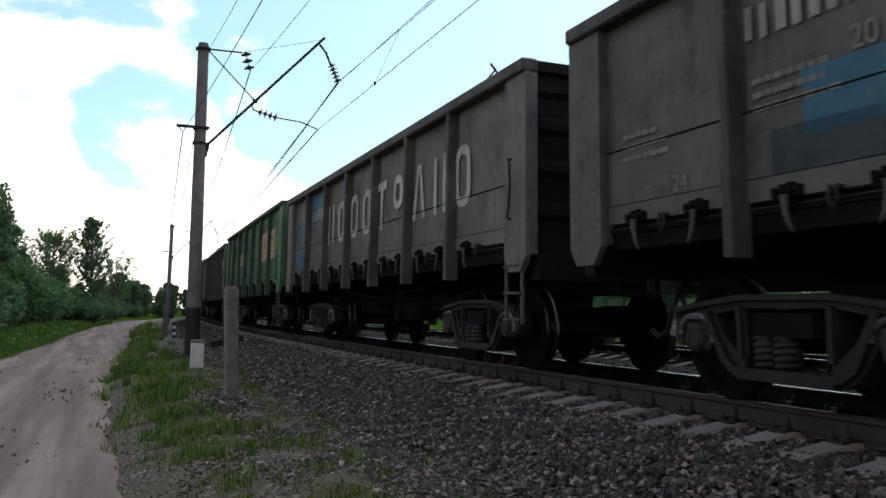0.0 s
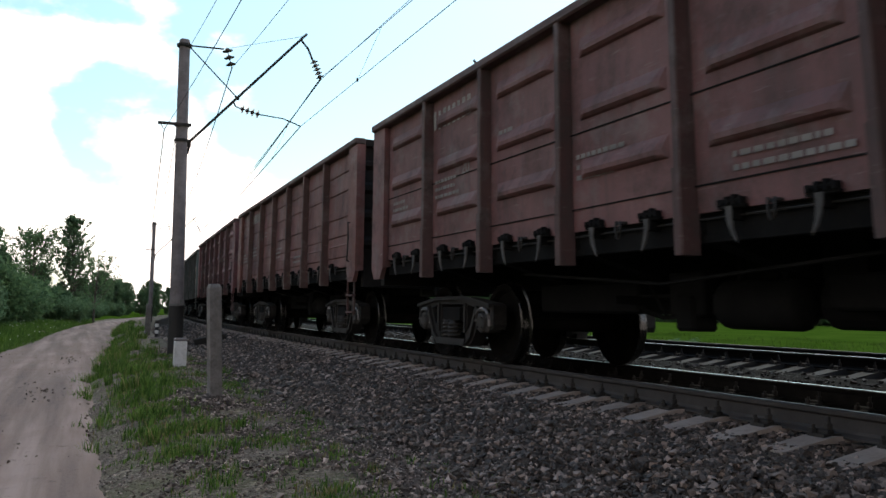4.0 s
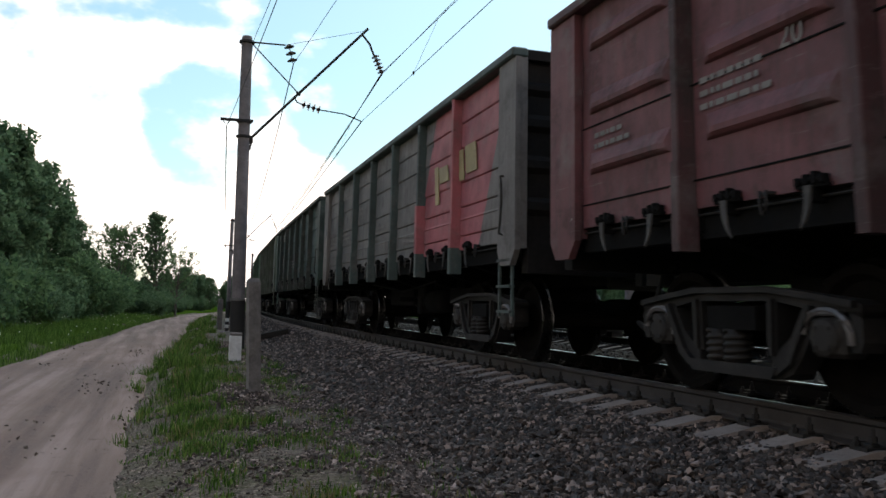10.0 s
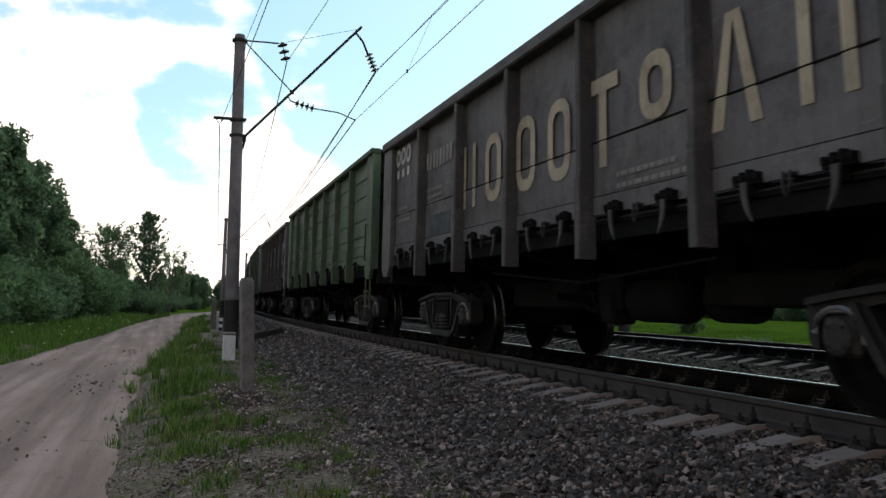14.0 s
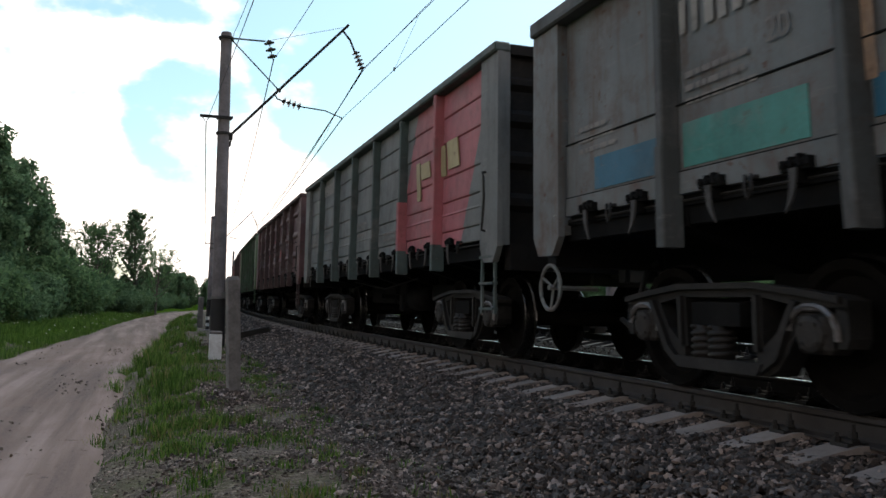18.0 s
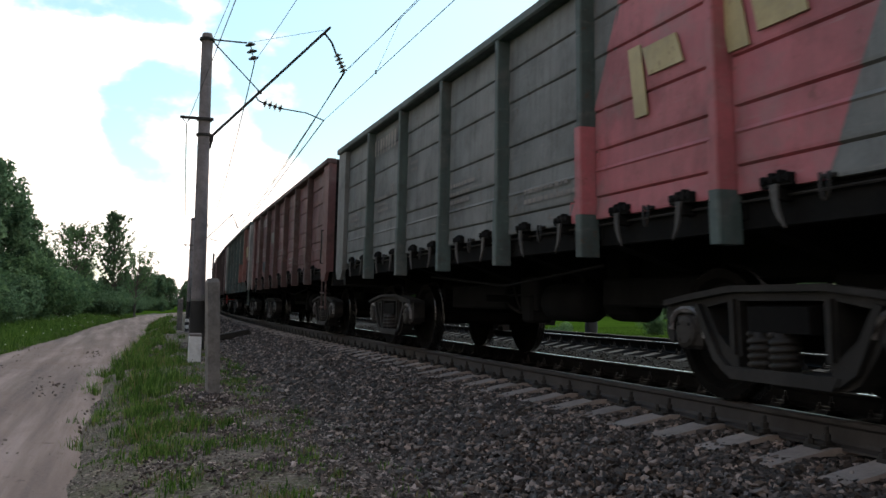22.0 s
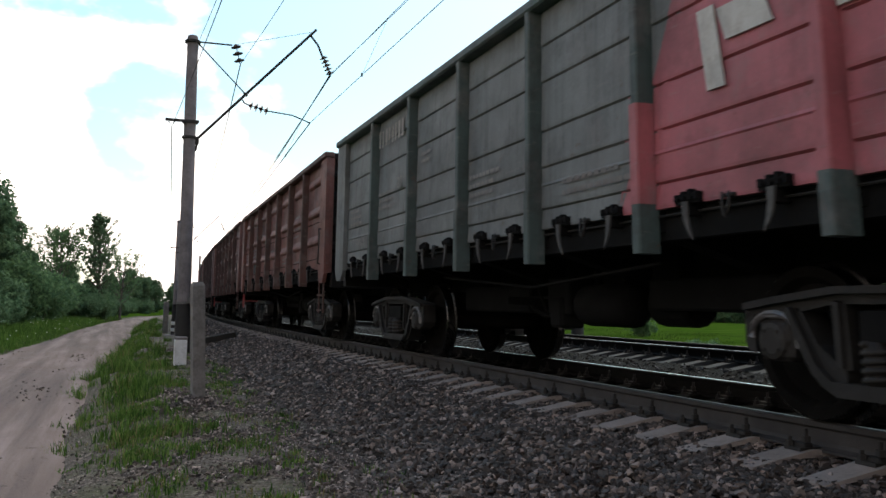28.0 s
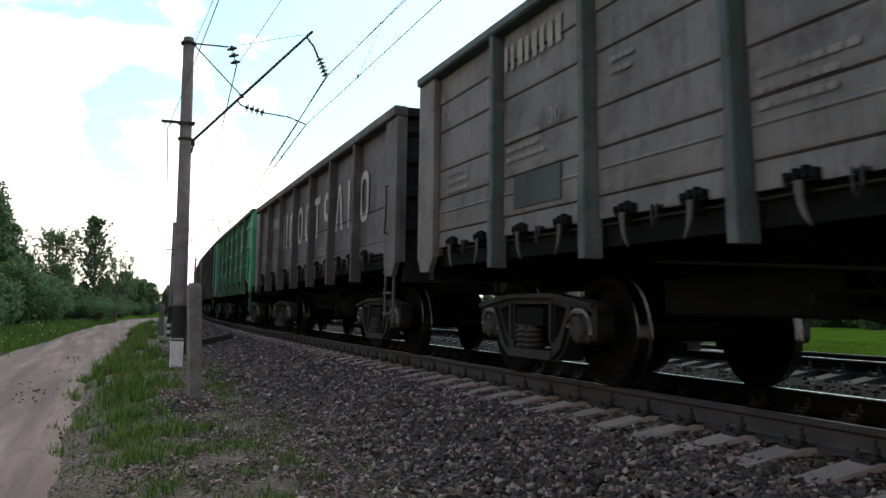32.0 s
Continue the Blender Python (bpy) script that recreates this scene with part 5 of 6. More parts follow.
def wheel_ring_mesh():
    s = Shape()
    ring = [(FACE + 0.02, math.cos(a) * 0.205, 0.88 + math.sin(a) * 0.205) for a in [2 * math.pi * i / 20 for i in range(20)]]
    s.tube(ring, 0.018, 6, closed=True)
    for i in range(3):
        a = 2 * math.pi * i / 3 + 0.5
        s.tube([(FACE + 0.05, 0, 0.88), (FACE + 0.02, math.cos(a) * 0.205, 0.88 + math.sin(a) * 0.205)], 0.013, 5)
    s.tube([(FACE, 0, 0.88), (FACE + 0.5, 0, 0.88)], 0.025, 6)
    return weld(s.mesh("hand_wheel", [None]))


def coupler_mesh():
    s = Shape()
    s.box(-0.09, 0.09, -0.1, 0.5, 0.94, 1.16, 0.02)
    s.prism([(-0.2, 0.45), (0.22, 0.45), (0.26, 0.66), (0.12, 0.62), (0.08, 0.5), (-0.06, 0.5), (-0.16, 0.72), (-0.26, 0.68)], 2, 0.88, 1.2)
    s.box(-0.3, 0.3, -0.06, 0.02, 0.85, 1.2, 0.02)
    return weld(s.mesh("coupler", [MAT["iron"]]))


def hose_mesh():
    s = Shape()
    pts = [(-0.34, -0.05, 1.05), (-0.36, 0.1, 0.98), (-0.35, 0.25, 0.72), (-0.3, 0.42, 0.5), (-0.27, 0.6, 0.44), (-0.25, 0.76, 0.5)]
    s.tube(pts, 0.028, 7)
    return weld(s.mesh("brake_hose", [MAT["black"]], True))


def tow_hook_mesh():
    """A small bent bracket welded to the corner post."""
    s = Shape()
    s.tube([(FACE - 0.05, -0.08 + 0.045 * math.cos(a), 1.6 + 0.055 * math.sin(a)) for a in [math.pi * (1.2 - 1.4 * i / 9) for i in range(10)]], 0.016, 6)
    return weld(s.mesh("tow_bracket", [MAT["letter_white"]], True))


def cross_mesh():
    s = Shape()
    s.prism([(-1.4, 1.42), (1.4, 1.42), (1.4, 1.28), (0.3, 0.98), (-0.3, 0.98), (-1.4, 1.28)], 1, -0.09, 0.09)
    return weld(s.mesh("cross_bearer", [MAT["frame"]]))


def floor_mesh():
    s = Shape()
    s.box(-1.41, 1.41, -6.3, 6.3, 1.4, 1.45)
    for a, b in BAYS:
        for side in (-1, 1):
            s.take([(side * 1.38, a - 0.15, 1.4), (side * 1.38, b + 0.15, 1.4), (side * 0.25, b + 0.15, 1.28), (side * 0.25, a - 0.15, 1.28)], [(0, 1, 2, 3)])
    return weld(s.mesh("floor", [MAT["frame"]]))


def reservoir_mesh():
    s = Shape()
    s.turned([(-0.45, 0.0), (-0.44, 0.12), (-0.38, 0.2), (0.38, 0.2), (0.44, 0.12), (0.45, 0.0)], 1, (0, 0, 0), 14)
    for y in (-0.25, 0.25):
        s.box(-0.03, 0.03, y - 0.02, y + 0.02, 0.15, 0.6)
    return weld(s.mesh("air_reservoir", [MAT["frame"]], True))


def cylinder_mesh():
    s = Shape()
    s.turned([(-0.3, 0.0), (-0.3, 0.17), (-0.26, 0.2), (0.2, 0.2), (0.24, 0.14), (0.34, 0.08), (0.5, 0.03), (0.5, 0.0)], 1, (0, 0, 0), 14)
    s.box(-0.14, 0.14, -0.2, 0.2, 0.12, 0.5)
    return weld(s.mesh("brake_cylinder", [MAT["frame"]]))


def lever_mesh():
    s = Shape()
    s.tube([(-0.35, -3.0, 0.78), (-0.4, 0.5, 0.72), (-0.35, 3.0, 0.78)], 0.02, 5)
    s.tube([(0.3, -2.8, 0.85), (0.3, 2.8, 0.85)], 0.018, 5)
    s.box(-0.5, 0.1, -0.7, -0.64, 0.6, 0.95)
    s.box(-0.9, -0.3, 0.95, 1.01, 0.7, 0.78)
    s.tube([(-1.1, -2.2, 1.0), (-1.08, 0.0, 0.86), (-1.1, 2.4, 1.02)], 0.016, 5)
    for y in (-2.6, 2.2):
        s.tube([(0.5, y - 0.5, 1.0), (0.5, y - 0.35, 0.75), (0.5, y, 0.64), (0.5, y + 0.35, 0.72), (0.5, y + 0.5, 1.0)], 0.022, 5)
    return weld(s.mesh("brake_rod", [MAT["frame"]]))


def side_frame_mesh():
    """Cast side frame of a bogie: arched top member, columns beside the springs, slanting arms, spring seat and axle jaws, with openings between."""
    s = Shape()
    a, b = -0.1, 0.07
    s.prism([(-1.2, 0.6), (-1.2, 0.68), (-1.14, 0.71), (-0.9, 0.735), (-0.42, 0.79), (0.42, 0.79), (0.9, 0.735), (1.14, 0.71), (1.2, 0.68), (1.2, 0.6), (1.1, 0.635), (0.75, 0.65), (0.45, 0.7), (-0.45, 0.7), (-0.75, 0.65), (-1.1, 0.635)], 0, a, b)
    for i, (y0, z0, y1, z1) in enumerate(((-1.17, 0.69, -0.9, 0.73), (-0.9, 0.73, -0.42, 0.785), (-0.42, 0.785, 0.42, 0.785), (0.42, 0.785, 0.9, 0.73), (0.9, 0.73, 1.17, 0.69))):
        s.prism([(y0, z0 - 0.03), (y0, z0 + 0.012), (y1, z1 + 0.012), (y1, z1 - 0.03)], 0, a - 0.045, a)
    for k in (-1, 1):
        s.prism([(k * 1.2, 0.64), (k * 1.11, 0.64), (k * 1.11, 0.4), (k * 1.17, 0.4), (k * 1.2, 0.46)], 0, a, b)
        s.prism([(k * 0.86, 0.66), (k * 0.73, 0.68), (k * 0.6, 0.47), (k * 0.46, 0.37), (k * 0.4, 0.37), (k * 0.4, 0.2), (k * 0.5, 0.19), (k * 0.6, 0.24), (k * 0.7, 0.36), (k * 0.79, 0.5)], 0, a, b)
        s.prism([(k * 0.82, 0.67), (k * 0.775, 0.68), (k * 0.57, 0.34), (k * 0.44, 0.24), (k * 0.48, 0.215), (k * 0.62, 0.3)], 0, a - 0.04, a)
        s.prism([(k * 0.47, 0.72), (k * 0.38, 0.72), (k * 0.36, 0.34), (k * 0.46, 0.34)], 0, a, 0.2)
        s.prism([(k * 0.45, 0.71), (k * 0.405, 0.71), (k * 0.4, 0.35), (k * 0.44, 0.35)], 0, a - 0.03, a)
    s.prism([(-0.5, 0.27), (-0.44, 0.19), (0.44, 0.19), (0.5, 0.27)], 0, a - 0.05, b + 0.12)
    return weld(s.mesh("side_frame", [MAT["bogie"]]))


def jaw_mesh():
    """Rubbed wear strip that arches over an axle box."""
    s = Shape()
    s.tube([(-0.115, 0.205 * math.cos(t), 0.44 + 0.205 * max(0.0, math.sin(t)) ** 0.7) for t in [math.pi * (i - 0.6) / 8 for i in range(1, 10)]], 0.022, 6)
    s.box(-0.13, -0.02, -0.06, 0.06, 0.61, 0.655, 0.012)
    return weld(s.mesh("axle_jaw", [MAT["rubbed"]]))


def axle_box_mesh():
    s = Shape()
    s.box(-0.1, 0.1, -0.14, 0.14, -0.12, 0.13, 0.03)
    s.turned([(-0.13, 0.0), (-0.13, 0.08), (-0.12, 0.11), (-0.09, 0.125), (0.08, 0.125)], 0, (0, 0, 0), 14)
    for i in range(4):
        t = math.pi / 4 + i * math.pi / 2
        s.tube([(-0.14, math.cos(t) * 0.08, math.sin(t) * 0.08), (-0.12, math.cos(t) * 0.08, math.sin(t) * 0.08)], 0.013, 6)
    return weld(s.mesh("axle_box", [MAT["highlight_steel"]]))


def spring_mesh():
    s = Shape()
    turns, n = 4.5, 54
    s.tube([(math.cos(2 * math.pi * turns * i / n) * 0.085, math.sin(2 * math.pi * turns * i / n) * 0.085, 0.275 + 0.215 * i / n) for i in range(n + 1)], 0.019, 6)
    s.turned([(0.25, 0.0), (0.25, 0.085), (0.5, 0.085), (0.5, 0.0)], 2, (0, 0, 0), 10)
    return weld(s.mesh("coil_spring", [MAT["highlight_steel"]], True))


def bolster_mesh():
    s = Shape()
    s.prism([(-1.14, 0.5), (1.14, 0.5), (1.14, 0.66), (0.4, 0.76), (-0.4, 0.76), (-1.14, 0.66)], 1, -0.27, 0.27)
    s.box(-0.35, 0.35, -0.35, 0.35, 0.7, 0.92, 0.02)
    return weld(s.mesh("bolster", [MAT["frame"]]))


def beam_mesh():
    """Brake beam with a shoe at each end."""
    s = Shape()
    s.box(-0.85, 0.85, -0.04, 0.04, 0.38, 0.48)
    for x in (-0.79, 0.79):
        s.box(x - 0.05, x + 0.05, -0.05, 0.06, 0.3, 0.58)
    return weld(s.mesh("brake_beam", [MAT["frame"]]))


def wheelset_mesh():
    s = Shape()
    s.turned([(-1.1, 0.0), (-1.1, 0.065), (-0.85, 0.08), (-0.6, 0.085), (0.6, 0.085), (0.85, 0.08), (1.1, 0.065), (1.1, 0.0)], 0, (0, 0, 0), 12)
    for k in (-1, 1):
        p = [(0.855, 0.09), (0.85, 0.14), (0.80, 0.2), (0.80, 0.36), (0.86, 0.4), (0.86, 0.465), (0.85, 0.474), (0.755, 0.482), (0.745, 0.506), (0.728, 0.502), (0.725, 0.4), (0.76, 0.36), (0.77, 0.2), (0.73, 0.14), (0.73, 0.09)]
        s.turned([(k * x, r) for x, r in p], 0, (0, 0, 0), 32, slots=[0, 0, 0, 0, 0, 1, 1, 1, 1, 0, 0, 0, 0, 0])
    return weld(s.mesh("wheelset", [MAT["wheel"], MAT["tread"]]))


def brace_mesh(way):
    """Diagonal strut of an end bay, from the foot of its post to the top of the corner."""
    s, x0, x1 = Shape(), FACE - 0.035, FACE + 0.01
    s.take([(x, way * y, z) for x in (x0, x1) for y, z in ((0.04, 1.42), (-0.05, 1.42), (1.58, 3.24), (1.67, 3.24))],
           [(0, 1, 2, 3), (0, 4, 5, 1), (3, 2, 6, 7), (0, 3, 7, 4), (1, 5, 6, 2)])
    return weld(s.mesh("brace", [None]))


PIECE = {}


def make_pieces():
    for style in ("smooth", "lined", "ribbed"):
        PIECE[style, "end"] = panel_mesh(style, 1.675 - 0.08)
        PIECE[style, "mid"] = panel_mesh(style, 1.73 - 0.16)
    mid, last = (-0.865 - 2.595) / 2, -3.46
    PIECE["bay5_grey"] = panel_mesh("lined", 1.57, None, clip(red_edge, mid - 0.785, mid + 0.785, mid))
    PIECE["bay5_red"] = panel_mesh("lined", 1.57, clip(red_edge, mid - 0.785, mid + 0.785, mid), None)
    PIECE["bay6_grey"] = panel_mesh("lined", 1.57, None, clip(red_edge, last - 0.785, last + 0.785, last))
    PIECE["bay6_red"] = panel_mesh("lined", 1.57, clip(red_edge, last - 0.785, last + 0.785, last), None)
    tail = (-4.325 - 6.0) / 2 - 0.04
    PIECE["bay7_red"] = panel_mesh("lined", 1.595, None, clip(red_end, tail - 0.795, tail + 0.795, tail))
    PIECE["bay7_grey"] = panel_mesh("lined", 1.595, clip(red_end, tail - 0.795, tail + 0.795, tail), None)
    for style in ("smooth", "lined"):
        for name, maker in (("post", post_mesh), ("corner", corner_mesh), ("chord", chord_mesh), ("side", side_mesh), ("end", end_mesh)):
            PIECE[name, style] = maker(style)
    for name, maker in (("latch_fore", latch_fore_mesh), ("latch_aft", latch_aft_mesh), ("rod", lock_rod_mesh), ("hinge", hinge_mesh), ("ladder", ladder_mesh),
                        ("bar", rail_bar_mesh), ("ring", wheel_ring_mesh), ("coupler", coupler_mesh), ("hose", hose_mesh), ("cross", cross_mesh), ("floor", floor_mesh), ("tank", reservoir_mesh),
                        ("cylinder", cylinder_mesh), ("levers", lever_mesh), ("frame", side_frame_mesh), ("box", axle_box_mesh), ("jaw", jaw_mesh), ("spring", spring_mesh), ("bolster", bolster_mesh), ("wheels", wheelset_mesh), ("tow", tow_hook_mesh), ("beam", beam_mesh)):
        PIECE[name] = maker()
    # low boxes added beneath the sill fill out the dark belly between the bogies
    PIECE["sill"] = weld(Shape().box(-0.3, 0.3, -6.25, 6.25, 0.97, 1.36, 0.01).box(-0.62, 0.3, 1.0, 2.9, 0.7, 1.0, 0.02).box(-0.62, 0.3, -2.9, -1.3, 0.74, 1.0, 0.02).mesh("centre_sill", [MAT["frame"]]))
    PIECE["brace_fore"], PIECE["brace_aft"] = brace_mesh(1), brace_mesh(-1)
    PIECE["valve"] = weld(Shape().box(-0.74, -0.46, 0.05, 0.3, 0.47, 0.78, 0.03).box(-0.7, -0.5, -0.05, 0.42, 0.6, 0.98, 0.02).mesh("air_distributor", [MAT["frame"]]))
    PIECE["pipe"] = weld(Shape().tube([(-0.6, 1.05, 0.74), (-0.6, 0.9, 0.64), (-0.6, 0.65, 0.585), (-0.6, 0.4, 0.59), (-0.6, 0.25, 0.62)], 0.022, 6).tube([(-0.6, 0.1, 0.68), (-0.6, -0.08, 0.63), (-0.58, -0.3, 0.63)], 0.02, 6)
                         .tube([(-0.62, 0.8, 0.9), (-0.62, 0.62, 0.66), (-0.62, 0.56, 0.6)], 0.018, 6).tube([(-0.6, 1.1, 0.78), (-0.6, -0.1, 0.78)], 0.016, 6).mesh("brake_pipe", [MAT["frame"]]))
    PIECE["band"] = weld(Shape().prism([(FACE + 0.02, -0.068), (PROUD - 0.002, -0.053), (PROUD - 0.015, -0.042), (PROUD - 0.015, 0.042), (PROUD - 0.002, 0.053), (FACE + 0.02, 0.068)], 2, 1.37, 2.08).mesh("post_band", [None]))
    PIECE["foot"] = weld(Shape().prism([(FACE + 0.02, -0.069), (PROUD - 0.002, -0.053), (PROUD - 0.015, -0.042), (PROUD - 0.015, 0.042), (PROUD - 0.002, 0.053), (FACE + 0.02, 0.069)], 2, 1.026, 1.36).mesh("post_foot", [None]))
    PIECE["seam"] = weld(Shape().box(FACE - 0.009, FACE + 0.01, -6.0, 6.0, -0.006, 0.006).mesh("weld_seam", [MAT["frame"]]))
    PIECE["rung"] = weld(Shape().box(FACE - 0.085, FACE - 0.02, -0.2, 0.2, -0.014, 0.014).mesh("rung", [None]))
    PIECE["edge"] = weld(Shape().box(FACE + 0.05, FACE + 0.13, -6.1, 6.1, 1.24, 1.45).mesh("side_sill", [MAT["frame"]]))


def piece(name, key, parent, spot=(0, 0, 0), paint_mat=None, flip=False):
    ob = part(name, PIECE[key], None, parent)
    ob.location = spot
    if flip:
        ob.rotation_euler = (0, 0, math.pi)
    if paint_mat is not None:
        recolour(ob, paint_mat)
    return ob


def bogie(parent, y, full=True):
    """Two-axle bogie with coil springs."""
    root = piece("bogie", "bolster", parent, (0, y, 0))
    for x in (-1.02, 1.02):
        f = piece("side_frame", "frame", root, (x, 0, 0), flip=x > 0)
    for x in (-1.02,):
        for dy in (-0.925, 0.925):
            piece("axle_box", "box", root, (x - 0.02 if x < 0 else x + 0.02, dy, 0.4785), flip=x > 0)
            piece("axle_jaw", "jaw", root, (x, dy, 0))
        for dx, dy in ((-0.05, 0.02), (-0.05, 0.215)):
            piece("coil_spring", "spring", root, (x + dx, dy, 0))
    for dy, turned in ((-0.4, False), (0.4, True)):
        piece("brake_beam", "beam", root, (0, dy, 0), flip=turned)
    axles = [piece("wheelset", "wheels", root, (0, dy, 0.4785)) for dy in (-0.925, 0.925)]
    return axles


def wagon(k, paint_mat, style, label, posts=None, red=None, ring=None, brace=False, full=True):
    """An open-top gondola; +y is its leading end's opposite, -x faces the road."""
    root = thing("gondola_wagon", label, "freight wagon", "wagons of the freight train")
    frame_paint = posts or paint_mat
    for i, (a, b) in enumerate(BAYS):
        if red and i >= 4:
            y = (a + b) / 2 - (0.04 if i == 6 else 0.0)
            piece("panel", "bay%d_grey" % (i + 1), root, (FACE, y, 0), paint_mat)
            piece("red_panel", "bay%d_red" % (i + 1), root, (FACE, y, 0), red)
            continue
        piece("panel", (style, "end" if i in (0, 6) else "mid"), root, (FACE, (a + b) / 2 + (0.04 if i == 0 else -0.04 if i == 6 else 0.0), 0), paint_mat)
    build = "smooth" if style == "smooth" else "lined"
    drop = BODY[style][0] - 1.45
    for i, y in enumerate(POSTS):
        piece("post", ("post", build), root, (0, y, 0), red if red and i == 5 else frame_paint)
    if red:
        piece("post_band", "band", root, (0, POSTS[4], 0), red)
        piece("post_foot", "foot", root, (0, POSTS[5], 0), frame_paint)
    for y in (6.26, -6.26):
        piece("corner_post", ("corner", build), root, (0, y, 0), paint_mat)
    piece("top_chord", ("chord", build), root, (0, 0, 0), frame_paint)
    piece("side_wall", ("side", build), root, (0, 0, 0), paint_mat)
    piece("end_wall", ("end", build), root, (0, 6.4, 0), MAT["end_shade"])
    piece("end_wall", ("end", build), root, (0, -6.4, 0), MAT["end_shade"], True)
    piece("floor", "floor", root, (0, 0, -0.08))
    piece("centre_sill", "sill", root, (0, 0, -0.08))
    piece("side_sill", "edge", root, (0, 0, drop))
    if full and style == "smooth":
        for z in (1.555, 2.03):
            piece("weld_seam", "seam", root, (0, 0, z))
    if full and style == "ribbed":
        for z in (1.53, 2.22):
            piece("weld_seam", "seam", root, (0, 0, z))
    if full:
        for i, (a, b) in enumerate(BAYS):
            for w in (0.27, 0.73):
                if (i, w) not in ((6, 0.73),):
                    piece("hatch_catch", "latch_fore" if w < 0.5 else "latch_aft", root, (0, a + (b - a) * w, drop))
            piece("hatch_loop", "hinge", root, (0, (a + b) / 2, drop))
        piece("lock_rod", "rod", root, (0, 0, drop))
        steps = piece("step_ladder", "ladder", root, (0, -6.18, 0), frame_paint)
        for z in (0.57, 0.84, 1.12):
            piece("rung", "rung", steps, (0, 0, z), frame_paint)
        piece("handrail", "bar", root, (0, -6.22, 0.06 if style == "smooth" else -0.16))
        for y in (6.14, -6.1):
            piece("tow_bracket", "tow", root, (-0.02, y, -0.24))
        piece("brake_cylinder", "cylinder", root, (-0.3, -1.3, 0.72))
        piece("brake_rod", "levers", root)
        for y, flip in ((6.6, False), (-6.6, True)):
            piece("brake_hose", "hose", root, (0, y - (0.25 if y > 0 else -0.25), 0), flip=flip)
        if ring:
            piece("hand_wheel", "ring", root, (0, 6.38, -0.1), ring)
        if brace:
            for y, key in ((4.58, "brace_fore"), (-4.5, "brace_aft")):
                piece("brace", key, root, (0, y, 0), frame_paint)
    for y in (-4.325, -2.595, -0.865, 0.865, 2.595, 4.325):
        piece("cross_bearer", "cross", root, (0, y, -0.1))
    piece("air_reservoir", "tank", root, (-0.55, -0.6, 0.7))
    if full:
        piece("air_distributor", "valve", root)
        piece("brake_pipe", "pipe", root)
    piece("coupler", "coupler", root, (0, 6.25, 0))
    piece("coupler", "coupler", root, (0, -6.25, 0), flip=True)
    axles = []
    for y in (-4.325, 4.325):
        axles += [(a, y) for a in bogie(root, y, full)]
    WAGONS.append((root, k, axles))
    return root


WAGONS = []


# ---- markings on the wagons ----
def depth(style):
    return FACE - {"smooth": 0.004, "lined": 0.026, "ribbed": 0.012}[style]


def patch_mesh(y0, y1, z0, z1, x, slant=0.0):
    """A thin painted patch on the side, between y0 (its left end, the greater y) and y1."""
    s = Shape()
    v = [(x, y0, z0), (x, y1, z0), (x, y1 - slant, z1), (x, y0 - slant, z1)]
    s.take(v + [(p[0] + 0.012, p[1], p[2]) for p in v], [(0, 1, 2, 3), (0, 4, 5, 1), (1, 5, 6, 2), (2, 6, 7, 3), (3, 7, 4, 0)])
    return s


def ring_shape(s, y, z0, z1, w, t, x):
    """A rounded upright outline."""
    h = (z1 - z0) / 2
    zc = (z0 + z1) / 2

    def loop(a, b):
        c = min(a, b) * 0.8
        pts = []
        for cy, cz, t0 in ((a - c, b - c, 0), (-(a - c), b - c, 90), (-(a - c), -(b - c), 180), (a - c, -(b - c), 270)):
            for k in range(4):
                q = radians(t0 + 30 * k)
                pts.append((cy + c * math.cos(q), cz + c * math.sin(q)))
        return pts
    o, i = loop(w / 2, h), loop(w / 2 - t, h - t)
    n = len(o)
    v = [(x, y + p[0], zc + p[1]) for p in o] + [(x, y + p[0], zc + p[1]) for p in i]
    s.take(v, [(j, (j + 1) % n, n + (j + 1) % n, n + j) for j in range(n)])


def bar_shape(s, y0, y1, z0, z1, x):
    s.take([(x, y0, z0), (x, y1, z0), (x, y1, z1), (x, y0, z1)], [(0, 1, 2, 3)])


def emblem(kind, y, x, z0, z1):
    """Plain upright shapes of a large painted name, one by one."""
    s = Shape()
    if kind == "ring":
        ring_shape(s, y, z0, z1, 0.5, 0.12, x)
    elif kind == "bars":
        bar_shape(s, y + 0.23, y + 0.12, z0, z1, x)
        bar_shape(s, y - 0.12, y - 0.23, z0, z1, x)
    elif kind == "knot":
        ring_shape(s, y, z0 + 0.25, z1, 0.46, 0.12, x)
    elif kind == "peak":
        for side in (-1, 1):
            v = [(x, y + side * 0.27, z0), (x, y + side * 0.14, z0), (x, y - 0.01 * side, z1), (x, y + side * 0.08, z1)]
            s.take(v, [(0, 1, 2, 3)])
    else:
        bar_shape(s, y + 0.07, y - 0.06, z0, z1, x)
        bar_shape(s, y + 0.26, y - 0.26, z1 - 0.13, z1 + 0.001, x - 0.001)
    return s


NAME = (("bars", 2.34), ("ring", 1.52), ("ring", 0.57), ("ring", -0.24), ("post", -1.13), ("knot", -1.97), ("peak", -2.95), ("bars", -3.79), ("ring", -4.6))
MARKS = {}


def shared(key, make, mat):
    if key not in MARKS:
        MARKS[key] = make().mesh("marking", [mat])
    return MARKS[key]


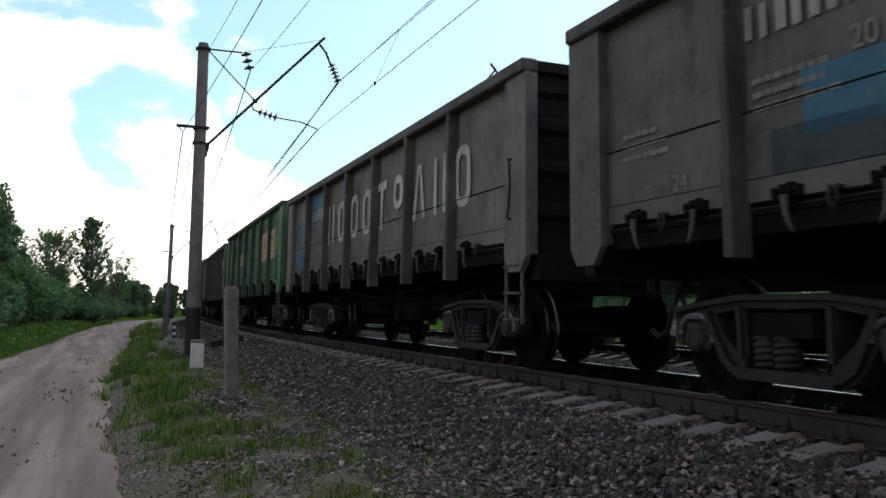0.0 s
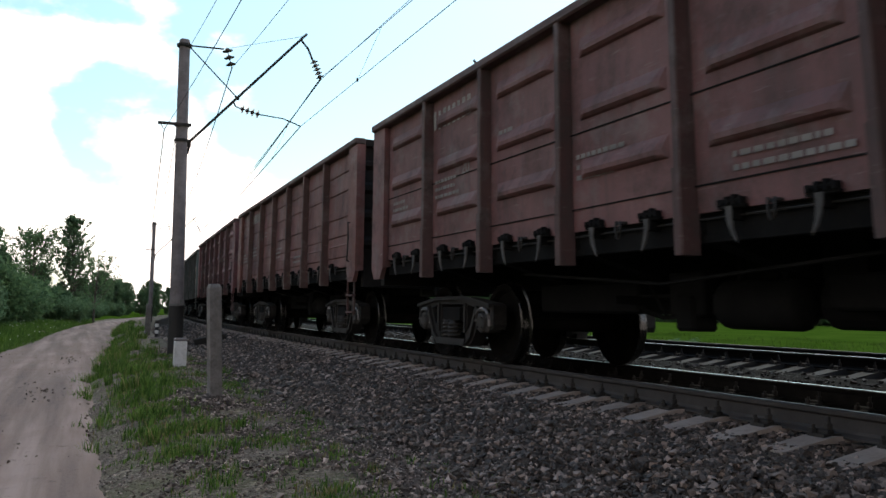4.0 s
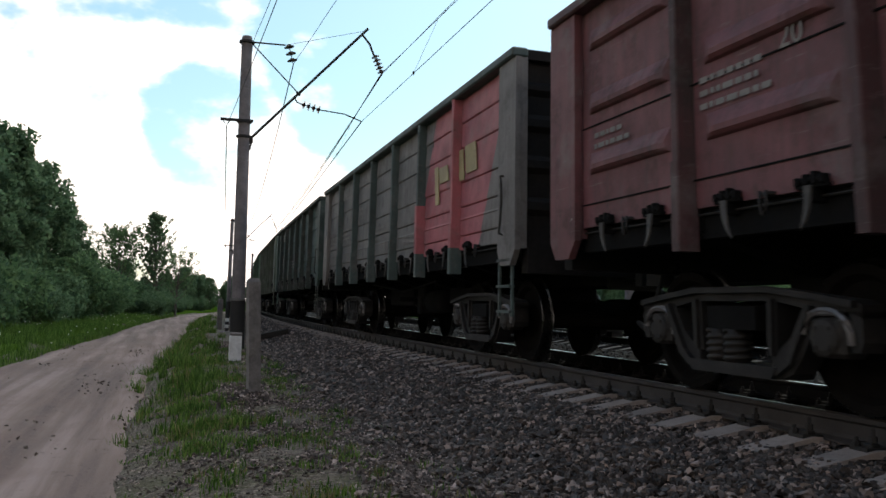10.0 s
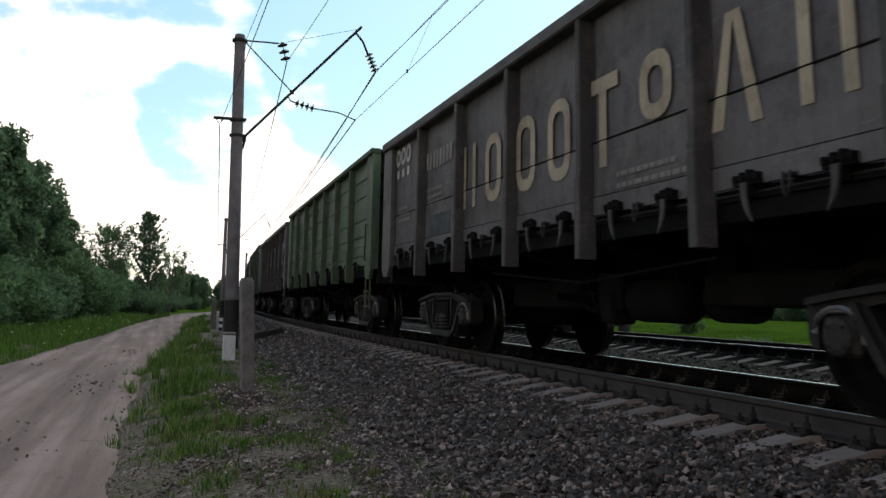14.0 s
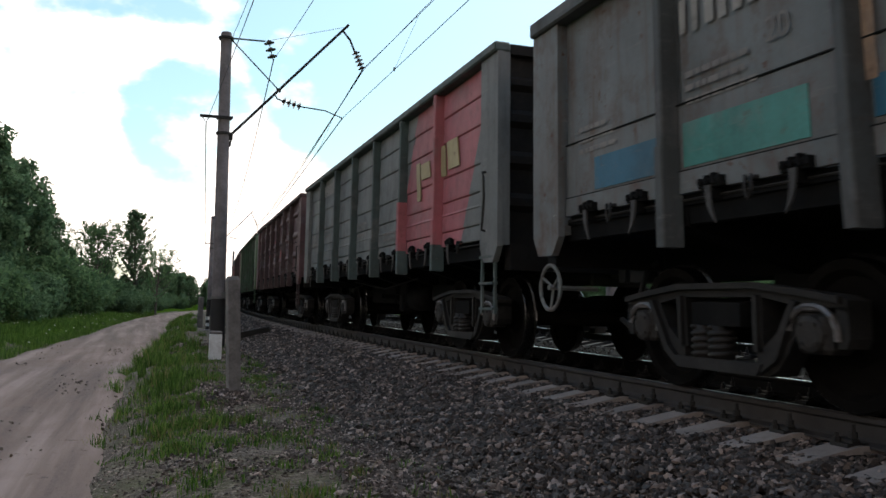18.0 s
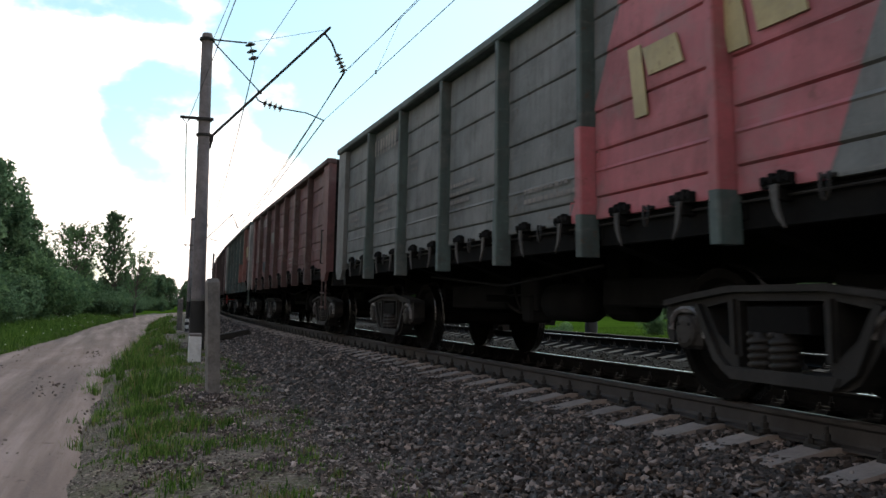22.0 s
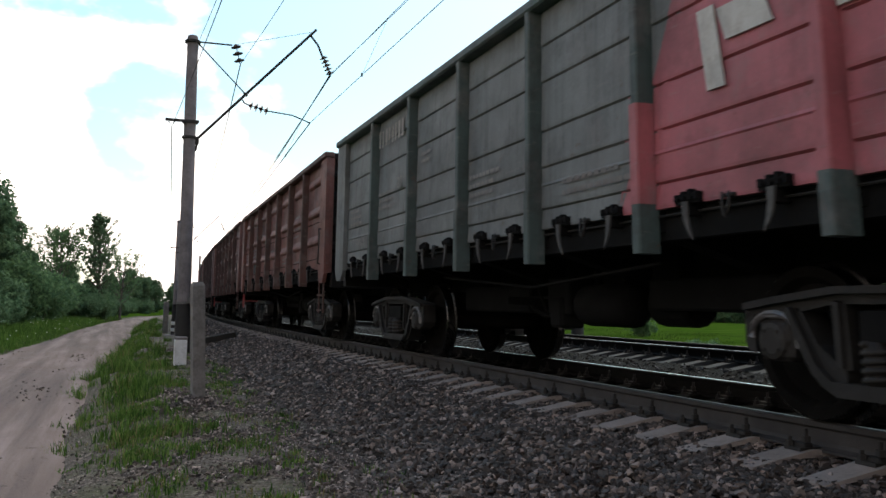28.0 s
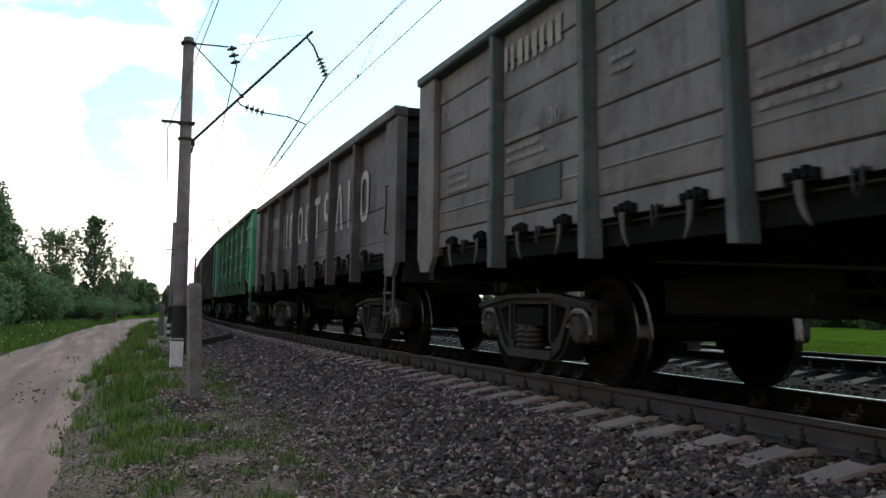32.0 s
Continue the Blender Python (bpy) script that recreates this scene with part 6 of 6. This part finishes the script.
def stencil(root, style, rng, mat):
    """Rows of small unreadable stencilled lines, number bars and the load figures."""
    x = depth(style) - 0.003
    for which in ("number", "notes_a", "notes_b", "notes_c") + (() if style == "smooth" else ("notes_d", "notes_e")):
        key = (which, style, mat.name)

        def make(which=which):
            s, r = Shape(), random.Random(which)
            if which == "number":
                z = 2.52 if style == "smooth" else 2.9
                for i in range(8):
                    y, tilt = 4.2 - 0.15 * i, r.uniform(-0.01, 0.01)
                    bar_shape(s, y, y - r.uniform(0.06, 0.1), z + tilt, z + 0.24 + tilt, x)
            else:
                y, z, rows, wide = {"notes_a": (4.15, 2.2, 3, 0.8), "notes_b": (-1.35, 1.68, 2, 1.1), "notes_c": (5.75, 2.1, 3, 0.6), "notes_d": (0.7, 1.98, 3, 0.8), "notes_e": (2.3, 2.5, 2, 0.35)}[which]
                lines = [(y, z - i * 0.095, wide) for i in range(rows)]
                if which == "notes_b" and style == "ribbed":
                    lines += [(-2.95, 2.50, 0.6), (-2.8, 2.25, 0.95), (-2.85, 2.09, 0.8), (-3.0, 1.54, 0.7)]
                for start, low, span in lines:
                    left = start
                    while left > start - span * r.uniform(0.7, 1.0):
                        w = r.uniform(0.04, 0.12)
                        bar_shape(s, left, left - w, low, low + 0.042, x)
                        left -= w + 0.025
            return s
        tagged(part("stencil", shared(key, make, MAT["number"] if which == "number" else mat), None, root), kind="stuff")


FONT_MESH = {}


def words(root, text, size, y, z, style, mat):
    """Readable lettering with the built-in font, facing the road."""
    key = (text, size, mat.name)
    if key not in FONT_MESH:
        curve = bpy.data.curves.new("lettering", "FONT")
        curve.body, curve.size, curve.extrude = text, size, 0.001
        holder = bpy.data.objects.new("lettering", curve)
        scene.collection.objects.link(holder)
        bpy.context.view_layer.update()
        me = bpy.data.meshes.new_from_object(holder.evaluated_get(bpy.context.evaluated_depsgraph_get()))
        bpy.data.objects.remove(holder)
        me.materials.clear()
        me.materials.append(mat)
        FONT_MESH[key] = me
    ob = part("lettering", FONT_MESH[key], None, root, 'stencilled "%s"' % text)
    ob.matrix_basis = Matrix.Translation((depth(style) - 0.004, y, z)) @ Matrix(((0, 0, -1, 0), (-1, 0, 0, 0), (0, 1, 0, 0), (0, 0, 0, 1)))
    return ob


PAINT = {
    "brown_grey": paint("brown_grey_paint", (0.112, 0.100, 0.095)), "warm_grey": paint("warm_grey_paint", (0.160, 0.151, 0.145)), "green": paint("green_paint", (0.052, 0.178, 0.080), amount=0.3),
    "dark_green_grey": paint("dark_green_grey_paint", (0.118, 0.136, 0.126)), "red_brown": paint("red_brown_paint", (0.152, 0.060, 0.059)), "maroon": paint("maroon_paint", (0.136, 0.061, 0.065)),
    "crimson": paint("crimson_paint", (0.172, 0.056, 0.064)), "teal": paint("teal_paint", (0.050, 0.128, 0.120)), "dark_teal": paint("dark_teal_paint", (0.046, 0.098, 0.086)),
    "grey": paint("grey_paint", (0.152, 0.165, 0.164), amount=0.3), "light_grey": paint("light_grey_paint", (0.270, 0.264, 0.248), amount=0.4), "dark_green": paint("dark_green_paint", (0.036, 0.077, 0.063), flake=0.7),
    "olive": paint("olive_paint", (0.129, 0.168, 0.126), flake=0.6), "bluish": paint("blue_grey_paint", (0.105, 0.142, 0.134)), "soot_grey": paint("soot_grey_paint", (0.106, 0.099, 0.101)),
    "moss": paint("moss_green_paint", (0.075, 0.13, 0.068), flake=0.6), "bright_green": paint("bright_green_paint", (0.030, 0.332, 0.170), amount=0.2, streak=0.2), "purple_brown": paint("purple_brown_paint", (0.122, 0.096, 0.094)),
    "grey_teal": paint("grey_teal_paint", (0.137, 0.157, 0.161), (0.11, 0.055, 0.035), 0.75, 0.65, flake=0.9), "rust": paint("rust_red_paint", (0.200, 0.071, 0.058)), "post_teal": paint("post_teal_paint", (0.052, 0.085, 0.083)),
    "sage": paint("sage_green_paint", (0.15, 0.215, 0.118), flake=0.6),
    "umber": paint("umber_grey_paint", (0.160, 0.134, 0.118)), "chestnut": paint("chestnut_paint", (0.166, 0.063, 0.057)),
}
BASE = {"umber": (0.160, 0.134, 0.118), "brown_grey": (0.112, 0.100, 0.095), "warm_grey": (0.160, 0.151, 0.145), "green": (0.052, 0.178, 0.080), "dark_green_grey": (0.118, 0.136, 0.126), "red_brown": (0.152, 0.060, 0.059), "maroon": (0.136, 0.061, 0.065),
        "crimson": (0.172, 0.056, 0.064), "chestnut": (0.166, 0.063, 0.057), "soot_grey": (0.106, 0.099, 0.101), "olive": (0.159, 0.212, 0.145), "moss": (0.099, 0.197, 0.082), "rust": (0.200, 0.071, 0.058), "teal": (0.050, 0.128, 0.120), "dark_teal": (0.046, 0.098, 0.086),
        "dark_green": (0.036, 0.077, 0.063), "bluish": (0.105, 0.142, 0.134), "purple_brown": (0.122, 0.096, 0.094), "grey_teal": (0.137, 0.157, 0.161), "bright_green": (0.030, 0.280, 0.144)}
# posts: paint cut to 0.4 as built-in shade, and more soot and streaks than the sheets
POST_PAINT = {name: paint("shaded_sooty_post_" + name, tuple(0.4 * c for c in colour), amount=0.85, streak=0.6) for name, colour in BASE.items()}
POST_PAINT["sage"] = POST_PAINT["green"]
SIDE = {"umber": "brown umber", "brown_grey": "brownish grey", "warm_grey": "warm grey", "green": "green", "dark_green_grey": "dark greenish grey", "red_brown": "red-brown", "maroon": "dark maroon", "crimson": "dusty crimson",
        "teal": "dirty teal", "dark_teal": "dark teal", "grey": "grey", "light_grey": "light grey", "dark_green": "dark green", "olive": "faded olive green", "bluish": "dark bluish grey", "soot_grey": "sooty grey",
        "moss": "moss-green", "bright_green": "bright green", "purple_brown": "purplish brown", "grey_teal": "rust-stained grey", "rust": "rust-red", "chestnut": "chestnut brown", "sage": "faded sage green"}
FORM = {"smooth": "smooth sides", "lined": "horizontally seamed sides", "ribbed": "embossed rib sides"}

# each wagon from the front: paint, sides, markings
TRAIN = {
    -2: ("red_brown", "ribbed", ""), -1: ("warm_grey", "smooth", "white"), 0: ("brown_grey", "smooth", "blue_low tara"), 1: ("warm_grey", "smooth", "white blue_left"), 2: ("green", "lined", "poster ring logo"),
    3: ("dark_green_grey", "smooth", "white blue_mid corner ring"), 4: ("red_brown", "lined", "ring_red"), 5: ("maroon", "ribbed", "logo"), 6: ("red_brown", "ribbed", ""), 7: ("chestnut", "lined", ""),
    8: ("crimson", "ribbed", ""), 9: ("bluish", "smooth", "cream corner"), 10: ("umber", "smooth", "cream navy"), 11: ("teal", "smooth", "cream"), 12: ("dark_teal", "lined", "logo teal"),
    13: ("brown_grey", "smooth", "cream teal"), 14: ("crimson", "ribbed", ""), 15: ("warm_grey", "lined", "red yellow"), 16: ("dark_green", "lined", "ring teal"), 17: ("olive", "lined", "triple teal"),
    18: ("green", "lined", "logo tara"), 19: ("bluish", "smooth", "cream blue_right corner"), 20: ("soot_grey", "smooth", "cream corner"), 21: ("moss", "lined", "tara"), 22: ("brown_grey", "smooth", "white tara"),
    23: ("moss", "lined", "logo teal"), 24: ("purple_brown", "smooth", "cream yellow_right"), 25: ("grey_teal", "smooth", "rusty mixed ring"), 26: ("grey", "lined", "red yellow"), 27: ("maroon", "ribbed", "redmarks"),
    28: ("sage", "lined", "triple brace sage_marks"), 29: ("red_brown", "lined", "ring_red tara"), 30: ("grey", "lined", "red yellow"), 31: ("grey", "lined", "red yellow"), 32: ("red_brown", "lined", "pale"),
    33: ("light_grey", "lined", "dull yellow ring_red tara"), 34: ("maroon", "ribbed", "grey_patch"), 35: ("chestnut", "ribbed", "ring_red"), 36: ("bright_green", "ribbed", "triple"), 37: ("maroon", "lined", "tara"),
    38: ("red_brown", "ribbed", ""), 39: ("grey", "lined", "red white_emblem tara"), 40: ("rust", "ribbed", "dark ring_red"), 41: ("chestnut", "ribbed", "redmarks ring_red tara"), 42: ("maroon", "ribbed", ""),
    43: ("chestnut", "ribbed", "ring_red"), 44: ("warm_grey", "lined", "red yellow dark"), 45: ("soot_grey", "smooth", "white"), 46: ("bright_green", "ribbed", "triple"), 47: ("dark_green", "lined", ""),
    48: ("red_brown", "ribbed", ""), 49: ("grey", "lined", ""), 50: ("maroon", "ribbed", ""), 51: ("red_brown", "lined", ""), 52: ("green", "lined", ""), 53: ("chestnut", "ribbed", ""), 54: ("warm_grey", "smooth", ""),
}


SAGE_MARKS = ((4.2, 3.9, 1.53, 1.87, "dark_patch"), (3.35, 2.72, 1.53, 1.72, "teal_patch"), (2.47, 2.2, 1.54, 1.77, "teal_patch"), (5.95, 5.55, 1.54, 1.85, "pale_teal"))


def mark(root, style, name, y0, y1, z0, z1, mat, slant=0.0, label=""):
    key = (name, style, y0, y1, z0, z1, slant, mat.name)
    return part(name, shared(key, lambda: patch_mesh(y0, y1, z0, z1, depth(style), slant), mat), None, root, label)


def decorate(root, k, colour, style, marks):
    words_of = marks.split()
    rng = random.Random(k)
    stencil(root, style, rng, MAT["stencil"])
    words(root, "20", 0.22, 3.3, 2.22, style, MAT["stencil"])
    x = depth(style) - 0.003
    for look_of, mat in (("white", "letter_white"), ("cream", "letter_cream"), ("rusty", "letter_rust")):
        if look_of in words_of:
            for i, (kind, y) in enumerate(NAME):
                part("emblem_shape", shared(("name", i, style, mat), lambda: emblem(kind, y, x, *((1.93, 2.7) if look_of == "white" else (1.8, 2.58))), MAT[mat]), None, root, "large %s painted block shape" % ("white" if look_of == "white" else "cream"))
    if "corner" in words_of:
        for i in range(3):
            part("emblem_shape", shared(("corner", i, style), lambda: (lambda s: (ring_shape(s, 5.86 - 0.3 * i, 2.82, 3.1, 0.26, 0.065, x), bar_shape(s, 5.92 - 0.3 * i, 5.78 - 0.3 * i, 2.62, 2.75, x), s)[2])(Shape()), MAT["letter_white"]), None, root)
    if "tara" in words_of:
        words(root, "TAPA", 0.13, 5.42, 1.58, style, MAT["stencil"])
        words(root, "24", 0.19, 5.08, 1.58, style, MAT["stencil"])
    if "logo" in words_of:
        for i in range(3):
            part("emblem_shape", shared(("logo", i, style), lambda: (lambda s: (ring_shape(s, 2.35 - 0.4 * i, 2.12, 2.52, 0.36, 0.065, x), s)[1])(Shape()), MAT["letter_white"]), None, root)
    if "triple" in words_of:
        for i in range(3):
            part("emblem_shape", shared(("triple", i, style), lambda: (lambda s: (ring_shape(s, -3.0 - 0.45 * i, 2.45, 3.0, 0.36, 0.1, x), s)[1])(Shape()), MAT["letter_white"]), None, root)
    if "poster" in words_of:
        mark(root, style, "poster", -2.68, -4.23, 2.02, 2.82, MAT["peach"], 0, "peach-coloured weathered poster")
        part("poster", Shape().box(PROUD - 0.004, PROUD + 0.02, -4.36, -4.29, 2.02, 2.82), MAT["peach"], root)
        mark(root, style, "poster", -4.42, -5.09, 2.03, 2.82, MAT["peach"], 0, "peach-coloured weathered poster")
        torn = random.Random(4)
        for i in range(9):
            y, z = torn.choice((torn.uniform(-4.1, -2.8), torn.uniform(-4.95, -4.5))), torn.uniform(2.1, 2.7)
            scar = [(depth(style) - 0.008, y + math.cos(a) * torn.uniform(0.02, 0.09), z + math.sin(a) * torn.uniform(0.01, 0.035)) for a in [0.9 * k for k in range(7)]]
            tear = Shape()
            tear.face(scar)
            part("torn_patch", tear, MAT["bark"], root)
        for y0, y1, z0, z1 in ((-2.78, -2.95, 2.3, 2.5), (-3.1, -4.15, 2.38, 2.52), (-3.15, -3.9, 2.22, 2.28), (-4.48, -5.0, 2.5, 2.64)):
            mark(root, style, "poster_print", y0, y1, z0, z1, MAT["dull_print"], 0.0, "faded grey-green printed block")
    for word, spots in (("blue_low", ((3.7, 2.9, 1.78, 2.2), (2.2, 1.5, 1.7, 2.05))), ("blue_left", ((5.7, 4.6, 2.3, 2.6), (5.8, 5.0, 1.6, 2.0), (4.1, 3.0, 2.5, 3.1), (1.6, 1.1, 2.9, 3.2))), ("blue_mid", ((2.24, 1.0, 1.5, 1.89), (0.77, -0.6, 1.5, 1.91), (5.5, 5.1, 1.5, 1.75))),
                        ("navy", ((2.35, 1.2, 1.56, 1.92), (0.75, 0.1, 1.6, 1.85))), ("blue_right", ((-4.5, -5.5, 1.62, 1.92), (5.6, 5.0, 1.6, 1.8)))):
        if word in words_of:
            for y0, y1, z0, z1 in spots:
                mark(root, style, "paint_patch", y0, y1, z0, z1, MAT["navy" if word == "navy" else "blue"], 0, "blue painted-over patch")
    if "teal" in words_of:
        mark(root, style, "paint_patch", 3.7, 3.0, 1.56, 1.84, MAT["teal_patch"], 0, "teal painted-over patch")
        mark(root, style, "paint_patch", 1.9, 1.2, 1.56, 1.74, MAT["teal_patch"], 0, "teal painted-over patch")
    if "mixed" in words_of:
        mark(root, style, "paint_patch", 5.48, 4.45, 1.58, 1.85, MAT["blue"], 0, "blue painted-over patch")
        mark(root, style, "paint_patch", 4.2, 2.97, 1.58, 1.89, MAT["teal_patch"], 0, "teal painted-over patch")
        mark(root, style, "paint_patch", 2.5, 1.6, 1.6, 1.82, MAT["blue"], 0, "blue painted-over patch")
    if "sage_marks" in words_of:
        for y0, y1, z0, z1, m in SAGE_MARKS:
            mark(root, style, "paint_patch", y0, y1, z0, z1, MAT[m], 0, "painted-over patch")
    if "redmarks" in words_of:
        for y0, y1, z0, z1 in ((2.2, 1.3, 2.1, 2.22), (0.5, -0.4, 2.46, 2.6), (-1.2, -1.9, 1.9, 2.2)):
            mark(root, style, "paint_patch", y0, y1, z0, z1, MAT["red_mark"], 0.05, "red painted-over patch")
    if "pale" in words_of:
        mark(root, style, "paint_patch", 2.2, 1.3, 2.3, 2.6, MAT["stencil"], 0, "pale grey patch")
    if "dark" in words_of or k % 4 == 0 and k != 28:
        mark(root, style, "paint_patch", 4.0, 3.1, 1.56, 1.86, MAT["dark_patch"], 0, "dark painted-over patch")
    if "grey_patch" in words_of:
        mark(root, style, "paint_patch", -2.8, -4.1, 2.1, 2.9, PAINT["grey"], 0, "grey notice panel")
    if "yellow_right" in words_of:
        mark(root, style, "paint_patch", -4.6, -5.3, 1.7, 2.1, MAT["yellow"], 0, "yellow patch")
    if "red" in words_of or "dull" in words_of:
        red = MAT["red_panel" if "red" in words_of else "dull_red_panel"]
        light = MAT["letter_white" if "white_emblem" in words_of else "yellow"]
        for i, (y, z, wide, tall) in enumerate(((-3.3, 2.02, 0.17, 0.54), (-3.5, 2.3, 0.42, 0.22), (-4.4, 2.22, 0.2, 0.4), (-4.68, 2.28, 0.42, 0.36))):
            part("emblem_shape", shared(("slant", i, style, light.name), lambda: patch_mesh(y, y - wide, z, z + tall, depth(style) - 0.006, -0.08), light), None, root, "slanted painted block shape")


def build_train():
    make_pieces()
    for k, (colour, style, marks) in TRAIN.items():
        words_of = marks.split()
        red = MAT["red_panel"] if "red" in words_of else MAT["dull_red_panel"] if "dull" in words_of else None
        extra = ", red panel" if red else ", big painted shapes" if {"white", "cream", "rusty"} & set(words_of) else ""
        label = "%s gondola wagon with %s%s" % (SIDE[colour], FORM[style], extra)
        ring = (MAT["red_mark"] if k >= 33 else PAINT["warm_grey"]) if "ring_red" in words_of else PAINT[colour] if "ring" in words_of else None
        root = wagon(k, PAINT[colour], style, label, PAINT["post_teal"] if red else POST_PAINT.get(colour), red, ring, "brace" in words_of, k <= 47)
        if 0 <= k <= 47:
            decorate(root, k, colour, style, marks)


# ---- what moves ----
def head(t, k):
    """Distance along the track of a wagon's middle at t seconds."""
    return 6.881 - 6.65 + PITCH * k - 19.545 * t + 0.01166 * t * t + 0.00012 * t ** 3


def wagon_pose(s):
    a, b = on_track(s + 4.325), on_track(s - 4.325)
    return pose((a[0] + b[0]) / 2, (a[1] + b[1]) / 2, 0.0, 0, 0, math.degrees(math.atan2(b[0] - a[0], a[1] - b[1])))


def motions():
    for root, k, axles in WAGONS:
        walk(root, [(0.5 * i, wagon_pose(head(0.5 * i, k))) for i in range(65)])
        # the wheels turn as the wagon rolls past
        for axle, y in axles:
            rest = axle.location.copy()
            steps = [i / 30 for i in range(961) if -4.0 < head(i / 30, k) + y < 26.0]
            if not steps or not 0 <= k <= 46:
                continue
            rows = []
            for t in sorted({0.0, *steps, 32.0}):
                turn = (head(0.0, k) - head(min(max(t, steps[0]), steps[-1]), k)) / 0.4785
                rows.append((t, Matrix.Translation(rest) @ Matrix.Rotation(turn % (2 * math.pi), 4, "X")))
            walk(axle, rows)


build_ground()
build_road()
TRACKS = build_track()
build_posts()
build_wires()
build_train()
build_plants()
build_grass()
build_stones()
build_sleepers(TRACKS)
motions()
